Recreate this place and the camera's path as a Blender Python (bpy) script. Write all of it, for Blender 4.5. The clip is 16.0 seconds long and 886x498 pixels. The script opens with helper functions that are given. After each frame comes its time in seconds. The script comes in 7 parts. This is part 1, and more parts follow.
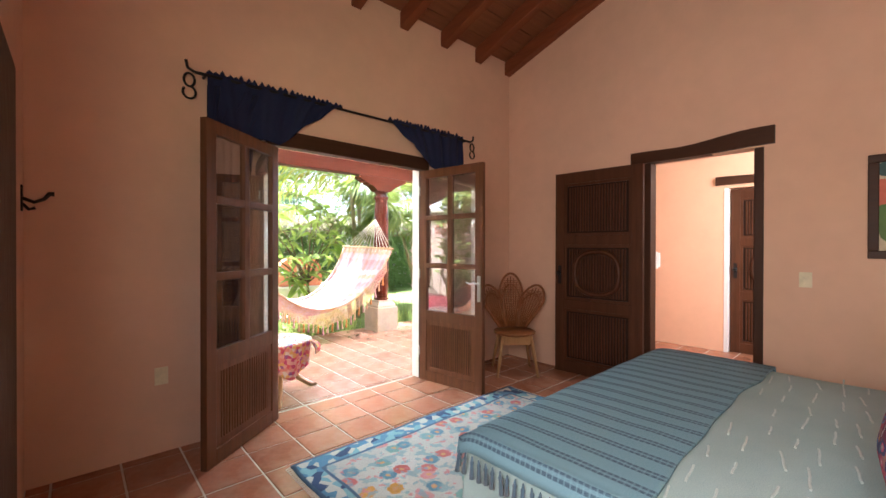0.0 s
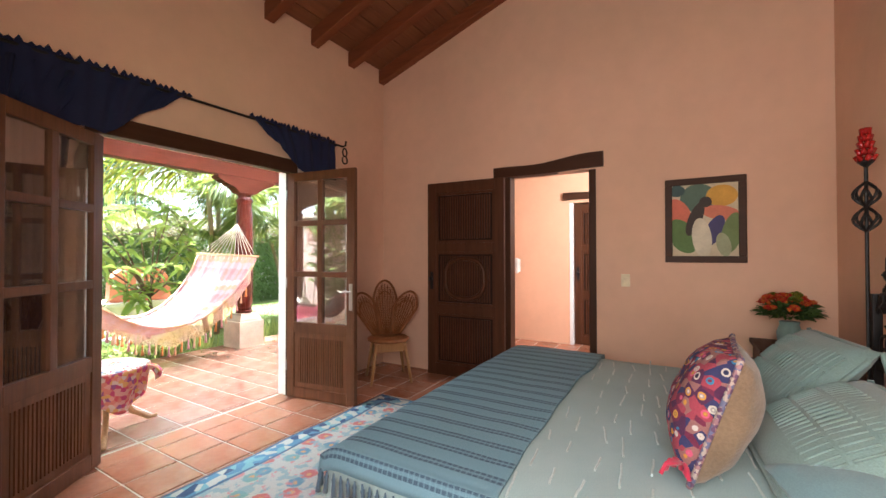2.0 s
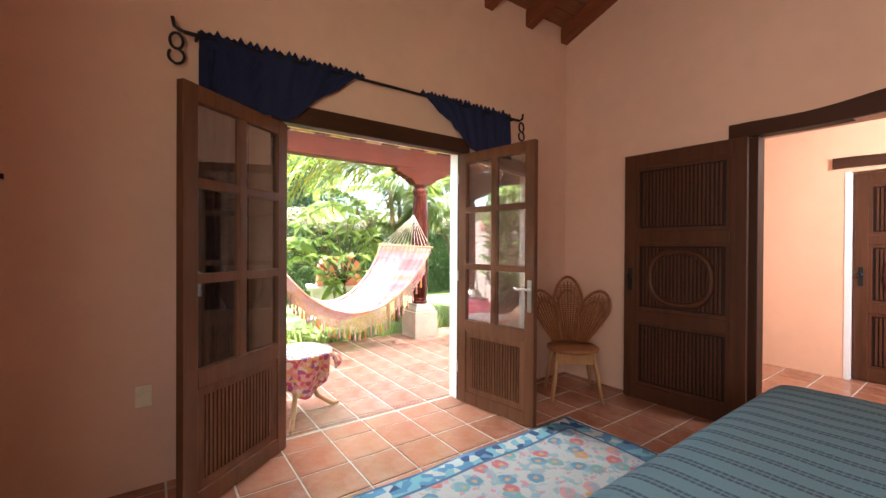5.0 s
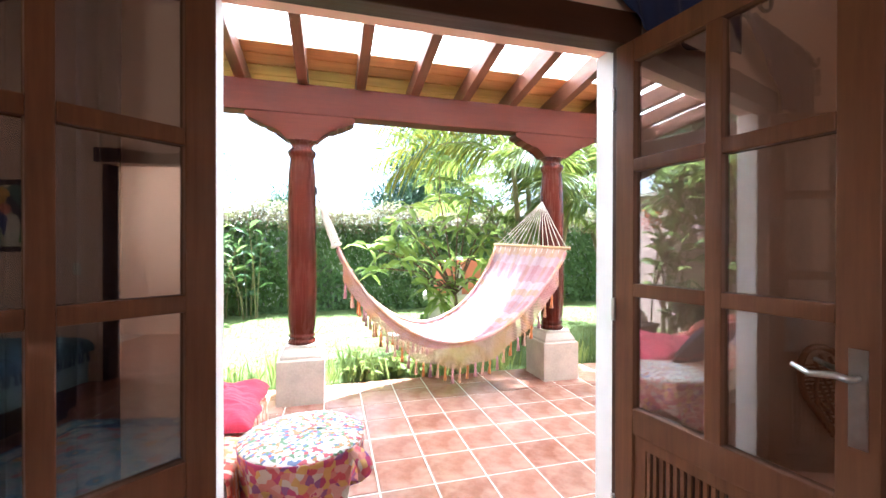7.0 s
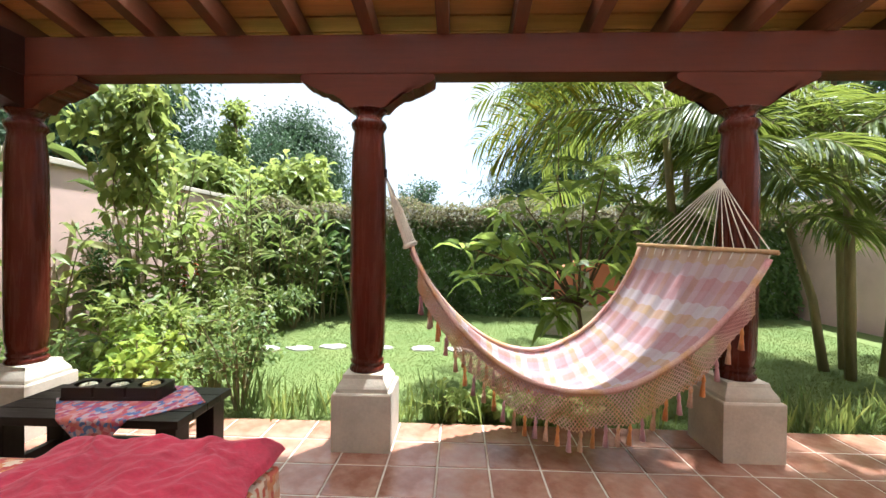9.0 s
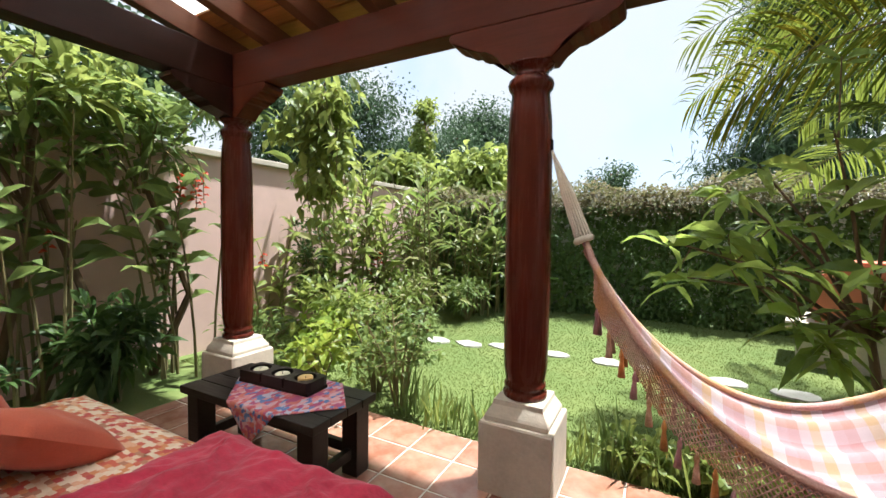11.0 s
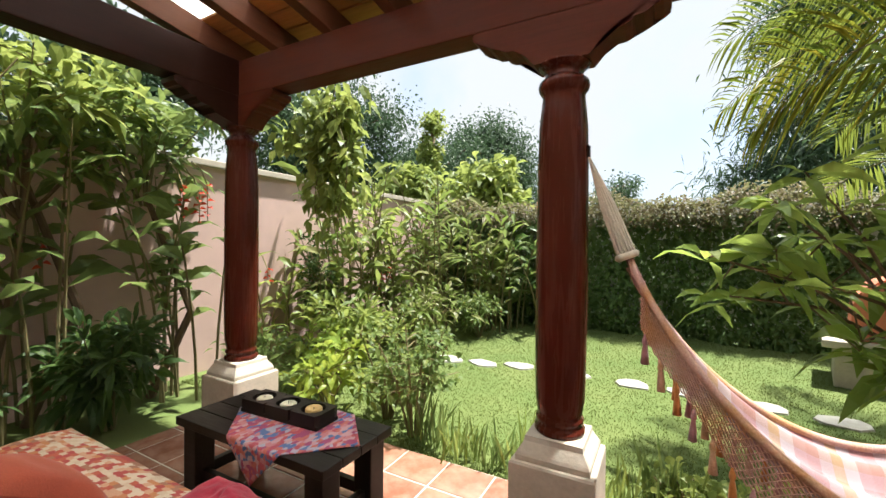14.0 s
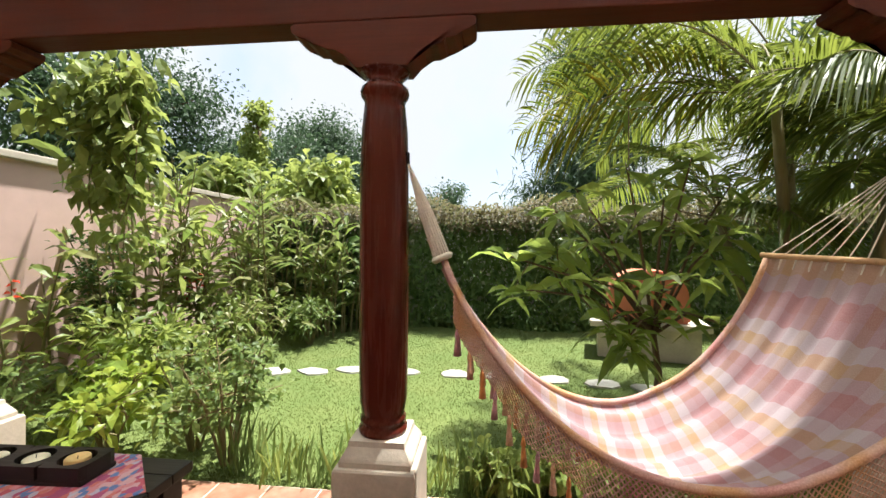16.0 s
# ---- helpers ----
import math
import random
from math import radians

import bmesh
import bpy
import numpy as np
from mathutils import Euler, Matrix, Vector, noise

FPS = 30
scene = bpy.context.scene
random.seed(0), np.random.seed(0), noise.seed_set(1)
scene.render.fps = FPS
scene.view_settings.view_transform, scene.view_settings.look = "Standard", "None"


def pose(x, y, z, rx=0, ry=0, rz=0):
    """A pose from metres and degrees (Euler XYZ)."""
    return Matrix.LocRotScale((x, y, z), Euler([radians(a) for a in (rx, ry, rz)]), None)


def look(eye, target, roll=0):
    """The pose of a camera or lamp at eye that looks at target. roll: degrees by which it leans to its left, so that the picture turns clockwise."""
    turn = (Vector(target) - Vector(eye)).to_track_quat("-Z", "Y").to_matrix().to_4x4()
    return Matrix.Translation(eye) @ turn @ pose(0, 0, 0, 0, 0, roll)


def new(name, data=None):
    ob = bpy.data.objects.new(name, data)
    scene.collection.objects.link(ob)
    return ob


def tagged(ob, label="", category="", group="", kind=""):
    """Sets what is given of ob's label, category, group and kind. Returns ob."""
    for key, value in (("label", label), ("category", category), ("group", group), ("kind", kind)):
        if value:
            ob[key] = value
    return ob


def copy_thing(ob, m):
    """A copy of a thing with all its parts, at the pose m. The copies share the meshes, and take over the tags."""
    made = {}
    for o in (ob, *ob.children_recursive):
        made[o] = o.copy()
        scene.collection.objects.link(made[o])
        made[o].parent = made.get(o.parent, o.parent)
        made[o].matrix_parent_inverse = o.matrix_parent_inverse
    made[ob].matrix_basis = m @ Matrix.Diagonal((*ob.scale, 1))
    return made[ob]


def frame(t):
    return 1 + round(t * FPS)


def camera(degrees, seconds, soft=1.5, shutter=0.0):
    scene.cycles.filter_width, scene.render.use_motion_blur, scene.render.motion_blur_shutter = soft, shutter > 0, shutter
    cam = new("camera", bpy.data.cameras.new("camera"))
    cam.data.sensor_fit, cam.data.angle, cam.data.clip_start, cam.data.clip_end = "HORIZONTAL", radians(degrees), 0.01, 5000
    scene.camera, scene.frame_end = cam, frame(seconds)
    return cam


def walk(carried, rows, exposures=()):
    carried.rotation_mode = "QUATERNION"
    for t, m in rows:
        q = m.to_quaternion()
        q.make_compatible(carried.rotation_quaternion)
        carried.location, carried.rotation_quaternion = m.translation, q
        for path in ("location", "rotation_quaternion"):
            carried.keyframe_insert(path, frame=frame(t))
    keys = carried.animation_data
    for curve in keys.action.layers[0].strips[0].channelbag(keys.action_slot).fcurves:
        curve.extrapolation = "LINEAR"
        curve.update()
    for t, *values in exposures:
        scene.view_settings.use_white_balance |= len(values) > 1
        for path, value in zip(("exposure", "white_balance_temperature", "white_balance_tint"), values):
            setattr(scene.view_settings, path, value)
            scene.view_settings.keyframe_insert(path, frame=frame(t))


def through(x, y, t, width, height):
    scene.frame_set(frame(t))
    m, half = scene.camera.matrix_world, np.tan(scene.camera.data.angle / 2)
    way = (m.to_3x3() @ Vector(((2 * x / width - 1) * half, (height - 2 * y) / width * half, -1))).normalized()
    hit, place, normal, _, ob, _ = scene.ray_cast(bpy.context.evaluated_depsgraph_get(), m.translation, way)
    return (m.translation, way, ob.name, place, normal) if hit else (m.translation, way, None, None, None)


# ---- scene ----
cam = camera(95.3, 16.0)
OUT = (0.08, 0.09, 0.0)  # the terrace and garden against the room
PATH = [
    (0, look((0.574, 0.812, 1.381), (1.921, 2.29, 1.371), 0.1)),
    (0.5, look((0.581, 0.801, 1.381), (2.021, 2.188, 1.386), 0.1)),
    (1, look((0.592, 0.789, 1.38), (2.134, 2.062, 1.396), 0.1)),
    (1.5, look((0.609, 0.776, 1.379), (2.253, 1.915, 1.403), 0.0)),
    (2, look((0.623, 0.769, 1.381), (2.343, 1.79, 1.406), -0.1)),
    (2.5, look((0.625, 0.776, 1.379), (2.381, 1.733, 1.397), -0.1)),
    (3, look((0.638, 0.784, 1.376), (2.371, 1.78, 1.38), 0.0)),
    (3.5, look((0.692, 0.784, 1.379), (2.336, 1.922, 1.365), 0.1)),
    (4, look((0.765, 0.812, 1.375), (2.26, 2.141, 1.349), 0.2)),
    (4.5, look((0.862, 0.953, 1.374), (2.184, 2.453, 1.342), 0.2)),
    (4.7, look((0.931, 1.07, 1.362), (2.187, 2.627, 1.341), 0.3)),
    (5.85, pose(1.46, 1.90, 1.362, 89.5, 0.2, -27.5)),
    (7, look((2.110, 2.679, 1.357), (2.643, 4.607, 1.349), 0.1)),
    (7.5, look((2.292, 2.975, 1.366), (2.676, 4.938, 1.352), 0.2)),
    (8, look((2.482, 3.269, 1.364), (2.712, 5.256, 1.361), 0.2)),
    (10.5, pose(2.484, 4.195, 1.398, 87.44, -0.80, 19.87)),
    (11, pose(2.489, 4.341, 1.400, 87.64, -0.69, 28.05)),
    (11.5, pose(2.484, 4.379, 1.406, 88.10, -0.69, 34.41)),
    (12, pose(2.430, 4.415, 1.413, 88.60, -0.74, 38.10)),
    (12.5, pose(2.355, 4.435, 1.414, 89.16, -0.79, 38.87)),
    (13, pose(2.312, 4.442, 1.417, 89.41, -0.73, 37.09)),
    (13.5, pose(2.296, 4.462, 1.416, 89.43, -0.71, 33.39)),
    (14, pose(2.300, 4.485, 1.416, 89.37, -0.60, 28.68)),
    (14.5, pose(2.313, 4.501, 1.414, 89.37, -0.52, 23.44)),
    (15, pose(2.330, 4.506, 1.418, 89.41, -0.47, 17.69)),
    (15.5, pose(2.350, 4.510, 1.420, 89.61, -0.41, 11.95)),
    (16, pose(2.364, 4.521, 1.422, 89.83, -0.34, 5.95)),
]
EXPOSURES = [(0, 4.12, 5400, 8), (4.7, 4.1, 5400, 8), (6.8, 3.85, 4950, 9), (7.0, 3.75, 5000, 9), (7.5, 3.4, 5250, 8), (8.2, 2.62, 5500, 7), (10.3, 1.62, 5750, 7), (12, 1.6, 6050, 7), (16, 1.6, 6200, 8)]
walk(cam, PATH, EXPOSURES)

# ---- world, sun, large lights ----
SUN_FROM = Vector((0.20, 0.20, 0.95)).normalized()
world = bpy.data.worlds.new("world")
scene.world = world
world.use_nodes = True
wt = world.node_tree
wt.nodes.clear()
w_out = wt.nodes.new("ShaderNodeOutputWorld")
w_bg = wt.nodes.new("ShaderNodeBackground")
w_sky = wt.nodes.new("ShaderNodeTexSky")
w_sky.sky_type, w_sky.sun_disc = "NISHITA", False
w_sky.sun_elevation = math.asin(SUN_FROM.z)
w_sky.sun_rotation = math.atan2(SUN_FROM.x, SUN_FROM.y)
w_sky.air_density, w_sky.dust_density = 1.0, 3.0
w_map = wt.nodes.new("ShaderNodeTexCoord")
w_noise = wt.nodes.new("ShaderNodeTexNoise")
w_noise.inputs["Scale"].default_value = 2.2
w_noise.inputs["Detail"].default_value = 6.0
w_ramp = wt.nodes.new("ShaderNodeValToRGB")
w_ramp.color_ramp.elements[0].position, w_ramp.color_ramp.elements[1].position = 0.28, 0.50
w_mix = wt.nodes.new("ShaderNodeMix")
w_mix.data_type = "RGBA"
wt.links.new(w_map.outputs["Generated"], w_noise.inputs["Vector"])
wt.links.new(w_noise.outputs["Fac"], w_ramp.inputs["Fac"])
wt.links.new(w_ramp.outputs["Color"], w_mix.inputs["Factor"])
wt.links.new(w_sky.outputs["Color"], w_mix.inputs["A"])
w_mix.inputs["B"].default_value = (3.2, 3.22, 3.28, 1)
wt.links.new(w_mix.outputs["Result"], w_bg.inputs["Color"])
w_bg.inputs["Strength"].default_value = 0.1
wt.links.new(w_bg.outputs["Background"], w_out.inputs["Surface"])

sun = new("sun", bpy.data.lights.new("sun", "SUN"))
sun.data.energy, sun.data.angle, sun.data.color = 4.5, radians(2.0), (1.0, 0.95, 0.86)
sun.matrix_world = look(SUN_FROM * 30, (0, 0, 0))

def area_fill(name, eye, target, w, h, watts, colour):
    ob = new(name, bpy.data.lights.new(name, "AREA"))
    ob.data.shape, ob.data.size, ob.data.size_y, ob.data.energy, ob.data.color = "RECTANGLE", w, h, watts, colour
    ob.matrix_world = look(eye, target)
    return ob

# fill lamp added in an assumed, unseen west window to brighten the room
area_fill("assumed_window_fill", (0.28, 0.78, 1.6), (4.7, 1.1, 2.0), 1.25, 1.15, 4.3, (1.0, 0.84, 0.64))
# added lamp inside the hall, with no window behind it, to brighten its wall
area_fill("hall_fill", (5.6, 0.3, 2.3), (6.6, 3.0, 1.2), 1.0, 1.0, 6.3, (1.0, 0.94, 0.86))

# ---- materials ----
class Mat:
    """A node material with short calls."""
    def __init__(self, name):
        self.m = bpy.data.materials.new(name)
        self.m.use_nodes = True
        self.t = self.m.node_tree
        self.b = self.t.nodes["Principled BSDF"]
        self.out = self.t.nodes["Material Output"]

    def n(self, kind, **sets):
        node = self.t.nodes.new("ShaderNode" + kind)
        for k, v in sets.items():
            k = k.replace("_", " ")
            if isinstance(v, bpy.types.NodeSocket):
                self.t.links.new(v, node.inputs[k])
            else:
                node.inputs[k].default_value = v
        return node

    def link(self, a, b):
        self.t.links.new(a, b)

    def coords(self, kind="Object", scale=(1, 1, 1), rot=(0, 0, 0)):
        c = self.t.nodes.new("ShaderNodeTexCoord")
        mp = self.t.nodes.new("ShaderNodeMapping")
        mp.inputs["Scale"].default_value, mp.inputs["Rotation"].default_value = scale, rot
        self.link(c.outputs[kind], mp.inputs["Vector"])
        return mp.outputs["Vector"]

    def noise(self, v, scale, detail=4.0, rough=0.55):
        return self.n("TexNoise", Vector=v, Scale=scale, Detail=detail, Roughness=rough).outputs["Fac"]

    def ramp(self, fac, stops, mode="LINEAR"):
        r = self.t.nodes.new("ShaderNodeValToRGB")
        e = r.color_ramp.elements
        r.color_ramp.interpolation = mode
        while len(e) < len(stops):
            e.new(0.5)
        for el, (p, c) in zip(e, stops):
            el.position, el.color = p, (*c, 1)
        self.link(fac, r.inputs["Fac"])
        return r.outputs["Color"]

    def mix(self, fac, a, b, blend="MIX"):
        x = self.t.nodes.new("ShaderNodeMix")
        x.data_type, x.blend_type = "RGBA", blend
        for k, v in (("Factor", fac), ("A", a), ("B", b)):
            if isinstance(v, bpy.types.NodeSocket):
                self.link(v, x.inputs[k])
            else:
                x.inputs[k].default_value = (*v, 1) if isinstance(v, tuple) else v
        return x.outputs["Result"]

    def maths(self, op, a, b=0.0):
        x = self.t.nodes.new("ShaderNodeMath")
        x.operation = op
        for i, v in enumerate((a, b)):
            if isinstance(v, bpy.types.NodeSocket):
                self.link(v, x.inputs[i])
            else:
                x.inputs[i].default_value = v
        return x.outputs["Value"]

    def bump(self, height, strength=0.3, distance=0.01):
        bp = self.n("Bump", Height=height, Strength=strength, Distance=distance)
        self.link(bp.outputs["Normal"], self.b.inputs["Normal"])

    def done(self, colour, rough=0.7, metal=0.0):
        for k, v in (("Base Color", colour), ("Roughness", rough), ("Metallic", metal)):
            if isinstance(v, bpy.types.NodeSocket):
                self.link(v, self.b.inputs[k])
            else:
                self.b.inputs[k].default_value = (*v, 1) if isinstance(v, tuple) else v
        return self.m


def shade(c, k):
    return tuple(min(1.0, v * k) for v in c)


def plain(name, c, rough=0.6, metal=0.0, scale=9.0, spread=0.18, bump=0.15, fine=60.0):
    m = Mat(name)
    v = m.coords()
    big = m.noise(v, scale)
    small = m.noise(v, fine, 5)
    col = m.ramp(big, [(0.25, shade(c, 1 - spread)), (0.75, shade(c, 1 + spread))])
    col = m.mix(0.25, col, m.ramp(small, [(0.3, shade(c, 0.75)), (0.7, shade(c, 1.2))]))
    m.bump(small, bump, 0.004)
    return m.done(col, rough, metal)


def wood(name, c, rough=0.45, axis=2, scale=1.0, spread=0.35, relief=0.25, sheen=0.22):
    m = Mat(name)
    sc = [14.0 * scale] * 3
    sc[axis] = 0.9 * scale
    v = m.coords("Object", sc)
    info = m.n("ObjectInfo").outputs["Random"]
    grain = m.noise(v, 1.6, 8, 0.65)
    fine = m.noise(v, 7.0, 4)
    col = m.ramp(grain, [(0.25, shade(c, 1 - spread)), (0.5, c), (0.8, shade(c, 1 + spread))])
    col = m.mix(0.3, col, m.ramp(fine, [(0.3, shade(c, 0.6)), (0.7, shade(c, 1.25))]))
    col = m.mix(m.maths("MULTIPLY", info, 0.35), col, shade(c, 0.7))
    m.bump(grain, relief, 0.004)
    r = m.ramp(fine, [(0.2, (rough - 0.1,) * 3), (0.8, (rough + 0.15,) * 3)])
    m.b.inputs["Specular IOR Level"].default_value = sheen
    return m.done(col, r)


def plaster(name, c, spread=0.10):
    m = Mat(name)
    v = m.coords()
    big = m.noise(v, 1.1, 5)
    mid = m.noise(v, 7.0, 6)
    fine = m.noise(v, 90.0, 3)
    col = m.ramp(big, [(0.3, shade(c, 1 - spread)), (0.7, shade(c, 1 + spread * 0.6))])
    col = m.mix(0.3, col, m.ramp(mid, [(0.3, shade(c, 0.9)), (0.7, shade(c, 1.06))]))
    m.bump(m.maths("ADD", m.maths("MULTIPLY", mid, 1.0), m.maths("MULTIPLY", fine, 0.25)), 0.22, 0.012)
    return m.done(col, 0.85)


def cloth(name, c, weave=260.0, spread=0.12, bump=0.3, fuzz=0.2):
    m = Mat(name)
    v = m.coords()
    big = m.noise(v, 6.0)
    fine = m.noise(v, weave, 2)
    col = m.ramp(big, [(0.3, shade(c, 1 - spread)), (0.7, shade(c, 1 + spread))])
    col = m.mix(0.3, col, m.ramp(fine, [(0.35, shade(c, 0.7)), (0.65, shade(c, 1.25))]))
    m.bump(fine, bump, 0.003)
    m.b.inputs["Sheen Weight"].default_value = fuzz
    return m.done(col, 0.9)


def foliage(name, colours, gloss=0.45, through=0.45):
    """Leaves: a mix of greens from leaf to leaf, partly letting light through."""
    m = Mat(name)
    isl = m.n("NewGeometry").outputs["Random Per Island"]
    k = len(colours)
    col = m.ramp(isl, [(i / max(1, k - 1), c) for i, c in enumerate(colours)])
    v = m.coords()
    col = m.mix(0.35, col, m.mix(m.noise(v, 2.2), shade(colours[0], 0.55), shade(colours[-1], 1.2)))
    m.done(col, gloss)
    m.b.inputs["Specular IOR Level"].default_value = 0.4
    tr = m.n("BsdfTranslucent", Color=m.mix(0.5, col, shade(colours[-1], 1.5)))
    mx = m.n("MixShader", Fac=through)
    m.link(m.b.outputs["BSDF"], mx.inputs[1])
    m.link(tr.outputs["BSDF"], mx.inputs[2])
    m.link(mx.outputs["Shader"], m.out.inputs["Surface"])
    return m.m


def cells(name, colours, scale, kind="Object", rough=0.9, base=None, scale2=0, thr=0.5, stretch=(1, 1, 1)):
    """Patchwork or printed cloth: patches of the given colours."""
    m = Mat(name)
    v = m.coords(kind, stretch)
    warp = m.n("TexNoise", Vector=v, Scale=scale * 0.8, Detail=3.0).outputs["Color"]
    vm = m.t.nodes.new("ShaderNodeVectorMath")
    vm.operation = "MULTIPLY_ADD"
    m.link(warp, vm.inputs[0])
    vm.inputs[1].default_value = (0.6 / scale,) * 3
    m.link(v, vm.inputs[2])
    vo = m.n("TexVoronoi", Vector=vm.outputs["Vector"], Scale=scale)
    r = m.n("SeparateColor", Color=vo.outputs["Color"]).outputs["Red"]
    k = len(colours)
    col = m.ramp(r, [(i / k, c) for i, c in enumerate(colours)], "CONSTANT")
    if base:
        fac = m.ramp(vo.outputs["Distance"], [(thr - 0.04, (1, 1, 1)), (thr + 0.04, (0, 0, 0))])
        col = m.mix(fac, base, col)
    fine = m.noise(v, scale * 14, 3)
    col = m.mix(0.35, col, m.mix(fine, (0.05, 0.04, 0.04), (0.9, 0.85, 0.8)), "OVERLAY")
    m.bump(m.maths("ADD", fine, vo.outputs["Distance"]), 0.5, 0.006)
    return m.done(col, rough)


SALMON = plaster("salmon_plaster", (0.70, 0.445, 0.315))
HALL = plaster("orange_plaster", (0.78, 0.47, 0.30))
PINK = plaster("pink_garden_plaster", (0.62, 0.43, 0.38), 0.2)
WHITE = plaster("white_plaster", (0.80, 0.78, 0.74))
STONE = plain("cast_stone", (0.50, 0.44, 0.36), 0.9, scale=5, spread=0.22, bump=0.5, fine=45)
DARKWOOD = wood("dark_walnut", (0.052, 0.019, 0.008), 0.5)
DARKWOOD_X = wood("dark_walnut_level", (0.052, 0.019, 0.008), 0.5, axis=0)
DARKWOOD_Y = wood("dark_walnut_across", (0.052, 0.019, 0.008), 0.5, axis=1)
MIDWOOD = wood("door_walnut", (0.125, 0.050, 0.022), 0.46, spread=0.5)
DOORWOOD = wood("carved_door_walnut", (0.080, 0.029, 0.012), 0.42, spread=0.5)
# near-black backing: the shade between the reeds, put into the wood colour
REEDSHADE = wood("reed_gap_shade_wood", (0.018, 0.007, 0.004), 0.6)
REDWOOD = wood("red_brown_stained_wood", (0.082, 0.015, 0.008), 0.24, scale=0.5, spread=0.06, relief=0.02)
REDWOOD_X = wood("red_brown_stained_beam", (0.092, 0.022, 0.011), 0.5, axis=0, spread=0.28, sheen=0.12)
# eave boards lightened to orange: bounce light from below put into the colour
LITEAVE = wood("bounce_lit_eave_board", (0.46, 0.22, 0.07), 0.55, axis=0)
# same stain darkened for the west side, its shade painted into the colour
SHADEBEAM_Y = wood("red_brown_shaded_side_beam", (0.028, 0.009, 0.006), 0.45, axis=1)
REDWOOD_Y = wood("red_brown_stained_rafter", (0.135, 0.050, 0.026), 0.55, axis=1)
CEILBEAM = wood("ceiling_beam_wood", (0.20, 0.058, 0.022), 0.5, axis=1)
CEILBOARD = wood("ceiling_board_wood", (0.22, 0.08, 0.035), 0.55, axis=0)
BLACKWOOD = wood("black_stained_wood", (0.022, 0.016, 0.013), 0.38, axis=0, spread=0.45)
RATTAN = wood("rattan", (0.24, 0.088, 0.028), 0.5, spread=0.3)
PALEWOOD = wood("pale_wood", (0.52, 0.33, 0.17), 0.5)
IRON = plain("wrought_iron", (0.018, 0.016, 0.016), 0.5, 0.6, fine=120)
CHROME = plain("brushed_metal", (0.5, 0.48, 0.45), 0.3, 1.0)
IVORY = plain("ivory_plastic", (0.72, 0.64, 0.45), 0.4, bump=0.02)
NAVY = cloth("navy_curtain_cloth", (0.006, 0.010, 0.045), 300, fuzz=0.0)
RED = cloth("crimson_knit", (0.42, 0.020, 0.055), 55, 0.25, 1.0)
RUST = cloth("rust_cushion_cloth", (0.46, 0.085, 0.038), 220)
GREENPIL = cloth("sage_pillow_cloth", (0.18, 0.255, 0.235), 170, 0.1, 0.6)
BLUEPIL = cloth("pale_blue_pillow_cloth", (0.17, 0.28, 0.30), 200)
BEIGE = cloth("woven_back_cloth", (0.19, 0.125, 0.072), 90, 0.3, 0.8)
PIPING = cells("mixed_cord_piping", [(0.30, 0.16, 0.18), (0.12, 0.06, 0.12), (0.42, 0.34, 0.30), (0.14, 0.14, 0.24)], 90.0)
CHAIRWOOD = wood("honey_chair_wood", (0.34, 0.17, 0.065), 0.45)
ROPE = cloth("cotton_rope", (0.62, 0.56, 0.46), 120)
m = Mat("hammock_fringe_cotton")
v = m.coords()
c = m.ramp(m.noise(v, 2.6, 2), [(0.3, (0.42, 0.14, 0.16)), (0.42, (0.52, 0.34, 0.30)), (0.54, (0.50, 0.27, 0.09)), (0.64, (0.54, 0.38, 0.32)), (0.76, (0.42, 0.15, 0.18))])
f = m.noise(v, 140, 2)
c = m.mix(0.3, c, m.ramp(f, [(0.3, (0.25, 0.10, 0.08)), (0.7, (0.75, 0.5, 0.4))]))
m.bump(f, 0.5, 0.003)
FRINGE = m.done(c, 0.95)
ORANGEYARN = cloth("orange_cotton_yarn", (0.52, 0.20, 0.05), 120, 0.3)
MAUVEYARN = cloth("mauve_cotton_yarn", (0.40, 0.20, 0.22), 120, 0.3)
TEALFRINGE = cloth("blue_tassel_cotton", (0.052, 0.082, 0.115), 120, 0.6)
TUFT = cloth("pale_tuft_cotton", (0.46, 0.52, 0.49), 160)
WAX = plain("candle_wax", (0.75, 0.68, 0.5), 0.5, bump=0.03)
WAX2 = plain("yellow_candle_wax", (0.72, 0.50, 0.2), 0.5, bump=0.03)
SOIL = plain("soil", (0.07, 0.045, 0.03), 0.95, fine=30, bump=0.8)
BARK = wood("bark", (0.17, 0.115, 0.075), 0.85, axis=2, spread=0.45)
CANE = wood("cane_stem", (0.20, 0.17, 0.08), 0.7, axis=2, spread=0.4)
SLATE = plain("stepping_stone", (0.34, 0.33, 0.29), 0.9, spread=0.25, bump=0.6, fine=30)

def clay(name, tones, bloom, cover, gloss):
    """Sealed clay tiles: a tone of its own for each, pale bloom in clouds, fine pits."""
    m = Mat(name)
    v = m.coords("Object")
    rnd = m.n("ObjectInfo").outputs["Random"]
    c = m.ramp(rnd, [(k / (len(tones) - 1), q) for k, q in enumerate(tones)])
    cloud = m.ramp(m.noise(m.coords("Generated"), 2.4, 5), [(0.38, (0, 0, 0)), (0.68, (1, 1, 1))])
    c = m.mix(m.maths("MULTIPLY", cloud, cover), c, bloom)
    f = m.noise(v, 25, 5)
    c = m.mix(0.25, c, m.ramp(f, [(0.3, shade(tones[0], 0.6)), (0.7, shade(tones[-1], 1.2))]))
    m.bump(f, 0.08, 0.004)
    return m.done(c, m.ramp(f, [(0.2, (gloss,) * 3), (0.8, (gloss + 0.18,) * 3)]))


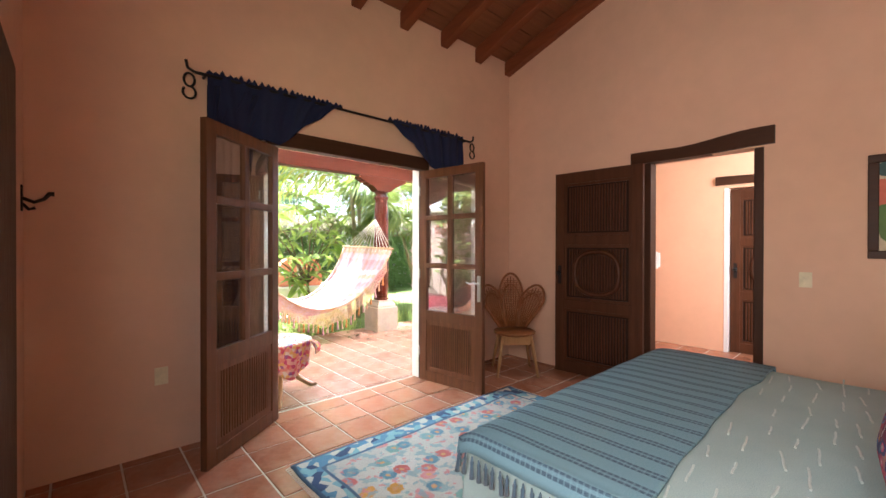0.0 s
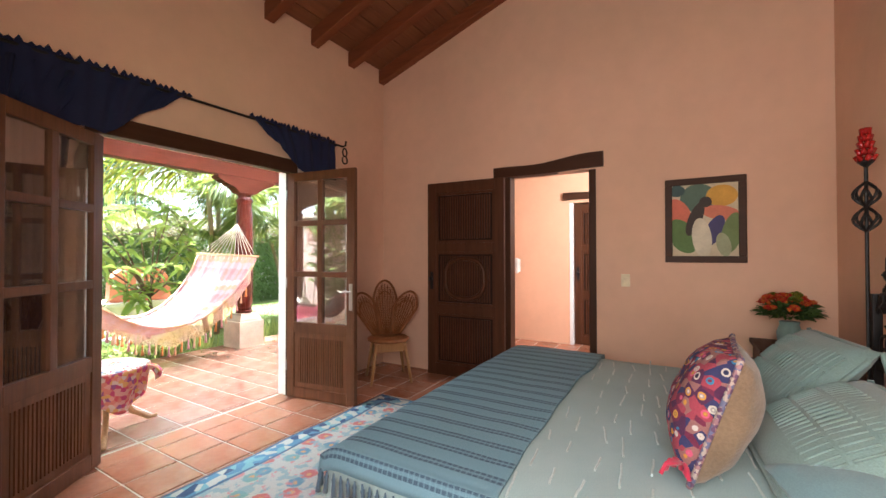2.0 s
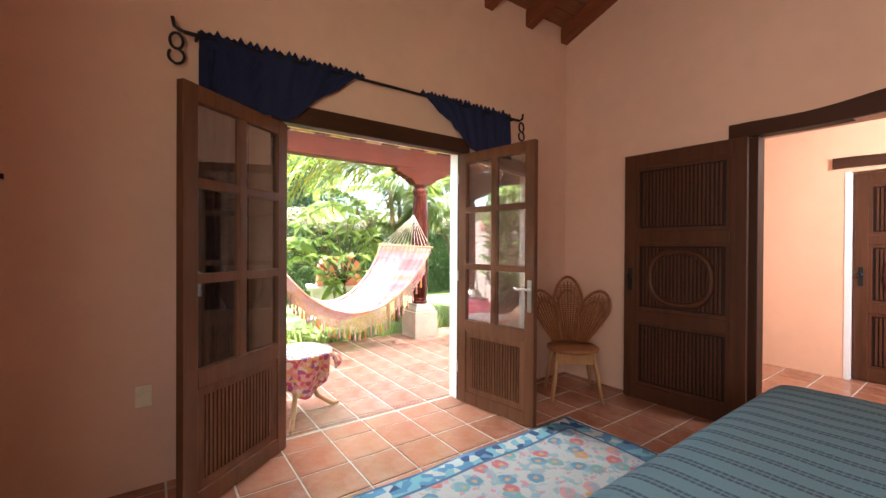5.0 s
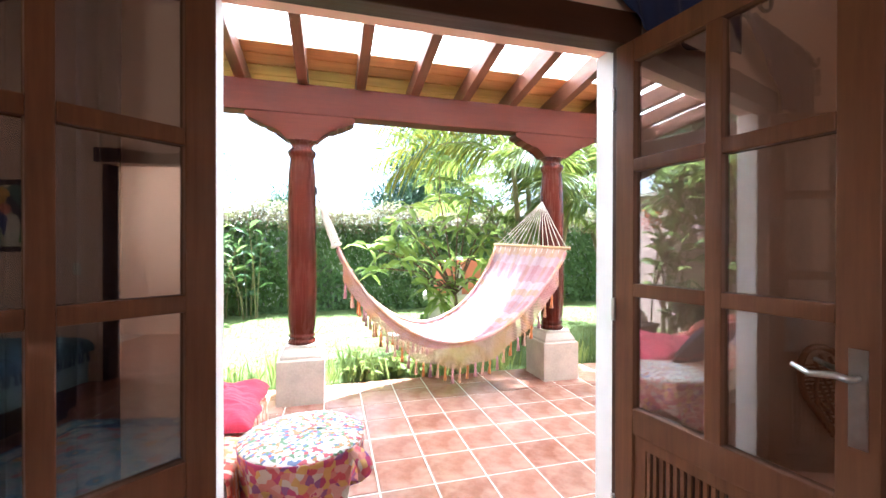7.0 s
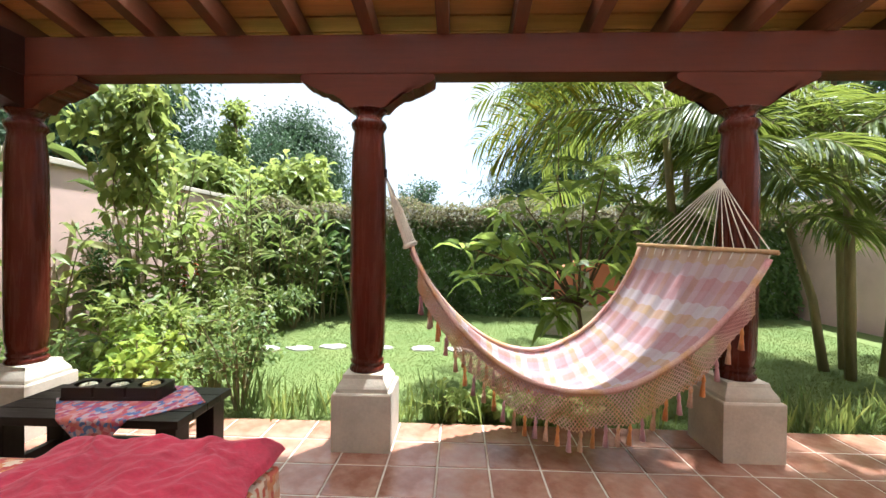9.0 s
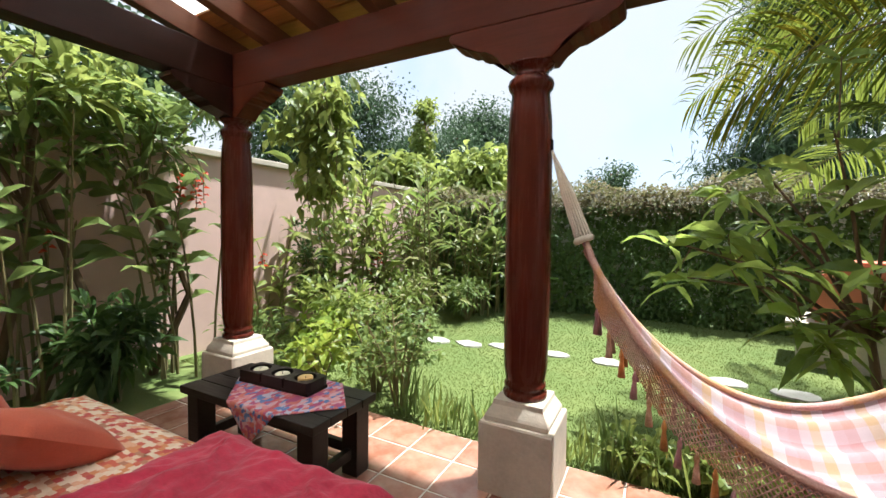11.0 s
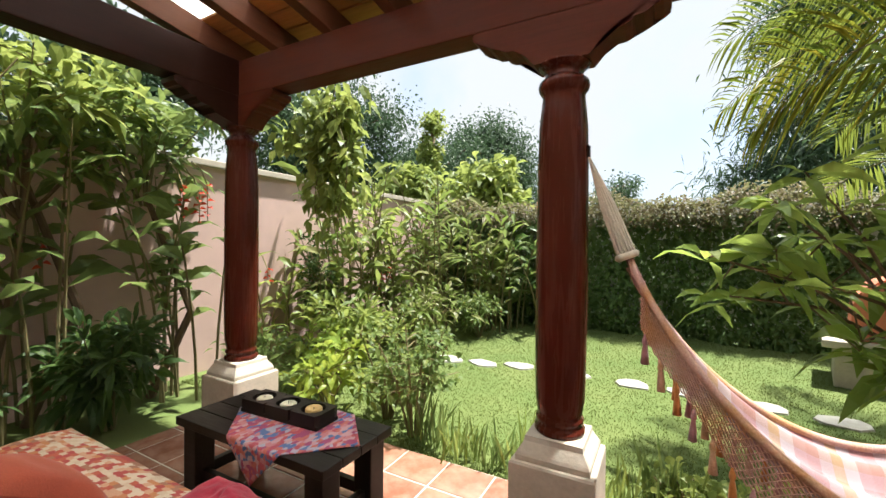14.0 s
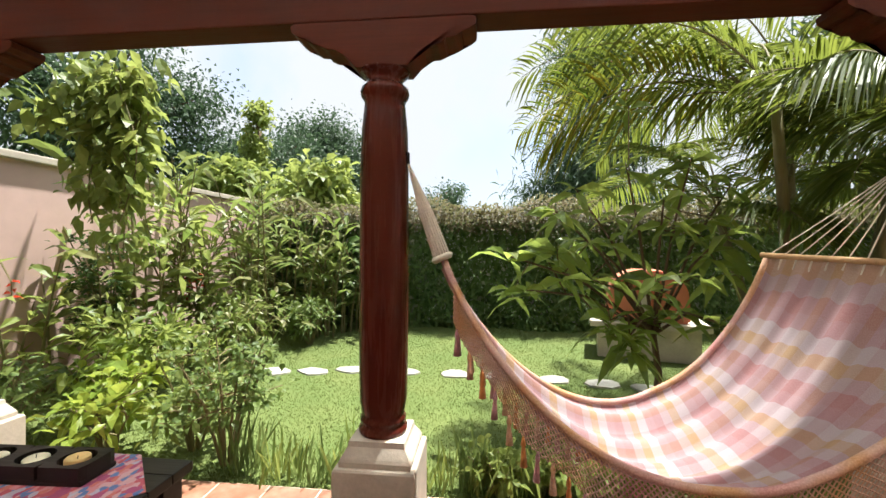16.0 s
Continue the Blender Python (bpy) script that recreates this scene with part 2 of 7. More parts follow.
TILE = clay("indoor_terracotta_tile", [(0.27, 0.098, 0.048), (0.34, 0.135, 0.070), (0.39, 0.165, 0.092), (0.33, 0.13, 0.072)], (0.44, 0.26, 0.18), 0.5, 0.10)
TILE_OUT = clay("terrace_terracotta_tile", [(0.215, 0.080, 0.048), (0.265, 0.108, 0.066), (0.31, 0.14, 0.088), (0.28, 0.13, 0.09)], (0.46, 0.30, 0.225), 0.6, 0.10)
GROUT = plain("grout", (0.52, 0.44, 0.36), 0.9, fine=90)
ROOFTILE = plain("clay_roof_tile", (0.45, 0.17, 0.075), 0.8, spread=0.3)

m = Mat("door_glass")
tr = m.n("BsdfTransparent", Color=(0.74, 0.75, 0.74, 1))
gl = m.n("BsdfGlossy", Roughness=0.02, Color=(0.95, 0.95, 0.95, 1))
fr = m.n("LayerWeight", Blend=0.5)
fc = m.maths("ADD", m.maths("MULTIPLY", m.maths("POWER", fr.outputs["Facing"], 1.6), 0.95), 0.12)
mx = m.n("MixShader", Fac=fc)
m.link(tr.outputs["BSDF"], mx.inputs[1])
m.link(gl.outputs["BSDF"], mx.inputs[2])
m.link(mx.outputs["Shader"], m.out.inputs["Surface"])
GLASS = m.m
m = Mat("red_glass")
m.b.inputs["Transmission Weight"].default_value = 0.6
REDGLASS = m.done((0.65, 0.02, 0.015), 0.15)
m = Mat("white_roof_sheet")
df = m.n("BsdfDiffuse", Color=(0.75, 0.75, 0.72, 1))
tl = m.n("BsdfTranslucent", Color=(0.95, 0.95, 0.93, 1))
mx = m.n("MixShader", Fac=0.92)
m.link(df.outputs["BSDF"], mx.inputs[1])
m.link(tl.outputs["BSDF"], mx.inputs[2])
m.link(mx.outputs["Shader"], m.out.inputs["Surface"])
ROOFSHEET = m.m

# woven cloths with a pattern of their own, laid out by UV in metres
m = Mat("striped_blue_throw")
v = m.coords("UV")
sep = m.n("SeparateXYZ", Vector=v)
yy = m.maths("ADD", sep.outputs["X"], m.maths("MULTIPLY", m.noise(v, 9.0), 0.006))
saw = m.maths("FRACT", m.maths("MULTIPLY", yy, 8.5))
stripe = m.ramp(saw, [(0.0, (0, 0, 0)), (0.40, (0, 0, 0)), (0.42, (1, 1, 1)), (0.52, (1, 1, 1)), (0.54, (0.25,) * 3), (0.62, (0.25,) * 3), (0.64, (1, 1, 1)), (0.74, (1, 1, 1)), (0.76, (0, 0, 0))])
dash = m.maths("GREATER_THAN", m.maths("FRACT", m.maths("MULTIPLY", sep.outputs["Y"], 42.0)), 0.28)
fine = m.noise(m.coords("UV", (4, 1, 1)), 150, 2)
c = m.mix(m.maths("MULTIPLY", m.n("SeparateColor", Color=stripe).outputs["Red"], m.maths("ADD", m.maths("MULTIPLY", dash, 0.5), 0.5)), (0.165, 0.285, 0.345), (0.022, 0.045, 0.085))
c = m.mix(0.28, c, m.ramp(fine, [(0.3, (0.05, 0.09, 0.13)), (0.7, (0.27, 0.39, 0.44))]))
m.bump(m.maths("ADD", fine, m.maths("MULTIPLY", saw, 0.4)), 0.6, 0.004)
THROW = m.done(c, 0.95)

m = Mat("grey_green_bedspread")
v = m.coords("UV")
fine = m.noise(v, 220, 2)
big = m.noise(v, 5)
c = m.ramp(big, [(0.3, (0.31, 0.41, 0.41)), (0.7, (0.37, 0.47, 0.465))])
c = m.mix(0.3, c, m.ramp(fine, [(0.3, (0.23, 0.31, 0.31)), (0.7, (0.48, 0.57, 0.555))]))
m.bump(fine, 0.5, 0.003)
SPREAD = m.done(c, 0.95)

m = Mat("plaid_hammock_cloth")
v = m.coords("UV")
sep = m.n("SeparateXYZ", Vector=v)
a = m.maths("FRACT", m.maths("MULTIPLY", sep.outputs["Y"], 3.3))
b = m.maths("FRACT", m.maths("MULTIPLY", sep.outputs["X"], 4.2))
PLAID = [(0.0, (0.34, 0.105, 0.11)), (0.20, (0.38, 0.27, 0.30)), (0.40, (0.40, 0.23, 0.062)), (0.58, (0.45, 0.39, 0.43)), (0.80, (0.36, 0.155, 0.175))]
ca = m.ramp(a, PLAID, "CONSTANT")
cb = m.ramp(b, [(0.0, (0.42, 0.24, 0.26)), (0.3, (0.56, 0.50, 0.55)), (0.55, (0.50, 0.36, 0.22)), (0.75, (0.56, 0.49, 0.53))], "CONSTANT")
fine = m.noise(v, 260, 2)
c = m.mix(0.68, cb, ca)
c = m.mix(0.25, c, m.ramp(fine, [(0.3, (0.30, 0.18, 0.17)), (0.7, (0.70, 0.60, 0.60))]))
m.bump(fine, 0.4, 0.003)
m.done(c, 0.95)
tl = m.n("BsdfTranslucent", Color=c)
mx = m.n("MixShader", Fac=0.3)
m.link(m.b.outputs["BSDF"], mx.inputs[1])
m.link(tl.outputs["BSDF"], mx.inputs[2])
m.link(mx.outputs["Shader"], m.out.inputs["Surface"])
PLAIDCLOTH = m.m

m = Mat("floral_wool_rug")
v = m.coords("UV")
vo = m.n("TexVoronoi", Vector=v, Scale=6.5)
vo.voronoi_dimensions = "2D"
hue = m.n("SeparateColor", Color=vo.outputs["Color"]).outputs["Red"]
petal = m.ramp(hue, [(0, (0.50, 0.16, 0.15)), (0.2, (0.58, 0.30, 0.07)), (0.4, (0.14, 0.27, 0.38)), (0.6, (0.55, 0.28, 0.27)), (0.8, (0.20, 0.36, 0.34))], "CONSTANT")
wob = m.maths("ADD", vo.outputs["Distance"], m.maths("MULTIPLY", m.noise(v, 26, 3), 0.35))
c = m.mix(m.ramp(wob, [(0.47, (1, 1, 1)), (0.52, (0, 0, 0))]), (0.47, 0.48, 0.45), petal)
c = m.mix(m.ramp(wob, [(0.24, (1, 1, 1)), (0.30, (0, 0, 0))]), c, (0.58, 0.33, 0.16))
vine = m.noise(v, 13, 4)
c = m.mix(m.ramp(vine, [(0.52, (0, 0, 0)), (0.57, (0.7,) * 3)]), c, (0.20, 0.35, 0.42))
c = m.mix(m.ramp(m.noise(v, 17, 3), [(0.60, (0, 0, 0)), (0.64, (0.8,) * 3)]), c, (0.55, 0.22, 0.24))
# border: a band of blue and pale diamonds round the edge, by the distance to the rim stored as a second layer
rim = m.n("UVMap")
rim.uv_map = "rim"
rs = m.n("SeparateXYZ", Vector=rim.outputs["UV"]).outputs["X"]
chk = m.n("TexVoronoi", Vector=v, Scale=19.0)
chk.voronoi_dimensions = "2D"
bc = m.ramp(m.n("SeparateColor", Color=chk.outputs["Color"]).outputs["Red"], [(0, (0.10, 0.24, 0.40)), (0.3, (0.50, 0.52, 0.48)), (0.6, (0.20, 0.40, 0.48)), (0.85, (0.04, 0.08, 0.18))], "CONSTANT")
c = m.mix(m.ramp(rs, [(0.0, (1, 1, 1)), (0.155, (1, 1, 1)), (0.16, (0, 0, 0))]), c, bc)
c = m.mix(m.ramp(rs, [(0.0, (1, 1, 1)), (0.018, (1, 1, 1)), (0.022, (0, 0, 0)), (0.135, (0, 0, 0)), (0.14, (1, 1, 1)), (0.155, (1, 1, 1)), (0.16, (0, 0, 0))]), c, (0.07, 0.13, 0.23))
fine = m.noise(v, 190, 3)
c = m.mix(0.4, c, m.mix(fine, (0.05, 0.05, 0.06), (0.9, 0.88, 0.85)), "OVERLAY")
m.bump(fine, 1.0, 0.006)
RUG = m.done(c, 0.97)

QUILT_COLOURS = [(0.58, 0.14, 0.09), (0.72, 0.58, 0.45), (0.64, 0.28, 0.13), (0.78, 0.66, 0.54), (0.52, 0.10, 0.09), (0.70, 0.42, 0.28), (0.45, 0.22, 0.14), (0.76, 0.64, 0.52)]
m = Mat("patchwork_quilt")
v = m.coords("UV")
sep = m.n("SeparateXYZ", Vector=v)
wob = m.maths("MULTIPLY", m.noise(v, 45, 3), 0.022)
row = m.maths("FLOOR", m.maths("MULTIPLY", m.maths("ADD", sep.outputs["Y"], wob), 44.0))
col = m.maths("FLOOR", m.maths("MULTIPLY", m.maths("ADD", m.maths("ADD", sep.outputs["X"], wob), m.maths("MULTIPLY", row, 0.0213)), 27.0))
xy = m.n("CombineXYZ", X=col, Y=row)
wn = m.n("TexWhiteNoise", Vector=xy.outputs["Vector"])
c = m.ramp(wn.outputs["Value"], [(k / 8, q) for k, q in enumerate(QUILT_COLOURS)], "CONSTANT")
fine = m.noise(v, 230, 3)
c = m.mix(0.4, c, m.mix(fine, (0.10, 0.05, 0.04), (0.9, 0.82, 0.72)), "OVERLAY")
m.bump(m.maths("ADD", fine, wn.outputs["Value"]), 0.6, 0.005)
QUILT = m.done(c, 0.95)
FLORAL = cells("floral_print", [(0.10, 0.28, 0.10), (0.55, 0.60, 0.52), (0.08, 0.25, 0.32), (0.62, 0.66, 0.62), (0.35, 0.20, 0.40), (0.60, 0.64, 0.56)], 34.0, "Object")
STOOLCLOTH = cells("stool_floral_cloth", [(0.62, 0.60, 0.55), (0.16, 0.20, 0.34), (0.60, 0.56, 0.50), (0.50, 0.10, 0.12), (0.16, 0.24, 0.14), (0.64, 0.62, 0.58), (0.45, 0.22, 0.10), (0.62, 0.60, 0.56)], 60.0)
RUNNER = cells("embroidered_runner", [(0.50, 0.10, 0.13), (0.58, 0.24, 0.26), (0.12, 0.20, 0.44), (0.60, 0.36, 0.38), (0.38, 0.08, 0.18), (0.56, 0.17, 0.14), (0.46, 0.44, 0.54)], 46.0, stretch=(1, 0.6, 1))
m = Mat("bird_embroidery")
v = m.coords("Object")
vo = m.n("TexVoronoi", Vector=v, Scale=27.0)
hue = m.n("SeparateColor", Color=vo.outputs["Color"])
ground = m.ramp(hue.outputs["Red"], [(0, (0.16, 0.02, 0.06)), (0.2, (0.04, 0.04, 0.13)), (0.4, (0.34, 0.05, 0.08)), (0.6, (0.08, 0.02, 0.07)), (0.8, (0.30, 0.14, 0.13))], "CONSTANT")
ring = m.ramp(hue.outputs["Green"], [(0, (0.60, 0.30, 0.04)), (0.25, (0.62, 0.56, 0.50)), (0.5, (0.05, 0.22, 0.40)), (0.75, (0.60, 0.10, 0.20))], "CONSTANT")
eye = m.ramp(hue.outputs["Blue"], [(0, (0.65, 0.58, 0.50)), (0.4, (0.02, 0.02, 0.06)), (0.7, (0.60, 0.36, 0.03))], "CONSTANT")
dist = m.maths("ADD", vo.outputs["Distance"], m.maths("MULTIPLY", m.noise(v, 60, 2), 0.16))
c = m.mix(m.ramp(dist, [(0.44, (1, 1, 1)), (0.47, (0, 0, 0))]), ground, ring)
c = m.mix(m.ramp(dist, [(0.30, (1, 1, 1)), (0.33, (0, 0, 0))]), c, m.mix(0.5, ground, eye))
c = m.mix(m.ramp(dist, [(0.20, (1, 1, 1)), (0.23, (0, 0, 0))]), c, eye)
fine = m.noise(m.coords("Object", (1, 1, 3)), 170, 3)
c = m.mix(0.5, c, m.mix(fine, (0.05, 0.04, 0.04), (0.9, 0.85, 0.8)), "OVERLAY")
m.bump(m.maths("ADD", fine, m.maths("MULTIPLY", dist, -1.0)), 0.7, 0.008)
EMBROIDERY = m.done(c, 0.9)
STOOLSKIRT = cells("stool_skirt_cloth", [(0.55, 0.10, 0.12), (0.62, 0.34, 0.30), (0.45, 0.06, 0.16), (0.60, 0.52, 0.46), (0.28, 0.10, 0.26), (0.58, 0.22, 0.18), (0.60, 0.36, 0.12)], 34.0)
NAVYSTRIPE = cells("navy_striped_cushion_cloth", [(0.015, 0.02, 0.05), (0.02, 0.03, 0.07), (0.30, 0.05, 0.06)], 20.0, stretch=(1, 0.15, 1))

G_DEEP = [(0.022, 0.056, 0.018), (0.036, 0.085, 0.026), (0.058, 0.115, 0.032), (0.10, 0.16, 0.04)]
G_MID = [(0.048, 0.098, 0.026), (0.082, 0.148, 0.036), (0.135, 0.205, 0.052), (0.22, 0.27, 0.08)]
G_LIGHT = [(0.075, 0.14, 0.028), (0.13, 0.20, 0.040), (0.21, 0.28, 0.055), (0.33, 0.36, 0.10)]
LEAF_DEEP = foliage("deep_green_leaves", G_DEEP)
LEAF_MID = foliage("mid_green_leaves", G_MID)
LEAF_LIGHT = foliage("light_green_leaves", G_LIGHT, through=0.5)
LEAF_YELLOW = foliage("yellow_green_young_leaves", [(0.085, 0.17, 0.025), (0.15, 0.25, 0.035), (0.25, 0.34, 0.045), (0.36, 0.40, 0.07)], through=0.5)
LEAF_BROAD = foliage("broad_glossy_leaves", [(0.062, 0.125, 0.030), (0.105, 0.180, 0.040), (0.17, 0.25, 0.052), (0.32, 0.38, 0.08)], 0.32, 0.55)
LEAF_HEDGE = foliage("hedge_leaves", [(0.072, 0.145, 0.044), (0.12, 0.205, 0.060), (0.20, 0.28, 0.09)])
LEAF_BRONZE = foliage("bronze_hedge_top_leaves", [(0.10, 0.12, 0.045), (0.18, 0.14, 0.08), (0.24, 0.14, 0.12), (0.20, 0.20, 0.085)])
LEAF_DRY = foliage("yellow_green_leaves", [(0.13, 0.18, 0.04), (0.24, 0.25, 0.07), (0.34, 0.29, 0.14), (0.16, 0.23, 0.05)])
LEAF_PALM = foliage("palm_leaflets", [(0.036, 0.080, 0.017), (0.064, 0.120, 0.022), (0.11, 0.165, 0.029), (0.21, 0.235, 0.040)], through=0.5)
LEAF_PALMGOLD = foliage("golden_palm_leaflets", [(0.09, 0.15, 0.02), (0.30, 0.26, 0.028), (0.50, 0.32, 0.03), (0.14, 0.19, 0.024)], through=0.55)
LEAF_FAR = foliage("far_tree_leaves", [(0.030, 0.062, 0.034), (0.048, 0.088, 0.045), (0.075, 0.12, 0.058)], through=0.3)
LEAF_GRASS = foliage("lawn_blades", [(0.088, 0.132, 0.026), (0.105, 0.150, 0.030), (0.125, 0.162, 0.036), (0.155, 0.175, 0.048)], 0.85, 0.45)
PETAL_RED = foliage("red_bracts", [(0.45, 0.02, 0.015), (0.6, 0.04, 0.02), (0.7, 0.10, 0.04)], through=0.3)
PETAL_ROSE = foliage("rose_petals", [(0.5, 0.01, 0.015), (0.6, 0.06, 0.02), (0.65, 0.30, 0.02), (0.45, 0.01, 0.02)], through=0.3)

m = Mat("lawn_ground")
v = m.coords()
c = m.ramp(m.noise(v, 1.3, 6), [(0.3, (0.075, 0.122, 0.024)), (0.7, (0.130, 0.160, 0.042))])
c = m.mix(0.16, c, m.ramp(m.noise(v, 40, 4), [(0.3, (0.062, 0.10, 0.020)), (0.7, (0.165, 0.185, 0.058))]))
m.bump(m.noise(v, 80, 3), 0.5, 0.01)
LAWN = m.done(c, 0.95)

# ---- building blocks ----
ROOM, GARDEN = Matrix(), Matrix.Translation(OUT)
place = [ROOM]

def thing(name, label, category, at=(0, 0, 0), group="", rz=0.0):
    ob = new(name)
    ob.empty_display_size = 0.1
    ob.matrix_world = place[0] @ pose(*at, 0, 0, rz)
    return tagged(ob, label, category, group)


def part(name, bm, material, parent=None, label="", smooth=False):
    me = bpy.data.meshes.new(name)
    bmesh.ops.recalc_face_normals(bm, faces=bm.faces)
    bm.to_mesh(me)
    bm.free()
    me.materials.append(material)
    if smooth:
        me.polygons.foreach_set("use_smooth", [True] * len(me.polygons))
    ob = new(name, me)
    ob.parent = parent
    if parent is None:
        ob.matrix_world = place[0]
    if label:
        ob["label"] = label
    return ob


def raw(name, verts, faces, material, parent=None, smooth=False, label=""):
    me = bpy.data.meshes.new(name)
    me.from_pydata(verts if isinstance(verts, list) else verts.tolist(), [], faces if isinstance(faces, list) else faces.tolist())
    me.materials.append(material)
    if smooth:
        me.polygons.foreach_set("use_smooth", [True] * len(me.polygons))
    ob = new(name, me)
    ob.parent = parent
    if parent is None:
        ob.matrix_world = place[0]
    if label:
        ob["label"] = label
    return ob


def structure(ob, label, category="structure"):
    return tagged(ob, label, category, kind="structure")


def box(bm, lo, hi, bevel=0.0, m=None):
    lo, hi = Vector(lo), Vector(hi)
    size, mid = hi - lo, (hi + lo) / 2
    tm = (m or Matrix()) @ Matrix.Translation(mid) @ Matrix.Diagonal((*size, 1))
    r = bmesh.ops.create_cube(bm, size=1.0, matrix=tm)
    if bevel:
        es = list({e for v in r["verts"] for e in v.link_edges})
        bmesh.ops.bevel(bm, geom=es, offset=bevel, segments=2, affect="EDGES", profile=0.6)
    return bm


def boxes(*items, bevel=0.0):
    bm = bmesh.new()
    for lo, hi in items:
        box(bm, lo, hi, bevel)
    return bm


def lathe(profile, sides=24, at=(0, 0, 0)):
    """A turned solid from (radius, height) pairs."""
    bm = bmesh.new()
    rings = []
    for r, z in profile:
        rings.append([bm.verts.new((at[0] + r * math.cos(2 * math.pi * i / sides), at[1] + r * math.sin(2 * math.pi * i / sides), at[2] + z)) for i in range(sides)])
    for a, b in zip(rings, rings[1:]):
        for i in range(sides):
            bm.faces.new((a[i], a[(i + 1) % sides], b[(i + 1) % sides], b[i]))
    bm.faces.new(rings[0][::-1])
    bm.faces.new(rings[-1])
    return bm


def squares(profile, at=(0, 0, 0)):
    """A square solid from (half width, height) pairs."""
    bm = bmesh.new()
    rings = [[bm.verts.new((at[0] + sx * r, at[1] + sy * r, at[2] + z)) for sx, sy in ((-1, -1), (1, -1), (1, 1), (-1, 1))] for r, z in profile]
    for a, b in zip(rings, rings[1:]):
        for i in range(4):
            bm.faces.new((a[i], a[(i + 1) % 4], b[(i + 1) % 4], b[i]))
    bm.faces.new(rings[0][::-1])
    bm.faces.new(rings[-1])
    return bm


def tube(bm, pts, radius, sides=8, closed=False):
    """A round bar along points; radius is one number or one for each point."""
    pts = [Vector(p) for p in pts]
    n = len(pts)
    rad = [radius] * n if isinstance(radius, (int, float)) else list(radius)
    rings, ref = [], None
    for i, p in enumerate(pts):
        a = pts[(i - 1) % n] if closed or i else p
        b = pts[(i + 1) % n] if closed or i < n - 1 else p
        d = (b - a).normalized()
        if ref is None:
            ref = Vector((0, 0, 1)) if abs(d.z) < 0.9 else Vector((1, 0, 0))
        u = (ref - d * ref.dot(d)).normalized()
        w = d.cross(u)
        ref = u
        rings.append([bm.verts.new(p + rad[i] * (u * math.cos(2 * math.pi * k / sides) + w * math.sin(2 * math.pi * k / sides))) for k in range(sides)])
    for i in range(n if closed else n - 1):
        a, b = rings[i], rings[(i + 1) % n]
        for k in range(sides):
            bm.faces.new((a[k], a[(k + 1) % sides], b[(k + 1) % sides], b[k]))
    if not closed:
        bm.faces.new(rings[0][::-1])
        bm.faces.new(rings[-1])
    return bm


def tubes(items, sides=6):
    bm = bmesh.new()
    for pts, r in items:
        tube(bm, pts, r, sides)
    return bm


def sheet(name, fn, nu, nv, material, parent, thick=0.0, uv=None, label="", smooth=True):
    """A cloth from fn(u, v), u and v from 0 to 1, with UV and an optional thickness."""
    verts = [fn(i / nu, j / nv) for j in range(nv + 1) for i in range(nu + 1)]
    faces = [(j * (nu + 1) + i, j * (nu + 1) + i + 1, (j + 1) * (nu + 1) + i + 1, (j + 1) * (nu + 1) + i) for j in range(nv) for i in range(nu)]
    ob = raw(name, [tuple(v) for v in verts], faces, material, parent, smooth, label)
    lay = ob.data.uv_layers.new(name="UVMap")
    uvs = []
    for p in ob.data.polygons:
        for vi in p.vertices:
            i, j = vi % (nu + 1), vi // (nu + 1)
            uvs += list(uv(i / nu, j / nv)) if uv else [i / nu, j / nv]
    lay.data.foreach_set("uv", uvs)
    if thick:
        md = ob.modifiers.new("thickness", "SOLIDIFY")
        md.thickness, md.offset = thick, 0.0
    return ob


def cushion(name, w, h, d, material, parent, m, label="", back=None, n=18, pinch=0.10):
    """A stuffed square cushion: pinched corners, swollen middle, lying in its own XY plane before m."""
    def shell(side):
        def fn(u, v):
            x, y = 2 * u - 1, 2 * v - 1
            k = max(0.0, (1 - x * x) * (1 - y * y)) ** 0.42
            s = 1 - pinch * ((1 - y * y) * x * x + (1 - x * x) * y * y) * 0.6
            wr = noise.noise(Vector((x * 2.1 + w * 9, y * 2.3, side * 4.0 + h))) * 0.05 * k
            return m @ Vector((x * w / 2 * s, y * h / 2 * s, side * (d / 2 * k) + wr * d))
        return fn
    a = sheet(name, shell(1), n, n, material, parent, label=label)
    b = sheet(name + "_back", shell(-1), n, n, back or material, parent)
    return a, b


def unit(v):
    return v / np.maximum(1e-9, np.linalg.norm(v, axis=1, keepdims=True))


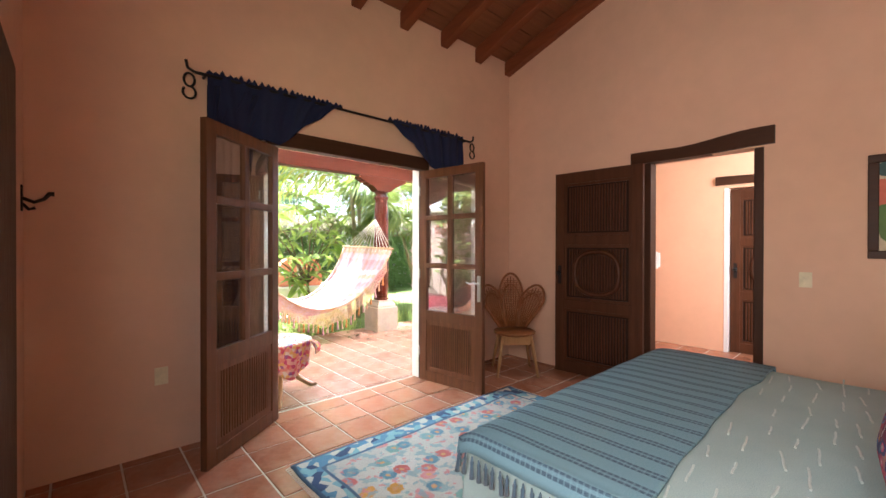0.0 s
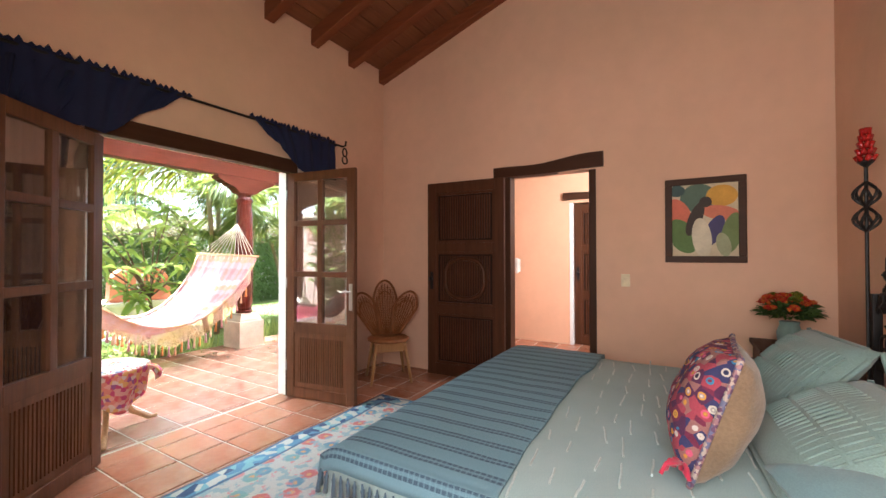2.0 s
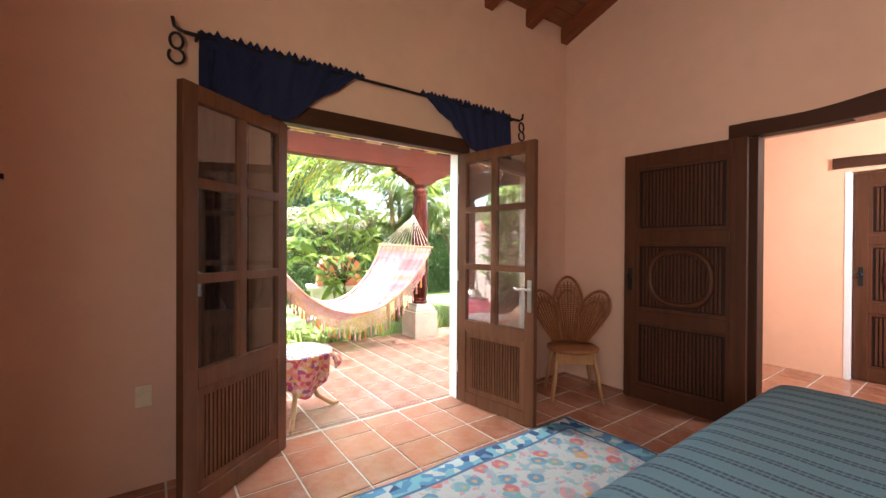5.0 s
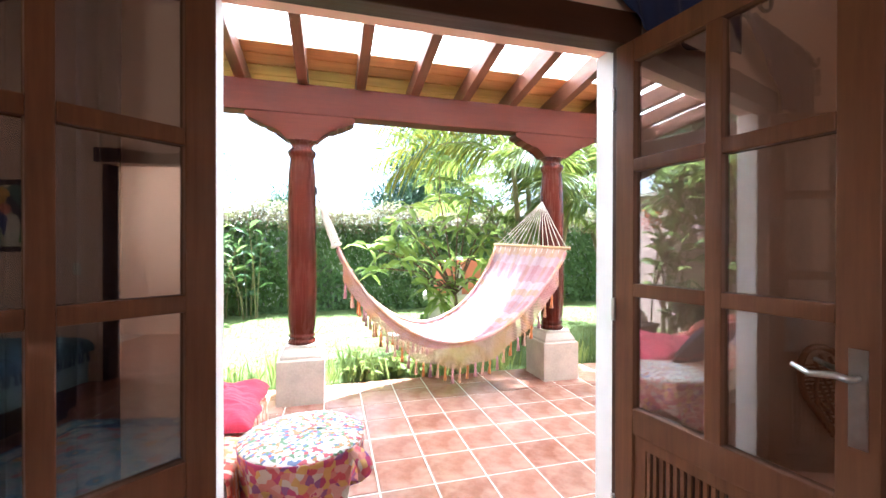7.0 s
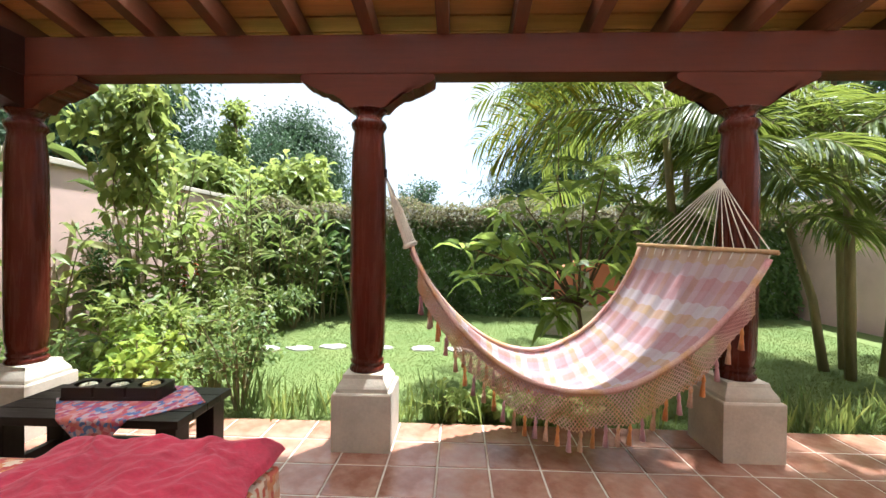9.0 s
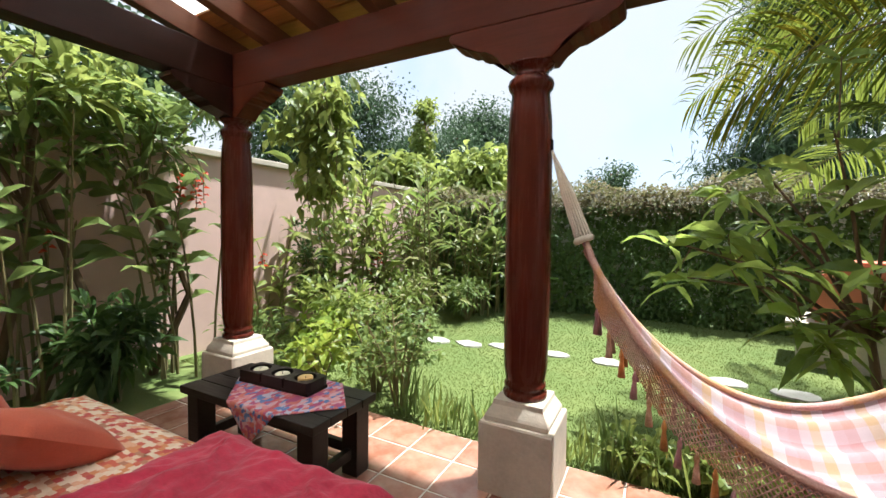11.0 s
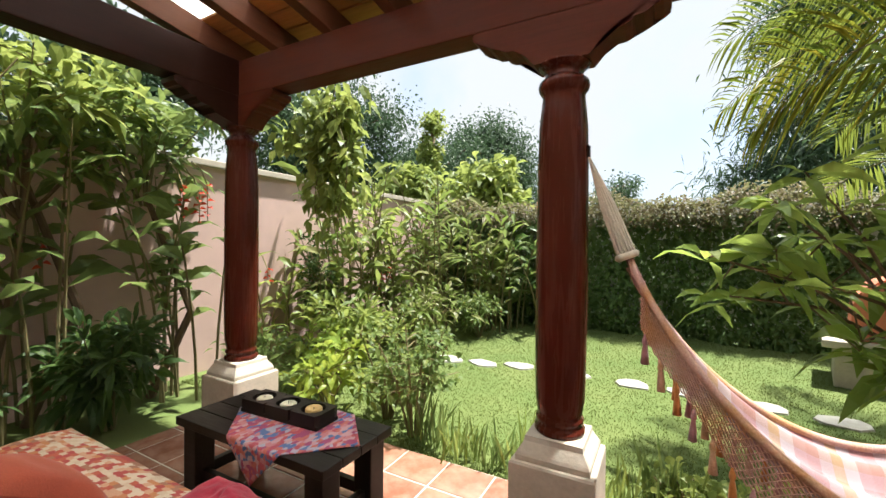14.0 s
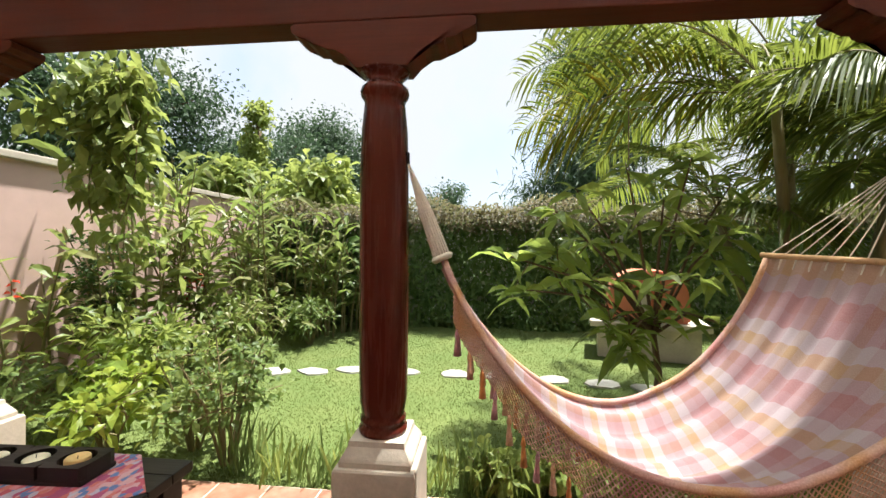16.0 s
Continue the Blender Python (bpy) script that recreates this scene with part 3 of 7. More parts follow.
def leaves(name, P, D, L, W, material, parent, rng, droop=0.35, fold=0.25, label="", up=None):
    """Many leaf blades in one mesh: P bases, D directions, L lengths, W widths."""
    n = len(P)
    D = unit(D)
    U = rng.normal(size=(n, 3)) * 0.5 + np.array([0, 0, 1.0]) if up is None else up
    S = unit(np.cross(D, U))
    N = np.cross(S, D)
    L, W = np.broadcast_to(L, (n,))[:, None], np.broadcast_to(W, (n,))[:, None]
    down = np.array([0, 0, -1.0])
    V = np.empty((n, 7, 3))
    V[:, 0] = P
    mid = P + D * L * 0.38 + down * L * droop * 0.10
    far = P + D * L * 0.72 + down * L * droop * 0.42
    V[:, 1] = mid - S * W * 0.5 + N * W * fold
    V[:, 2] = mid
    V[:, 3] = mid + S * W * 0.5 + N * W * fold
    V[:, 4] = far - S * W * 0.33 + N * W * fold * 0.6
    V[:, 5] = far + S * W * 0.33 + N * W * fold * 0.6
    V[:, 6] = P + D * L + down * L * droop
    F = np.array([[0, 2, 1, 1], [0, 3, 2, 2], [1, 2, 4, 4], [2, 3, 5, 5], [2, 5, 4, 4], [4, 5, 6, 6]])[:, :3]
    faces = (np.arange(n)[:, None, None] * 7 + F[None]).reshape(-1, 3)
    return raw(name, V.reshape(-1, 3), faces, material, parent, label=label)


def ball(rng, n):
    return unit(rng.normal(size=(n, 3)))


# ---- the room ----
WX, EX, SY, NY, NYO = 0.36, 4.70, -0.22, 4.08, 4.23
EAVE, SLOPE = 3.62, 0.333
RIDGE_Y = (SY + NY) / 2
RIDGE = EAVE + SLOPE * (NY - RIDGE_Y)
OX0, OX1, OZ = 1.735, 3.268, 2.20


def wall_piece(name, items, material, label):
    return structure(part(name, boxes(*items), material), label, "wall")


wall_piece("wall_north", [((-1.2, NY, 0), (OX0, NYO, 4.2)), ((OX1, NY, 0), (7.6, NYO, 4.2)), ((OX0, NY, OZ), (OX1, NYO, 4.2))], SALMON, "salmon plastered bedroom wall with a wide doorway to the terrace")
structure(part("reveal", boxes(((OX0 - 0.003, NY + 0.055, 0.0), (OX0 + 0.012, NYO + 0.012, OZ)), ((OX1 - 0.012, NY + 0.055, 0.0), (OX1 + 0.003, NYO + 0.012, OZ))), WHITE), "white painted door reveal", "trim")


def gable(name, x0, x1, openings, material, label):
    """A wall across the room, up under the roof's slopes, with openings (y0, y1, z0, z1)."""
    bm = bmesh.new()
    y = SY
    for a, b, z0, z1 in sorted(openings):
        box(bm, (x0, y, 0), (x1, a, EAVE))
        if z0 > 0:
            box(bm, (x0, a, 0), (x1, b, z0))
        box(bm, (x0, a, z1), (x1, b, EAVE))
        y = b
    box(bm, (x0, y, 0), (x1, NY, EAVE))
    tri = [bm.verts.new(p) for x in (x0, x1) for p in ((x, SY, EAVE), (x, NY, EAVE), (x, RIDGE_Y, RIDGE + 0.3))]
    bm.faces.new(tri[:3])
    bm.faces.new(tri[3:][::-1])
    for i in range(3):
        j = (i + 1) % 3
        bm.faces.new((tri[i], tri[3 + i], tri[3 + j], tri[j]))
    return structure(part(name, bm, material), label, "wall")


DY0, DY1, DZ = 1.50, 2.39, 2.20
gable("wall_east", EX, EX + 0.15, [(DY0, DY1, 0, DZ)], SALMON, "salmon plastered gable wall with a doorway to the hall")
# the opening is out of view, added to hold the room's fill lamp
gable("wall_west", WX - 0.15, WX, [(0.1, 1.45, 1.0, 2.2)], SALMON, "salmon plastered gable wall with an added, unseen window opening")
wall_piece("wall_south", [((WX - 0.15, SY - 0.15, 0), (EX + 0.15, SY, 4.0))], SALMON, "salmon plastered wall behind the bed")

# roof inside: boards and beams under both slopes
def slope_box(bm, x0, x1, lift, thick, side, s0=0.0, s1=None):
    """A slab under a roof slope; side 1 falls to the north, -1 to the south; s runs down from the ridge."""
    run = (NY - RIDGE_Y) * math.hypot(1, SLOPE) if s1 is None else s1
    a = math.degrees(math.atan(SLOPE))
    m = pose(0, RIDGE_Y, RIDGE, -a if side > 0 else a, 0, 0)
    lo, hi = ((x0, s0, lift), (x1, run, lift + thick)) if side > 0 else ((x0, -run, lift), (x1, -s0, lift + thick))
    return box(bm, lo, hi, 0.0, m)


bm = bmesh.new()
RUN = (NY - RIDGE_Y) * math.hypot(1, SLOPE)
for side in (1, -1):
    k = 0
    s = 0.0
    while s < RUN + 0.1:
        slope_box(bm, WX - 0.1, EX + 0.1, 0.10 + 0.004 * (k % 2), 0.03, side, s, s + 0.142)
        s += 0.148
        k += 1
    slope_box(bm, WX - 0.3, EX + 0.3, 0.15, 0.05, side, -0.1, RUN + 0.6)
structure(part("ceiling", bm, CEILBOARD), "sloping ceiling of red-brown wooden boards", "ceiling")
bx = EX - 0.045
while bx > WX:
    for side in (1, -1):
        bm = bmesh.new()
        slope_box(bm, bx - 0.05, bx + 0.05, -0.06, 0.155, side, 0.03, RUN + 0.02)
        bmesh.ops.bevel(bm, geom=bm.edges[:], offset=0.006, segments=1, affect="EDGES")
        structure(part("ceiling_beam", bm, CEILBEAM), "stained wooden ceiling beam", "beam")
    bx -= 0.545

# hall beyond the inner door
HX = 6.92
HDY0, HDY1 = 1.25, 2.22
wall_piece("wall_hall_east", [((HX, HDY1, 0), (HX + 0.15, NY, 2.9)), ((HX, -1.2, 0), (HX + 0.15, HDY0, 2.9)), ((HX, HDY0, 2.16), (HX + 0.15, HDY1, 2.9)), ((HX + 0.15, HDY0 - 0.2, 0), (HX + 0.2, HDY1 + 0.2, 2.9))], HALL, "orange plastered hall wall with a doorway")
wall_piece("wall_hall_south", [((EX + 0.15, -1.35, 0), (HX + 0.15, -1.2, 2.9))], HALL, "orange plastered hall end wall")
structure(part("ceiling_hall", boxes(((EX + 0.15, -1.35, 2.85), (HX + 0.15, NY, 2.95))), WHITE), "plain hall ceiling", "ceiling")
structure(part("hall_reveal", boxes(((HX - 0.006, HDY1 - 0.01, 0), (HX + 0.1, HDY1 + 0.035, 2.16))), WHITE), "white painted reveal of the hall doorway", "trim")

# garden walls and ground
place[0] = GARDEN
WALLX = -2.35
wall_piece("wall_garden_west", [((WALLX - 0.18, -2, -0.05), (WALLX, 12.4, 2.27))], PINK, "weathered pink garden wall")
structure(part("wall_coping", boxes(((WALLX - 0.24, -2, 2.27), (WALLX + 0.06, 12.4, 2.35)), bevel=0.012), STONE), "stone coping on the garden wall", "trim")
wall_piece("wall_garden_north", [((WALLX - 0.18, 12.4, -0.05), (9.5, 12.6, 2.15))], WHITE, "pale garden wall under ivy")
wall_piece("wall_garden_east", [((9.3, 4.25, -0.05), (9.5, 12.4, 2.3))], PINK, "pink garden wall")
bm = bmesh.new()
bmesh.ops.create_grid(bm, x_segments=2, y_segments=2, size=900)
for vert in bm.verts:
    vert.co.z = -0.05
structure(part("ground", bm, LAWN), "mown lawn and open ground", "ground")
structure(part("terrace_slab", boxes(((-1.05, NYO - 0.088, -0.2), (7.6, 6.72, -0.005))), GROUT), "terrace slab", "floor")
place[0] = ROOM
structure(part("floor_slab", boxes(((WX - 0.15, SY - 0.15, -0.2), (EX + 0.15, NYO - 0.003, -0.006)), ((EX + 0.152, -1.35, -0.2), (HX + 0.3, NY, -0.006))), GROUT), "floor slab", "floor")

# ---- terrace roof ----
place[0] = GARDEN
CY = 6.44
BZ0, BZ1 = 2.53, 2.80


def column(x):
    col = thing("column", "turned red-brown wooden column on a cast stone pedestal", "column", (x, CY, 0), "terrace columns")
    pd = part("pedestal", squares([(0.196, 0.0), (0.196, 0.375), (0.190, 0.385)]), STONE, col, "square cast stone block")
    part("pedestal_cap", squares([(0.172, 0.385), (0.172, 0.41), (0.165, 0.425), (0.150, 0.45), (0.138, 0.47), (0.134, 0.495), (0.10, 0.497)]), STONE, col)
    prof = [(0.118, 0.495), (0.125, 0.505), (0.125, 0.525), (0.112, 0.535), (0.108, 0.548), (0.118, 0.556), (0.118, 0.572), (0.106, 0.582), (0.112, 0.60), (0.122, 0.66), (0.126, 0.80), (0.128, 1.10), (0.127, 1.50), (0.125, 1.80), (0.120, 2.00), (0.110, 2.10), (0.104, 2.15), (0.112, 2.165), (0.122, 2.18), (0.127, 2.20), (0.122, 2.22), (0.106, 2.232), (0.094, 2.245), (0.094, 2.262), (0.106, 2.28), (0.126, 2.295), (0.128, 2.305), (0.10, 2.31)]
    part("shaft", lathe([(r * 0.97, z) for r, z in prof], 32), REDWOOD, col, "turned stained shaft", True)
    # carved bracket under the beam
    half = [(0.44, BZ0), (0.462, 2.518), (0.458, 2.49), (0.43, 2.47), (0.395, 2.468), (0.385, 2.45), (0.355, 2.432), (0.315, 2.428), (0.305, 2.412), (0.275, 2.398), (0.235, 2.395), (0.205, 2.385), (0.175, 2.355), (0.13, 2.304)]
    poly = half + [(-a, b) for a, b in half[::-1]]
    bm = bmesh.new()
    f = [bm.verts.new((a, -0.085, b)) for a, b in poly]
    g = [bm.verts.new((a, 0.085, b)) for a, b in poly]
    bm.faces.new(f)
    bm.faces.new(g[::-1])
    for i in range(len(poly)):
        j = (i + 1) % len(poly)
        bm.faces.new((f[i], f[j], g[j], g[i]))
    bmesh.ops.triangulate(bm, faces=[q for q in bm.faces if len(q.verts) > 4])
    part("bracket", bm, REDWOOD_X, col, "scroll-carved wooden bracket")
    return col


for x in (-0.72, 1.775, 4.30, 6.82):
    column(x)
# corner bracket the other way
bm = bmesh.new()
half = [(0.0, BZ0), (0.44, BZ0), (0.462, 2.518), (0.458, 2.49), (0.43, 2.47), (0.395, 2.468), (0.385, 2.45), (0.355, 2.432), (0.315, 2.428), (0.305, 2.412), (0.275, 2.398), (0.235, 2.395), (0.205, 2.385), (0.175, 2.355), (0.0, 2.304)]
f = [bm.verts.new((-0.80, CY - 0.09 - a, b)) for a, b in half]
g = [bm.verts.new((-0.64, CY - 0.09 - a, b)) for a, b in half]
bm.faces.new(f)
bm.faces.new(g[::-1])
for i in range(len(half)):
    j = (i + 1) % len(half)
    bm.faces.new((f[i], f[j], g[j], g[i]))
bmesh.ops.triangulate(bm, faces=[q for q in bm.faces if len(q.verts) > 4])
structure(part("corner_bracket", bm, SHADEBEAM_Y), "scroll-carved wooden corner bracket", "bracket")
structure(part("terrace_beam", boxes(((-0.86, CY - 0.085, BZ0 + 0.003), (7.6, CY + 0.085, BZ1)), bevel=0.008), REDWOOD_X), "heavy stained beam over the columns", "beam")
structure(part("side_beam", boxes(((-0.805, NYO - 0.1, BZ0 + 0.003), (-0.635, CY - 0.086, BZ1)), bevel=0.008), SHADEBEAM_Y), "heavy stained side beam", "beam")
structure(part("ledger", boxes(((-0.86, NYO - 0.088, 3.06), (7.6, NYO + 0.03, 3.20)), bevel=0.006), REDWOOD_X), "stained beam along the house wall", "beam")
RS = math.degrees(math.atan2(0.36, CY - NYO))
rx = -0.74
while rx < 7.5:
    m4 = pose(rx, CY, BZ1 - 0.02, -RS, 0, 0)
    bm = bmesh.new()
    box(bm, (-0.042, -2.29, 0.0), (0.042, 0.24, 0.165), 0.006, m4)
    structure(part("rafter", bm, REDWOOD_Y), "stained terrace rafter", "rafter")
    rx += 0.505
m4 = pose(0, CY, BZ1 - 0.02, -RS, 0, 0)
bm = bmesh.new()
s, k = -0.36, 0
while s < 0.2:
    box(bm, (-0.95, s, 0.169 + 0.003 * (k % 2)), (7.6, s + 0.145, 0.19), 0.0, m4)
    s += 0.16
    k += 1
structure(part("roof_boards", bm, LITEAVE), "wooden roof boards at the eave", "ceiling")
bm = bmesh.new()
box(bm, (-0.95, -2.3, 0.172), (7.6, -0.37, 0.178), 0.0, m4)
structure(part("roof_sheet", bm, ROOFSHEET), "white translucent roof sheet", "ceiling")
# clay tiles along the eave
bm = bmesh.new()
k = 0
tx = -0.95
while tx < 7.6:
    pts = [m4 @ Vector((tx, yy, 0.292)) for yy in (-0.34, 0.34)]
    tube(bm, pts, [0.085, 0.09], 10)
    tx += 0.175
structure(part("eave_tiles", bm, ROOFTILE), "barrel clay tiles on the eave", "roof")

# ---- doors ----
place[0] = ROOM
def louvre_panel(bm, x0, x1, z0, z1, y, n):
    step = (x1 - x0) / n
    for i in range(n):
        box(bm, (x0 + i * step + step * 0.22, y - 0.013, z0), (x0 + (i + 1) * step - step * 0.22, y + 0.013, z1))


def french_leaf(hinge_x, angle, sign, lock=True):
    """A glazed leaf with six panes over a reeded panel; x runs from the hinge."""
    w, h, t = 0.775, 2.155, 0.045
    d = thing("french_door", "open walnut french door with six glass panes and a reeded panel", "door", (hinge_x, NY, 0.012), "french doors", angle)
    tagged(d, kind="structure")
    s = 0.085
    zs = [0.10, 0.62, 0.72, 1.155, 1.205, 1.64, 1.69, 2.07]
    X = lambda a: a * sign
    def b(x0, x1, z0, z1, y0=-t / 2, y1=t / 2):
        return ((min(X(x0), X(x1)), y0, z0), (max(X(x0), X(x1)), y1, z1))
    for x0, x1 in ((0, s), (w - s, w)):
        part("stile", boxes(b(x0, x1, 0, h), bevel=0.004), MIDWOOD, d)
    for z0, z1 in ((0, 0.10), (0.62, 0.72), (2.07, h)):
        part("rail", boxes(b(s, w - s, z0, z1), bevel=0.004), MIDWOOD, d)
    part("mullion", boxes(b(w / 2 - 0.026, w / 2 + 0.026, 0.72, 2.07), bevel=0.004), MIDWOOD, d)
    for z0, z1 in ((1.155, 1.205), (1.64, 1.69)):
        for x0, x1 in ((s, w / 2 - 0.026), (w / 2 + 0.026, w - s)):
            part("glazing_bar", boxes(b(x0, x1, z0, z1), bevel=0.004), MIDWOOD, d)
    for z0, z1 in ((0.72, 1.155), (1.205, 1.64), (1.69, 2.07)):
        for x0, x1 in ((s, w / 2 - 0.026), (w / 2 + 0.026, w - s)):
            g = part("glass_pane", boxes(b(x0 - 0.006, x1 + 0.006, z0 - 0.006, z1 + 0.006, -0.003, 0.003)), GLASS, d)
            g.visible_shadow = False
    part("panel", boxes(b(s, w - s, 0.10, 0.62, -0.003, 0.003)), REEDSHADE, d)
    bm = bmesh.new()
    a0, a1 = sorted((X(s + 0.05), X(w - s - 0.05)))
    louvre_panel(bm, a0, a1, 0.145, 0.575, 0, 19)
    part("reeding", bm, MIDWOOD, d, "vertical wooden reeds")
    bm = boxes(b(s, s + 0.05, 0.10, 0.62, -0.012, 0.012), b(w - s - 0.05, w - s, 0.10, 0.62, -0.012, 0.012), b(s + 0.05, w - s - 0.05, 0.10, 0.145, -0.012, 0.012), b(s + 0.05, w - s - 0.05, 0.575, 0.62, -0.012, 0.012))
    part("panel_moulding", bm, MIDWOOD, d)
    for sd in (-1, 1) if lock else ():
        hd = part("handle_plate", boxes(b(w - 0.058, w - 0.022, 0.86, 1.10, sd * 0.0225 - 0.002, sd * 0.0225 + 0.002)), CHROME, d, "worn metal lock plate")
        y = sd * 0.06
        pts = [Vector((X(w - 0.04), sd * 0.02, 1.03)), Vector((X(w - 0.04), y, 1.03)), Vector((X(w - 0.07), y * 1.05, 1.035)), Vector((X(w - 0.12), y, 1.025)), Vector((X(w - 0.16), y * 0.95, 1.04))]
        part("handle", tubes([(pts, [0.008, 0.009, 0.009, 0.008, 0.006])], 8), CHROME, d, "curved metal lever", True)
    for z in (0.25, 1.05, 1.9):
        part("hinge", lathe([(0.008, 0), (0.008, 0.09)], 10, (X(-0.004), -0.03, z)), CHROME, d)
    return d


french_leaf(OX0 + 0.02, 180 + 38.5, 1, False)
french_leaf(OX1 - 0.02, 180 + 98.7, 1)
structure(part("door_frame", boxes(((OX0 - 0.002, NY - 0.004, 0), (OX0 + 0.018, NY + 0.05, OZ)), ((OX1 - 0.018, NY - 0.004, 0), (OX1 + 0.002, NY + 0.05, OZ)), ((OX0 - 0.06, NY - 0.03, OZ - 0.02), (OX1 + 0.06, NY + 0.06, OZ + 0.11)), bevel=0.006), DARKWOOD_X), "dark walnut frame and head of the french doors", "door frame")


def lintel(name, x0, x1, y0, y1, z, label):
    """A rough-hewn lintel along y, thicker and rising a little to one end."""
    bm = bmesh.new()
    n = 10
    rings = []
    for i in range(n + 1):
        u = i / n
        y = y0 + (y1 - y0) * u
        rise = 0.035 * (1 - u) ** 2 + 0.008 * math.sin(u * 9)
        zt = z + 0.115 + rise + 0.012 * math.sin(u * 5 + 1)
        zb = z + rise * 0.5
        rings.append([bm.verts.new(p) for p in ((x0, y, zb), (x1, y, zb), (x1, y, zt), (x0, y, zt))])
    for a, b in zip(rings, rings[1:]):
        for i in range(4):
            bm.faces.new((a[i], a[(i + 1) % 4], b[(i + 1) % 4], b[i]))
    bm.faces.new(rings[0])
    bm.faces.new(rings[-1][::-1])
    return structure(part(name, bm, DARKWOOD_Y), label, "lintel")


lintel("lintel", EX - 0.035, EX + 0.08, 1.41, 2.53, DZ - 0.005, "rough-hewn dark wooden lintel")
structure(part("inner_door_frame", boxes(((EX - 0.012, DY0 - 0.02, 0), (EX + 0.12, DY0 + 0.045, DZ - 0.004)), ((EX - 0.012, DY1 - 0.045, 0), (EX + 0.12, DY1 + 0.02, DZ - 0.004)), bevel=0.005), DARKWOOD), "dark wooden door frame", "door frame")


def carved_door(name, at, rz, label, w=0.86, h=2.17):
    """A panelled door: reeded panels above and below, a ring on the middle panel. x runs from the hinge, faces -y and y."""
    d = tagged(thing(name, label, "door", at, "", rz), kind="structure")
    t, s = 0.045, 0.105
    for x0, x1 in ((0, s), (w - s, w)):
        part("stile", boxes(((x0, -t / 2, 0), (x1, t / 2, h)), bevel=0.004), DOORWOOD, d)
    for z0, z1 in ((0, 0.13), (0.70, 0.80), (1.40, 1.50), (h - 0.12, h)):
        part("rail", boxes(((s, -t / 2, z0), (w - s, t / 2, z1)), bevel=0.004), DOORWOOD, d)
    for z0, z1 in ((0.13, 0.70), (0.80, 1.40), (1.50, h - 0.12)):
        part("panel", boxes(((s, -0.003, z0), (w - s, 0.003, z1))), REEDSHADE, d)
        bm = bmesh.new()
        louvre_panel(bm, s + 0.05, w - s - 0.05, z0 + 0.045, z1 - 0.045, 0, 21)
        part("reeding", bm, DOORWOOD, d, "vertical wooden reeds")
        part("panel_moulding", boxes(((s, -0.014, z0), (s + 0.03, 0.014, z1)), ((w - s - 0.03, -0.014, z0), (w - s, 0.014, z1)), ((s + 0.03, -0.014, z0), (w - s - 0.03, 0.014, z0 + 0.03)), ((s + 0.03, -0.014, z1 - 0.03), (w - s - 0.03, 0.014, z1))), DOORWOOD, d)
    for sd in (-1, 1):
        bm = bmesh.new()
        pts = [(w / 2 + 0.235 * math.copysign(abs(math.cos(a)) ** 0.8, math.cos(a)), sd * 0.014, 1.10 + 0.225 * math.copysign(abs(math.sin(a)) ** 0.8, math.sin(a))) for a in np.linspace(0, 2 * math.pi, 40, endpoint=False)]
        tube(bm, pts, 0.026, 8, True)
        part("ring", bm, DOORWOOD, d, "carved oval ring", True)
        part("lock_plate", boxes(((w - 0.075, sd * 0.0235 - 0.002, 0.97), (w - 0.035, sd * 0.0235 + 0.002, 1.17))), IRON, d)
        part("knob", lathe([(0.006, 0), (0.022, 0.012), (0.026, 0.03), (0.012, 0.042)], 14), IRON, d).matrix_local = pose(w - 0.055, sd * 0.025, 1.09, 90 * -sd if sd < 0 else -90, 0, 0)
    return d


carved_door("door_1", (EX - 0.05, DY1 + 0.005, 0.006), 93.2, "open dark wooden door with reeded panels and a carved ring", 0.93, 2.19)
carved_door("door_2", (HX + 0.09, HDY0 + 0.01, 0.006), 90, "closed dark wooden hall door with carved panels", 0.94, 2.14)
lintel("hall_lintel", HX - 0.03, HX + 0.03, HDY0 - 0.15, HDY1 + 0.13, 2.20, "rough dark wooden lintel over the hall door")
structure(part("door_casing", boxes(((WX - 0.01, 1.62, 0), (WX + 0.03, 3.30, 2.14)), bevel=0.005), DARKWOOD), "dark wooden wardrobe door against the west wall", "door")

# ---- bedroom things ----
BX0, BX1, BY0, BY1, BZ = 1.80, 3.86, -0.10, 2.00, 0.60


def drape(u, x0, x1, drop):
    """Across the bed: down one side, over the top, down the other. u from 0 to 1, gives x, z under the top."""
    flat = x1 - x0
    total = flat + 2 * drop
    s = u * total
    if s < drop:
        return x0 - 0.02 * (1 - s / drop), -(drop - s)
    if s > drop + flat:
        return x1 + 0.02 * (s - drop - flat) / drop, -(s - drop - flat)
    e = min(s - drop, drop + flat - s)
    return x0 + s - drop, -0.035 * math.exp(-e / 0.03) * 0.6


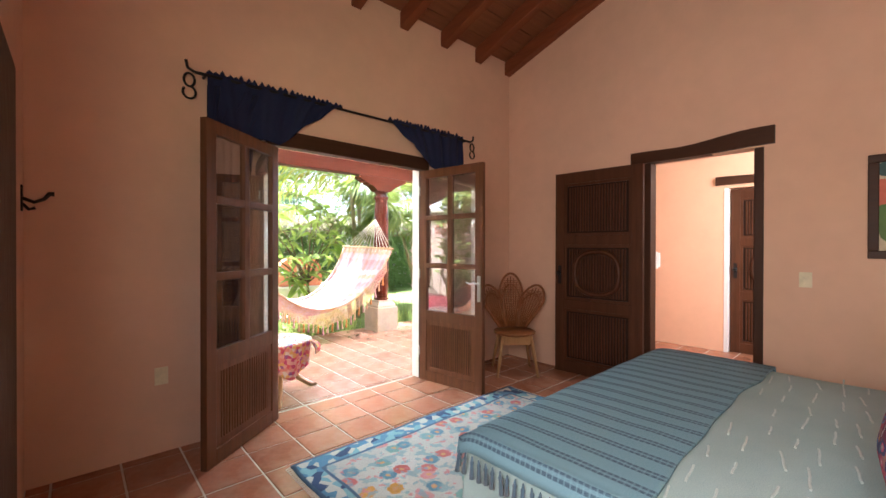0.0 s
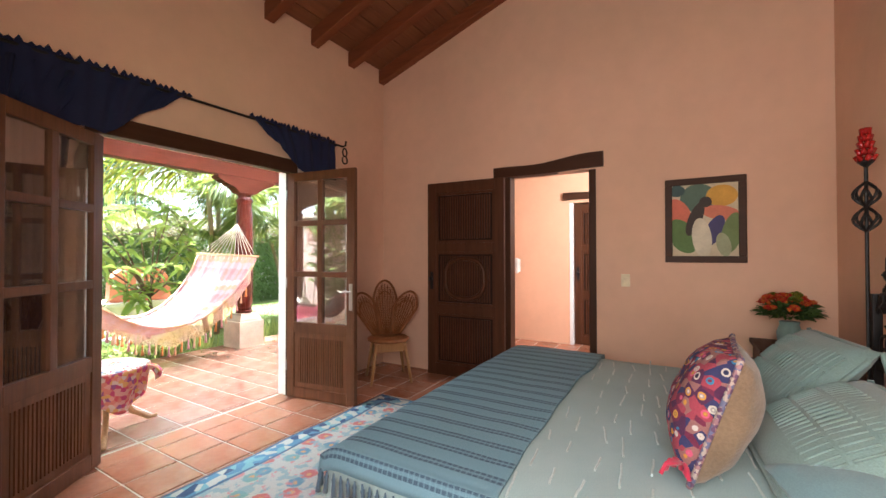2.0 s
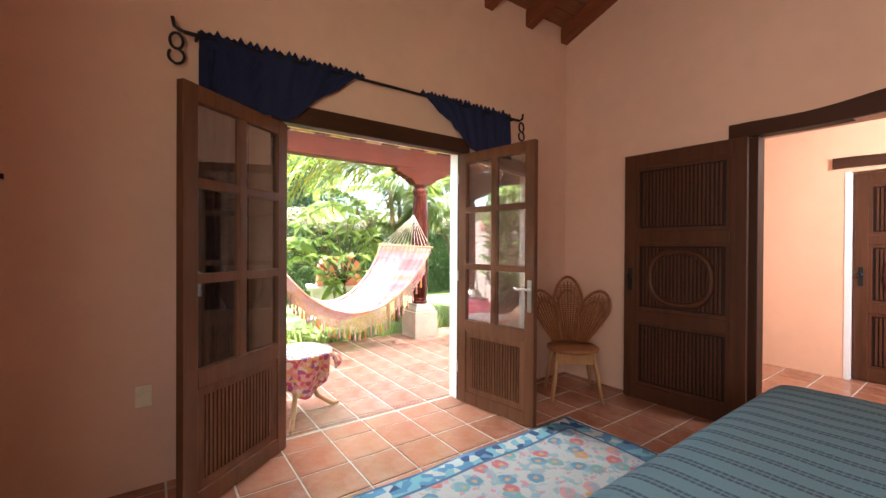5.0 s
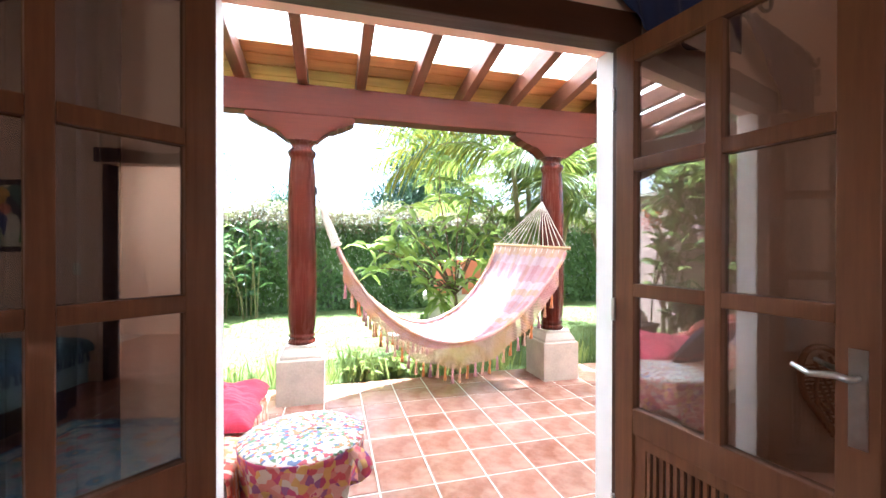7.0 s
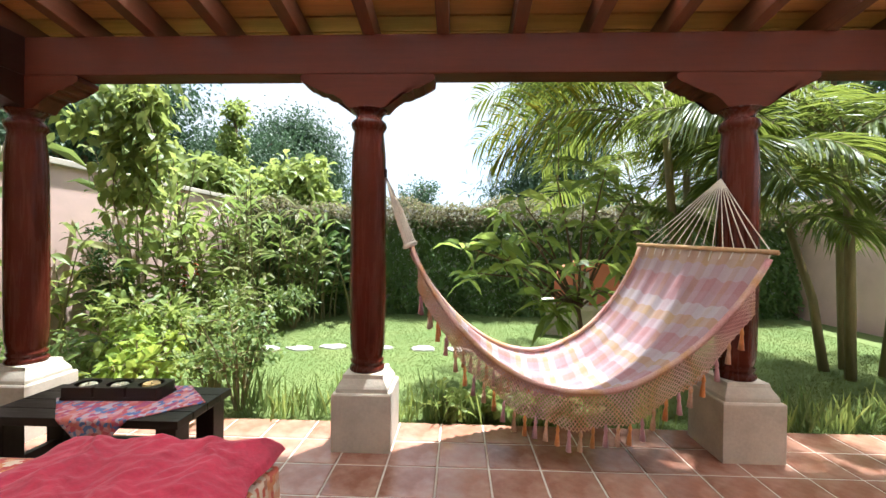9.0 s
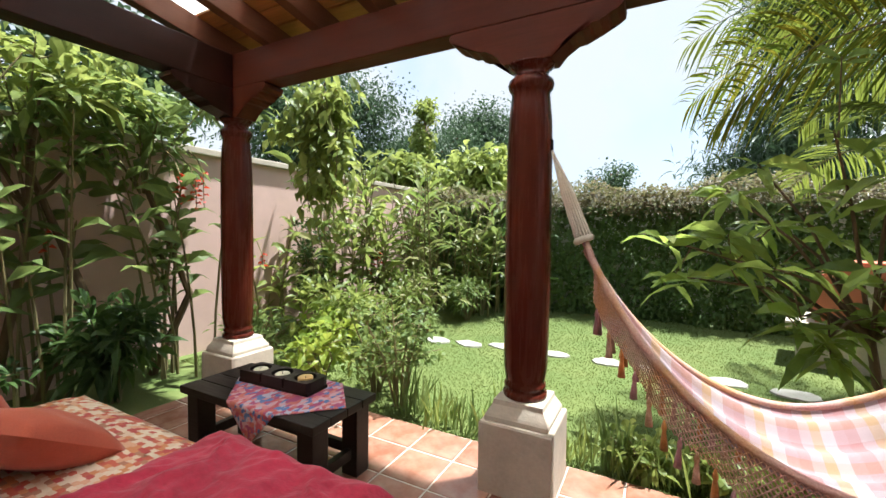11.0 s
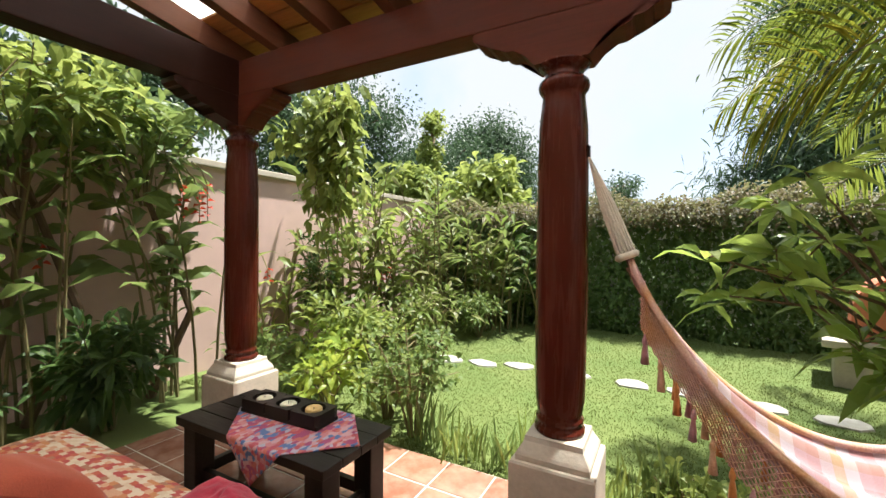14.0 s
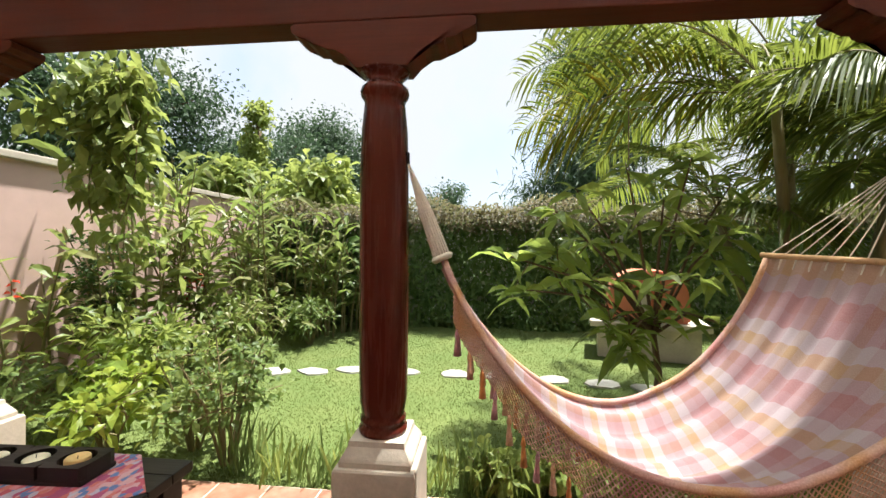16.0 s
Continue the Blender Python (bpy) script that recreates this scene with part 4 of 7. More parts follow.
def make_bed():
    bed = thing("bed", "wide bed with a grey-green cotton spread", "bed", ((BX0 + BX1) / 2, (BY0 + BY1) / 2, 0))
    inv = Matrix.Translation((-(BX0 + BX1) / 2, -(BY0 + BY1) / 2, 0))
    bm = bmesh.new()
    box(bm, (BX0 + 0.04, BY0 + 0.03, 0.08), (BX1 - 0.04, BY1 - 0.04, 0.32), 0.02, inv)
    part("base", bm, DARKWOOD_X, bed)
    bm = bmesh.new()
    box(bm, (BX0 + 0.015, BY0 + 0.02, 0.321), (BX1 - 0.015, BY1 - 0.015, BZ - 0.012), 0.06, inv)
    part("mattress", bm, BLUEPIL, bed)
    for x in (BX0 + 0.1, BX1 - 0.1):
        for y in (BY0 + 0.12, BY1 - 0.14):
            bm = bmesh.new()
            box(bm, (x - 0.04, y - 0.04, 0), (x + 0.04, y + 0.04, 0.08), 0.004, inv)
            part("leg", bm, DARKWOOD, bed)
    drop, fd = 0.34, 0.30

    def spread(u, v):
        x, dz = drape(u, BX0, BX1, drop)
        L = BY1 - BY0 - 0.05
        s = v * (L + fd)
        y, z = (BY0 + 0.05 + s, BZ) if s < L else (BY1 + 0.01 * (s - L) / fd, BZ - (s - L))
        e = max(0.0, L - s)
        z -= 0.02 * math.exp(-e / 0.03)
        z = min(z, BZ + dz) if s > L else z + dz
        z += 0.006 * noise.noise(Vector((x * 3, y * 3, 1)))
        wave = 0.018 * math.sin((x if s > L else y) * 14) * min(1, max(0, (BZ - z) * 3))
        return inv @ Vector((x + (wave if dz < -0.1 else 0), y + (wave if s > L else 0), z))
    sheet("bedspread", spread, 80, 80, SPREAD, bed, 0.012, lambda u, v: (u * 2.7, v * 2.4), "grey-green cotton bedspread with tufted lines")
    # tufted dashes on the spread
    rng = np.random.default_rng(5)
    first = None
    for i in range(9):
        for j in range(13):
            x = BX0 + 0.04 + i * 0.235 + (j % 3) * 0.08 + float(rng.normal(0, 0.02))
            y = 0.06 + j * 0.10 + float(rng.normal(0, 0.012))
            if y > 1.26 or x > BX1 - 0.12:
                continue
            if first is None:
                bm = bmesh.new()
                tube(bm, [(0, 0, 0), (0.04, 0.002, 0), (0.09, 0, 0), (0.15, 0.003, 0)], 0.0042, 5)
                ob = first = part("tuft", bm, TUFT, bed, "raised tufted line")
            else:
                ob = new("tuft", first.data)
                ob.parent = bed
            ob.matrix_local = inv @ pose(x, y, BZ + 0.009, 0, 0, float(rng.normal(4, 4))) @ Matrix.Diagonal((float(rng.uniform(0.6, 1.15)), 1, 1, 1))
    return bed


make_bed()


def make_throw():
    th = thing("bed_throw", "blue striped woven throw with tassels lying across the bed's foot", "blanket", (BX0, 1.65, BZ))
    inv = Matrix.Translation((-BX0, -1.65, -BZ))
    y0, y1, drop, fd = 1.30, BY1 + 0.012, 0.075, 0.08
    L = y1 - y0

    def fn(u, v):
        x, dz = drape(u, BX0 - 0.014, BX1 + 0.014, drop)
        s = v * (L + fd)
        lift = 0.018 + 0.004 * noise.noise(Vector((x * 5, s * 6, 3)))
        yw = 0.02 * math.sin(x * 2.6 + 0.5) * (1 - v) + 0.02 * noise.noise(Vector((x * 3, 0, 7))) * (1 - v)
        if s < L:
            y, z = y0 + s + yw, BZ + lift + dz - 0.03 * math.exp(-(L - s) / 0.035)
        else:
            y, z = y1 + 0.014, BZ + lift - 0.03 - (s - L)
            z = min(z, BZ + dz)
        return inv @ Vector((x, y, z))
    sheet("cloth", fn, 90, 46, THROW, th, 0.010, lambda u, v: (u * 2.35, v * 0.86), "blue and grey striped weave")
    tas = bmesh.new()
    tube(tas, [(0, 0, 0), (0, 0, -0.018), (0, 0, -0.022), (0, 0, -0.034), (0, 0, -0.085)], [0.003, 0.006, 0.009, 0.007, 0.011], 7)
    first = None
    rows = [(BX0 - 0.045, y0 + 0.02 + k * 0.036, BZ - drop + 0.012) for k in range(20)] + [(BX0 + k * 0.038, y1 + 0.028, BZ - fd + 0.005) for k in range(54)]
    rng = random.Random(3)
    for p in rows:
        if first is None:
            ob = first = part("tassel", tas, TEALFRINGE, th, "blue cotton tassel", True)
        else:
            ob = new("tassel", first.data)
            ob.parent = th
        ob.matrix_local = inv @ pose(p[0], p[1], p[2], rng.uniform(-8, 8), rng.uniform(-8, 8), rng.uniform(0, 90))
    return th


make_throw()


def make_pillows():
    a = thing("bird_cushion", "cushion embroidered with colourful birds, red at one corner", "cushion", (2.36, 0.68, BZ + 0.02))
    m = pose(0, 0, 0.225, 0, 0, -6) @ pose(0, 0, 0, -72, 0, 4)
    cushion("front", 0.45, 0.45, 0.26, EMBROIDERY, a, m, "bird embroidery in many colours", BEIGE)
    rim = [m @ Vector((x * 0.225 * (1 - 0.05 * (1 - y * y) * abs(x)), y * 0.225 * (1 - 0.05 * (1 - x * x) * abs(y)), 0)) for x, y in [(math.copysign(min(1, abs(math.cos(t)) * 1.414), math.cos(t)), math.copysign(min(1, abs(math.sin(t)) * 1.414), math.sin(t))) for t in np.linspace(0, 2 * math.pi, 60, endpoint=False)]]
    bm = bmesh.new()
    tube(bm, rim, 0.010, 6, True)
    tuft = []
    for k in range(16):
        p = m @ Vector((-0.19, 0.17, 0.035))
        tuft.append(([p, p + Vector((0.03 * math.cos(k * 1.7) - 0.02, 0.03 * math.sin(k * 2.3) + 0.02, 0.005)), p + Vector((0.04 * math.cos(k * 1.7) - 0.03, 0.04 * math.sin(k * 2.3) + 0.025, -0.022))], 0.007))
    part("corner_tuft", tubes(tuft, 5), RED, a, "red yarn tuft", True)
    part("piping", bm, PIPING, a, "twisted cord piping in mixed dark colours", True)
    b = thing("pillow", "sage green ribbed pillow with cord piping and tassels", "pillow", (2.50, 0.33, BZ + 0.02), "sage pillows")
    m = pose(0, 0, 0.135, -31, 0, 4)
    cushion("cover", 0.66, 0.50, 0.20, GREENPIL, b, m)
    rim = [m @ Vector((x * 0.32, y * 0.24, 0)) for x, y in [(math.copysign(min(1, abs(math.cos(t)) * 1.3), math.cos(t)), math.copysign(min(1, abs(math.sin(t)) * 1.3), math.sin(t))) for t in np.linspace(0, 2 * math.pi, 60, endpoint=False)]]
    bm = bmesh.new()
    tube(bm, rim, 0.011, 6, True)
    part("piping", bm, GREENPIL, b, "twisted cord piping", True)
    for sx, sy in ((-1, -1), (-1, 1), (1, 1), (1, -1)):
        bm = bmesh.new()
        p = m @ Vector((sx * 0.33, sy * 0.25, 0))
        tube(bm, [p, p + Vector((0, 0, -0.03)), p + Vector((0.01 * sx, 0, -0.05)), p + Vector((0.02 * sx, 0, -0.13))], [0.010, 0.014, 0.018, 0.028], 9)
        part("tassel", bm, GREENPIL, b, "sage cotton tassel", True)
    bm = bmesh.new()
    for i in range(22):
        x = -0.29 + i * 0.0276
        for k0, k1 in ((-0.62, -0.3), (-0.25, 0.1), (0.15, 0.5)):
            def zed(yv):
                k = max(0.0, (1 - (x / 0.33) ** 2) * (1 - yv * yv)) ** 0.42
                return 0.10 * k + 0.001
            tube(bm, [m @ Vector((x, yv * 0.25, zed(yv))) for yv in np.linspace(k0, k1, 5)], 0.0045, 5)
    tagged(part("ribbing", bm, GREENPIL, b, "raised ribs", True), kind="stuff")
    copy_thing(b, pose(3.18, 0.27, BZ + 0.07, -16, 0, 4))
    c = thing("bolster", "pale blue plump pillow", "pillow", (2.13, 0.31, BZ + 0.012))
    cushion("cover", 0.46, 0.40, 0.20, BLUEPIL, c, pose(0, 0, 0.055, 3, 0, 10))


make_pillows()


def spiral(c, r0, r1, turns, a0, n=26, plane="xz", flip=1):
    pts = []
    for i in range(n):
        u = i / (n - 1)
        a = a0 + flip * turns * 2 * math.pi * u
        r = r0 + (r1 - r0) * u
        pts.append((c[0] + r * math.cos(a), c[1], c[2] + r * math.sin(a)))
    return pts


def make_headboard():
    hb = thing("headboard", "black wrought iron headboard with scrolls, leaves and birds", "headboard", ((BX0 + BX1) / 2, -0.135, 0))
    def X(x):
        return x - (BX0 + BX1) / 2
    x0, x1 = 1.95, 3.72
    for x in (x0, x1):
        part("post", boxes(((X(x) - 0.02, -0.02, 0), (X(x) + 0.02, 0.02, 1.16)), bevel=0.004), IRON, hb)
    for z in (0.78, 0.50):
        part("rail", boxes(((X(x0), -0.012, z - 0.02), (X(x1), 0.012, z + 0.02)), bevel=0.003), IRON, hb)
    cx = X((x0 + x1) / 2)
    trees = [(cx - 0.52, 1.74), (cx + 0.52, 1.74)]
    for tx, top in trees:
        part("stem", tubes([([(tx, 0, 0.78), (tx, 0, top)], [0.013, 0.008])], 8), IRON, hb)
        for sgn in (-1, 1):
            for k, (z, r) in enumerate(((1.20, 0.26), (1.36, 0.22), (1.50, 0.16), (1.62, 0.11), (1.70, 0.08))):
                pts = [(tx, 0, z - r * 0.6), (tx + sgn * r * 0.35, 0, z - r * 0.1), (tx + sgn * r * 0.75, 0, z + r * 0.15), (tx + sgn * r, 0, z - r * 0.05), (tx + sgn * r * 1.02, 0, z - r * 0.3)]
                part("branch", tubes([(pts, 0.008)], 6), IRON, hb)
                bm = bmesh.new()
                e = Vector(pts[-1])
                tube(bm, [e, e + Vector((0, 0, -0.025)), e + Vector((0, 0, -0.06))], [0.006, 0.022, 0.004], 6)
                part("leaf", bm, IRON, hb)
            part("arch", tubes([([(tx + sgn * 0.36, 0, 0.78), (tx + sgn * 0.38, 0, 1.0), (tx + sgn * 0.30, 0, 1.16), (tx + sgn * 0.16, 0, 1.19), (tx + sgn * 0.05, 0, 1.08), (tx + sgn * 0.02, 0, 0.95)], 0.010)], 8), IRON, hb)
            part("scroll", tubes([(spiral((tx + sgn * 0.25, 0, 0.90), 0.10, 0.02, 1.6, math.pi / 2, flip=sgn), 0.008)], 6), IRON, hb)
            part("scroll", tubes([(spiral((tx + sgn * 0.10, 0, 1.13), 0.06, 0.015, 1.5, -math.pi / 2, flip=-sgn), 0.007)], 6), IRON, hb)
        # bird: rounded body, neck and tail in one forged piece
        part("bird", tubes([([(tx + 0.02, 0.01, 0.80), (tx + 0.03, 0.01, 0.86), (tx + 0.02, 0.01, 0.95), (tx - 0.01, 0.01, 1.03), (tx - 0.04, 0.01, 1.06), (tx - 0.09, 0.01, 1.05)], [0.03, 0.06, 0.065, 0.04, 0.03, 0.006])], 12), IRON, hb, "forged iron bird", True)
    return hb


make_headboard()


def make_candle_stand():
    st = thing("candle_stand", "tall black iron stand with a red glass flower on top", "candle stand", (3.57, -0.06, 0))
    part("pole", tubes([([(0, 0, 0.02), (0, 0, 1.86)], 0.0085)], 8), IRON, st)
    for i in range(3):
        a = i * 2.1
        part("foot", tubes([([(0, 0, 0.16), (0.09 * math.cos(a), 0.09 * math.sin(a), 0.10), (0.16 * math.cos(a), 0.16 * math.sin(a), 0.009)], 0.009)], 6), IRON, st)
    for z in (1.56, 1.69):
        for i in range(6):
            a = i * math.pi / 3
            pts = [(0.052 * math.sin(s * math.pi) * math.cos(a + s), 0.052 * math.sin(s * math.pi) * math.sin(a + s), z - 0.065 + 0.13 * s) for s in np.linspace(0, 1, 9)]
            part("cage_bar", tubes([(pts, 0.007)], 6), IRON, st)
    part("cup", lathe([(0.006, 0), (0.035, 0.03), (0.03, 0.05)], 12, (0, 0, 1.83)), IRON, st)
    for k in range(5):
        z = 1.875 + k * 0.036
        r = 0.044 - 0.006 * k
        bm = bmesh.new()
        for i in range(6):
            a = i * math.pi / 3 + k * 0.5
            tube(bm, [(0, 0, z), (r * 0.6 * math.cos(a), r * 0.6 * math.sin(a), z - 0.004), (r * math.cos(a), r * math.sin(a), z + 0.018)], [0.012, 0.016, 0.008], 6)
        part("glass_petal_ring", bm, REDGLASS, st, "red glass petals", True)
    return st


make_candle_stand()


def make_flowers():
    t = thing("nightstand", "small dark wooden nightstand beside the bed", "nightstand", (4.38, 0.06, 0))
    part("top", boxes(((-0.26, -0.24, 0.68), (0.26, 0.26, 0.715)), bevel=0.006), DARKWOOD_X, t)
    part("body", boxes(((-0.24, -0.22, 0.10), (0.24, 0.24, 0.68)), bevel=0.006), DARKWOOD, t)
    part("drawer", boxes(((-0.21, 0.24, 0.40), (0.21, 0.255, 0.57)), bevel=0.004), DARKWOOD_X, t)
    part("knob", lathe([(0.006, 0), (0.014, 0.02), (0.004, 0.03)], 10), IRON, t).matrix_local = pose(0, 0.255, 0.485, -90, 0, 0)
    for x in (-0.2, 0.2):
        for y in (-0.18, 0.2):
            part("leg", boxes(((x - 0.025, y - 0.025, 0), (x + 0.025, y + 0.025, 0.10))), DARKWOOD, t)
    f = thing("flower_vase", "bouquet of red and yellow roses with green leaves in a vase", "flowers", (4.36, 0.12, 0.716))
    part("vase", lathe([(0.05, 0), (0.07, 0.04), (0.075, 0.10), (0.055, 0.16), (0.06, 0.18)], 20), GREENPIL, f, "glazed vase", True)
    rng = np.random.default_rng(8)
    n = 420
    d = ball(rng, n)
    d[:, 2] = np.abs(d[:, 2]) * 0.7
    P = np.array([0, 0, 0.22]) + d * rng.uniform(0.05, 0.16, (n, 1)) * np.array([1.25, 1.0, 0.7])
    leaves("foliage", P, d + np.array([0, 0, 0.2]), rng.uniform(0.05, 0.10, n), rng.uniform(0.02, 0.04, n), LEAF_DEEP, f, rng)
    for k in range(20):
        a, r = k * 2.4, 0.03 + 0.13 * ((k * 7) % 20) / 20
        c = np.array([1.25 * r * math.cos(a), r * math.sin(a), 0.345 + 0.03 * math.sin(k * 1.7) - r * 0.35])
        q = ball(rng, 34)
        q[:, 2] = np.abs(q[:, 2])
        leaves("rose", c + q * 0.018, q + np.array([0, 0, 0.4]), 0.034, 0.034, PETAL_ROSE if k % 4 else LEAF_PALMGOLD, f, rng, 0.1, 0.3, "red rose" if k % 4 else "yellow rose")


make_flowers()


def make_painting():
    p = thing("painting", "framed painting of rounded shapes in orange, green and cream", "painting", (EX, 0.61, 1.665))
    w, h = 0.29, 0.36
    s = 0.055
    for lo, hi in (((-0.035, -w, -h), (-0.002, w, -h + s)), ((-0.035, -w, h - s), (-0.002, w, h)), ((-0.035, -w, -h + s), (-0.002, -w + s, h - s)), ((-0.035, w - s, -h + s), (-0.002, w, h - s))):
        part("frame_bar", boxes((lo, hi), bevel=0.006), DARKWOOD_Y, p)
    part("canvas", boxes(((-0.014, -w + s, -h + s), (-0.006, w - s, h - s))), plain("canvas_cream", (0.62, 0.52, 0.36), 0.9), p, "cream canvas")
    def blob(col, cy, cz, ry, rz_, a0, x, n=26, power=1.0):
        W, H = w - s, h - s
        pts = []
        for i in range(n):
            t = 2 * math.pi * i / n
            yv, zv = ry * math.cos(t), rz_ * math.sin(t)
            yy, zz = yv * math.cos(a0) - zv * math.sin(a0) + cy, yv * math.sin(a0) + zv * math.cos(a0) + cz
            pts.append((max(-W, min(W, -yy)), max(-H, min(H, zz))))
        bm = bmesh.new()
        f = [bm.verts.new((x, a, b)) for a, b in pts]
        g = [bm.verts.new((x + 0.0004, a, b)) for a, b in pts]
        bm.faces.new(f)
        bm.faces.new(g[::-1])
        part("painted_shape", bm, plain("paint", col, 0.7, bump=0.3), p)
    X0 = -0.0145
    shapes = [((0.10, 0.16, 0.12), -0.05, 0.20, 0.13, 0.12, 0.3), ((0.62, 0.34, 0.05), 0.13, 0.21, 0.11, 0.09, 0), ((0.60, 0.16, 0.10), -0.20, 0.06, 0.09, 0.14, 0.4), ((0.62, 0.20, 0.12), 0.12, 0.06, 0.14, 0.06, -0.2), ((0.12, 0.20, 0.06), -0.17, -0.14, 0.10, 0.16, 0.5), ((0.07, 0.06, 0.16), 0.07, -0.10, 0.06, 0.14, -0.4), ((0.16, 0.22, 0.08), 0.20, -0.12, 0.07, 0.17, -0.2), ((0.05, 0.035, 0.03), -0.07, 0.01, 0.05, 0.15, -0.35), ((0.66, 0.58, 0.44), -0.02, -0.16, 0.07, 0.17, 0.1), ((0.05, 0.035, 0.03), 0.01, 0.16, 0.045, 0.045, 0), ((0.35, 0.36, 0.22), 0.14, -0.22, 0.05, 0.10, 0.2), ((0.05, 0.09, 0.09), -0.21, 0.27, 0.06, 0.05, 0)]
    for i, (c, cy, cz, ry, rz_, a0) in enumerate(shapes):
        blob(c, cy * 0.95, cz * 0.95, ry, rz_, a0, X0 - 0.0012 * (i + 1))


make_painting()


def wall_plate(name, label, at, axis, slots):
    p = thing(name, label, name.replace("_", " "), at)
    if axis == "x":
        part("plate", boxes(((-0.008, -0.038, -0.058), (-0.001, 0.038, 0.058)), bevel=0.003), IVORY, p)
        part("rocker", boxes(((-0.013, -0.016, -0.028), (-0.008, 0.016, 0.028)), bevel=0.002), IVORY, p)
    else:
        part("plate", boxes(((-0.038, -0.008, -0.058), (0.038, -0.001, 0.058)), bevel=0.003), IVORY, p)
        for z in (-0.025, 0.025):
            part("socket", boxes(((-0.016, -0.011, z - 0.015), (0.016, -0.008, z + 0.015)), bevel=0.002), IVORY, p)


wall_plate("light_switch", "ivory plastic light switch on the wall", (EX, 1.225, 1.135), "x", 1)
wall_plate("power_outlet", "ivory double power outlet low on the wall", (1.0, NY, 0.515), "y", 2)
ph = thing("wall_phone", "white intercom handset on the hall wall", "intercom", (HX, 3.085, 1.19))
part("base", boxes(((-0.03, -0.045, -0.10), (-0.001, 0.045, 0.11)), bevel=0.008), WHITE, ph)
part("handset", boxes(((-0.06, -0.025, -0.125), (-0.03, 0.025, 0.125)), bevel=0.012), WHITE, ph)


def make_hook():
    h = thing("wall_hook", "black iron coat hook with a curled arm", "hook", (WX, 3.93, 1.64))
    part("plate", boxes(((0.0, -0.02, -0.07), (0.008, 0.02, 0.07)), bevel=0.003), IRON, h)
    part("arm", tubes([([(0.005, 0, 0.0), (0.05, 0, -0.02), (0.09, 0, 0.0), (0.11, 0, 0.03), (0.13, 0, 0.03)], [0.010, 0.009, 0.009, 0.012, 0.014])], 8), IRON, h, "", True)
    part("lower_arm", tubes([([(0.005, 0, -0.03), (0.03, 0, -0.06), (0.055, 0, -0.05)], 0.008)], 8), IRON, h, "", True)


make_hook()


def make_curtains():
    RZ, RY = 2.575, NY - 0.075
    rod = thing("curtain_rod", "black iron curtain rod with scrolled ends", "curtain rod", (2.5, RY, RZ))
    part("bar", tubes([([(-1.32, 0, 0), (1.40, 0, 0)], 0.011)], 10), IRON, rod)
    for sx in (-1, 1):
        e = -1.32 if sx < 0 else 1.40
        p1 = [(e, 0, 0), (e + sx * 0.04, 0, 0.02), (e + sx * 0.05, 0, 0.07)]
        part("finial", tubes([(p1, 0.010)], 8), IRON, rod)
        part("scroll", tubes([([(e + sx * 0.03 + 0.032 * math.sin(t), 0, -0.06 + 0.045 * math.cos(t)) for t in np.linspace(0, 2 * math.pi, 14)], 0.008), ([(e + sx * 0.03 + 0.038 * math.sin(t), 0, -0.145 + 0.042 * math.cos(t)) for t in np.linspace(0, 5.4, 14)], 0.008)], 8), IRON, rod, "figure-eight iron scroll")
        part("bracket", tubes([([(e - sx * 0.07, 0.075, 0), (e - sx * 0.07, 0, 0)], 0.010)], 8), IRON, rod)

    def curtain(x_out, x_in, tail_x, long_side):
        """Short curtain tied up to the outer side: full height outside, swept up to the rod inside."""
        c = thing("curtain", "navy blue curtain swept up to one side on the rod", "curtain", (x_out, RY, RZ), "navy curtains")
        sg = 1 if x_in > x_out else -1
        w = abs(x_in - x_out)

        tail = abs(tail_x - x_out) / w

        def swag(u, v):
            # full depth at the outer side, swept up to the rod at the inner side
            low = 0.42 if u <= tail else 0.42 - 0.39 * (u - tail) / (1 - tail)
            pull = 0.10 * v * v * max(0.0, u - tail)
            fan = u + 0.35 * v * (u - tail)
            yv = 0.011 * math.sin(fan * 46 + v * 3) * (1.0 - 0.5 * v) + 0.010 * math.sin(fan * 23 + 1 + 2 * v)
            return Vector((sg * (u - pull) * w, yv - 0.012 * v, 0.02 - v * low + 0.012 * math.sin(u * 20) * v))

        def drape(u, v):
            # the gathered length that hangs behind the open leaf
            top = min(1.0, v / 0.12)
            x = sg * w * tail * u * (0.95 - 0.40 * top)
            return Vector((x, 0.022 * math.sin(u * 33) + 0.006 * math.sin(u * 71 + v * 5) + 0.012, -0.06 - v * 2.45))
        sheet("swag", swag, 110, 22, NAVY, c, 0.004)
        if long_side:
            sheet("drape", drape, 60, 24, NAVY, c, 0.004)
        bm = bmesh.new()
        rng2 = random.Random(4)
        k = 0.0
        while k < w:
            xx = sg * k
            tube(bm, [(xx, 0, 0.014), (xx + sg * 0.012, 0.004, 0.024 + rng2.uniform(0, 0.022)), (xx + sg * 0.03, 0, 0.014)], [0.012, 0.013 + rng2.uniform(0, 0.006), 0.010], 6)
            k += rng2.uniform(0.028, 0.06)
        tagged(part("heading", bm, NAVY, c, "gathered loops over the rod", True), kind="stuff")
    curtain(1.26, 2.27, 1.75, True)
    curtain(3.78, 2.79, 3.37, False)


make_curtains()


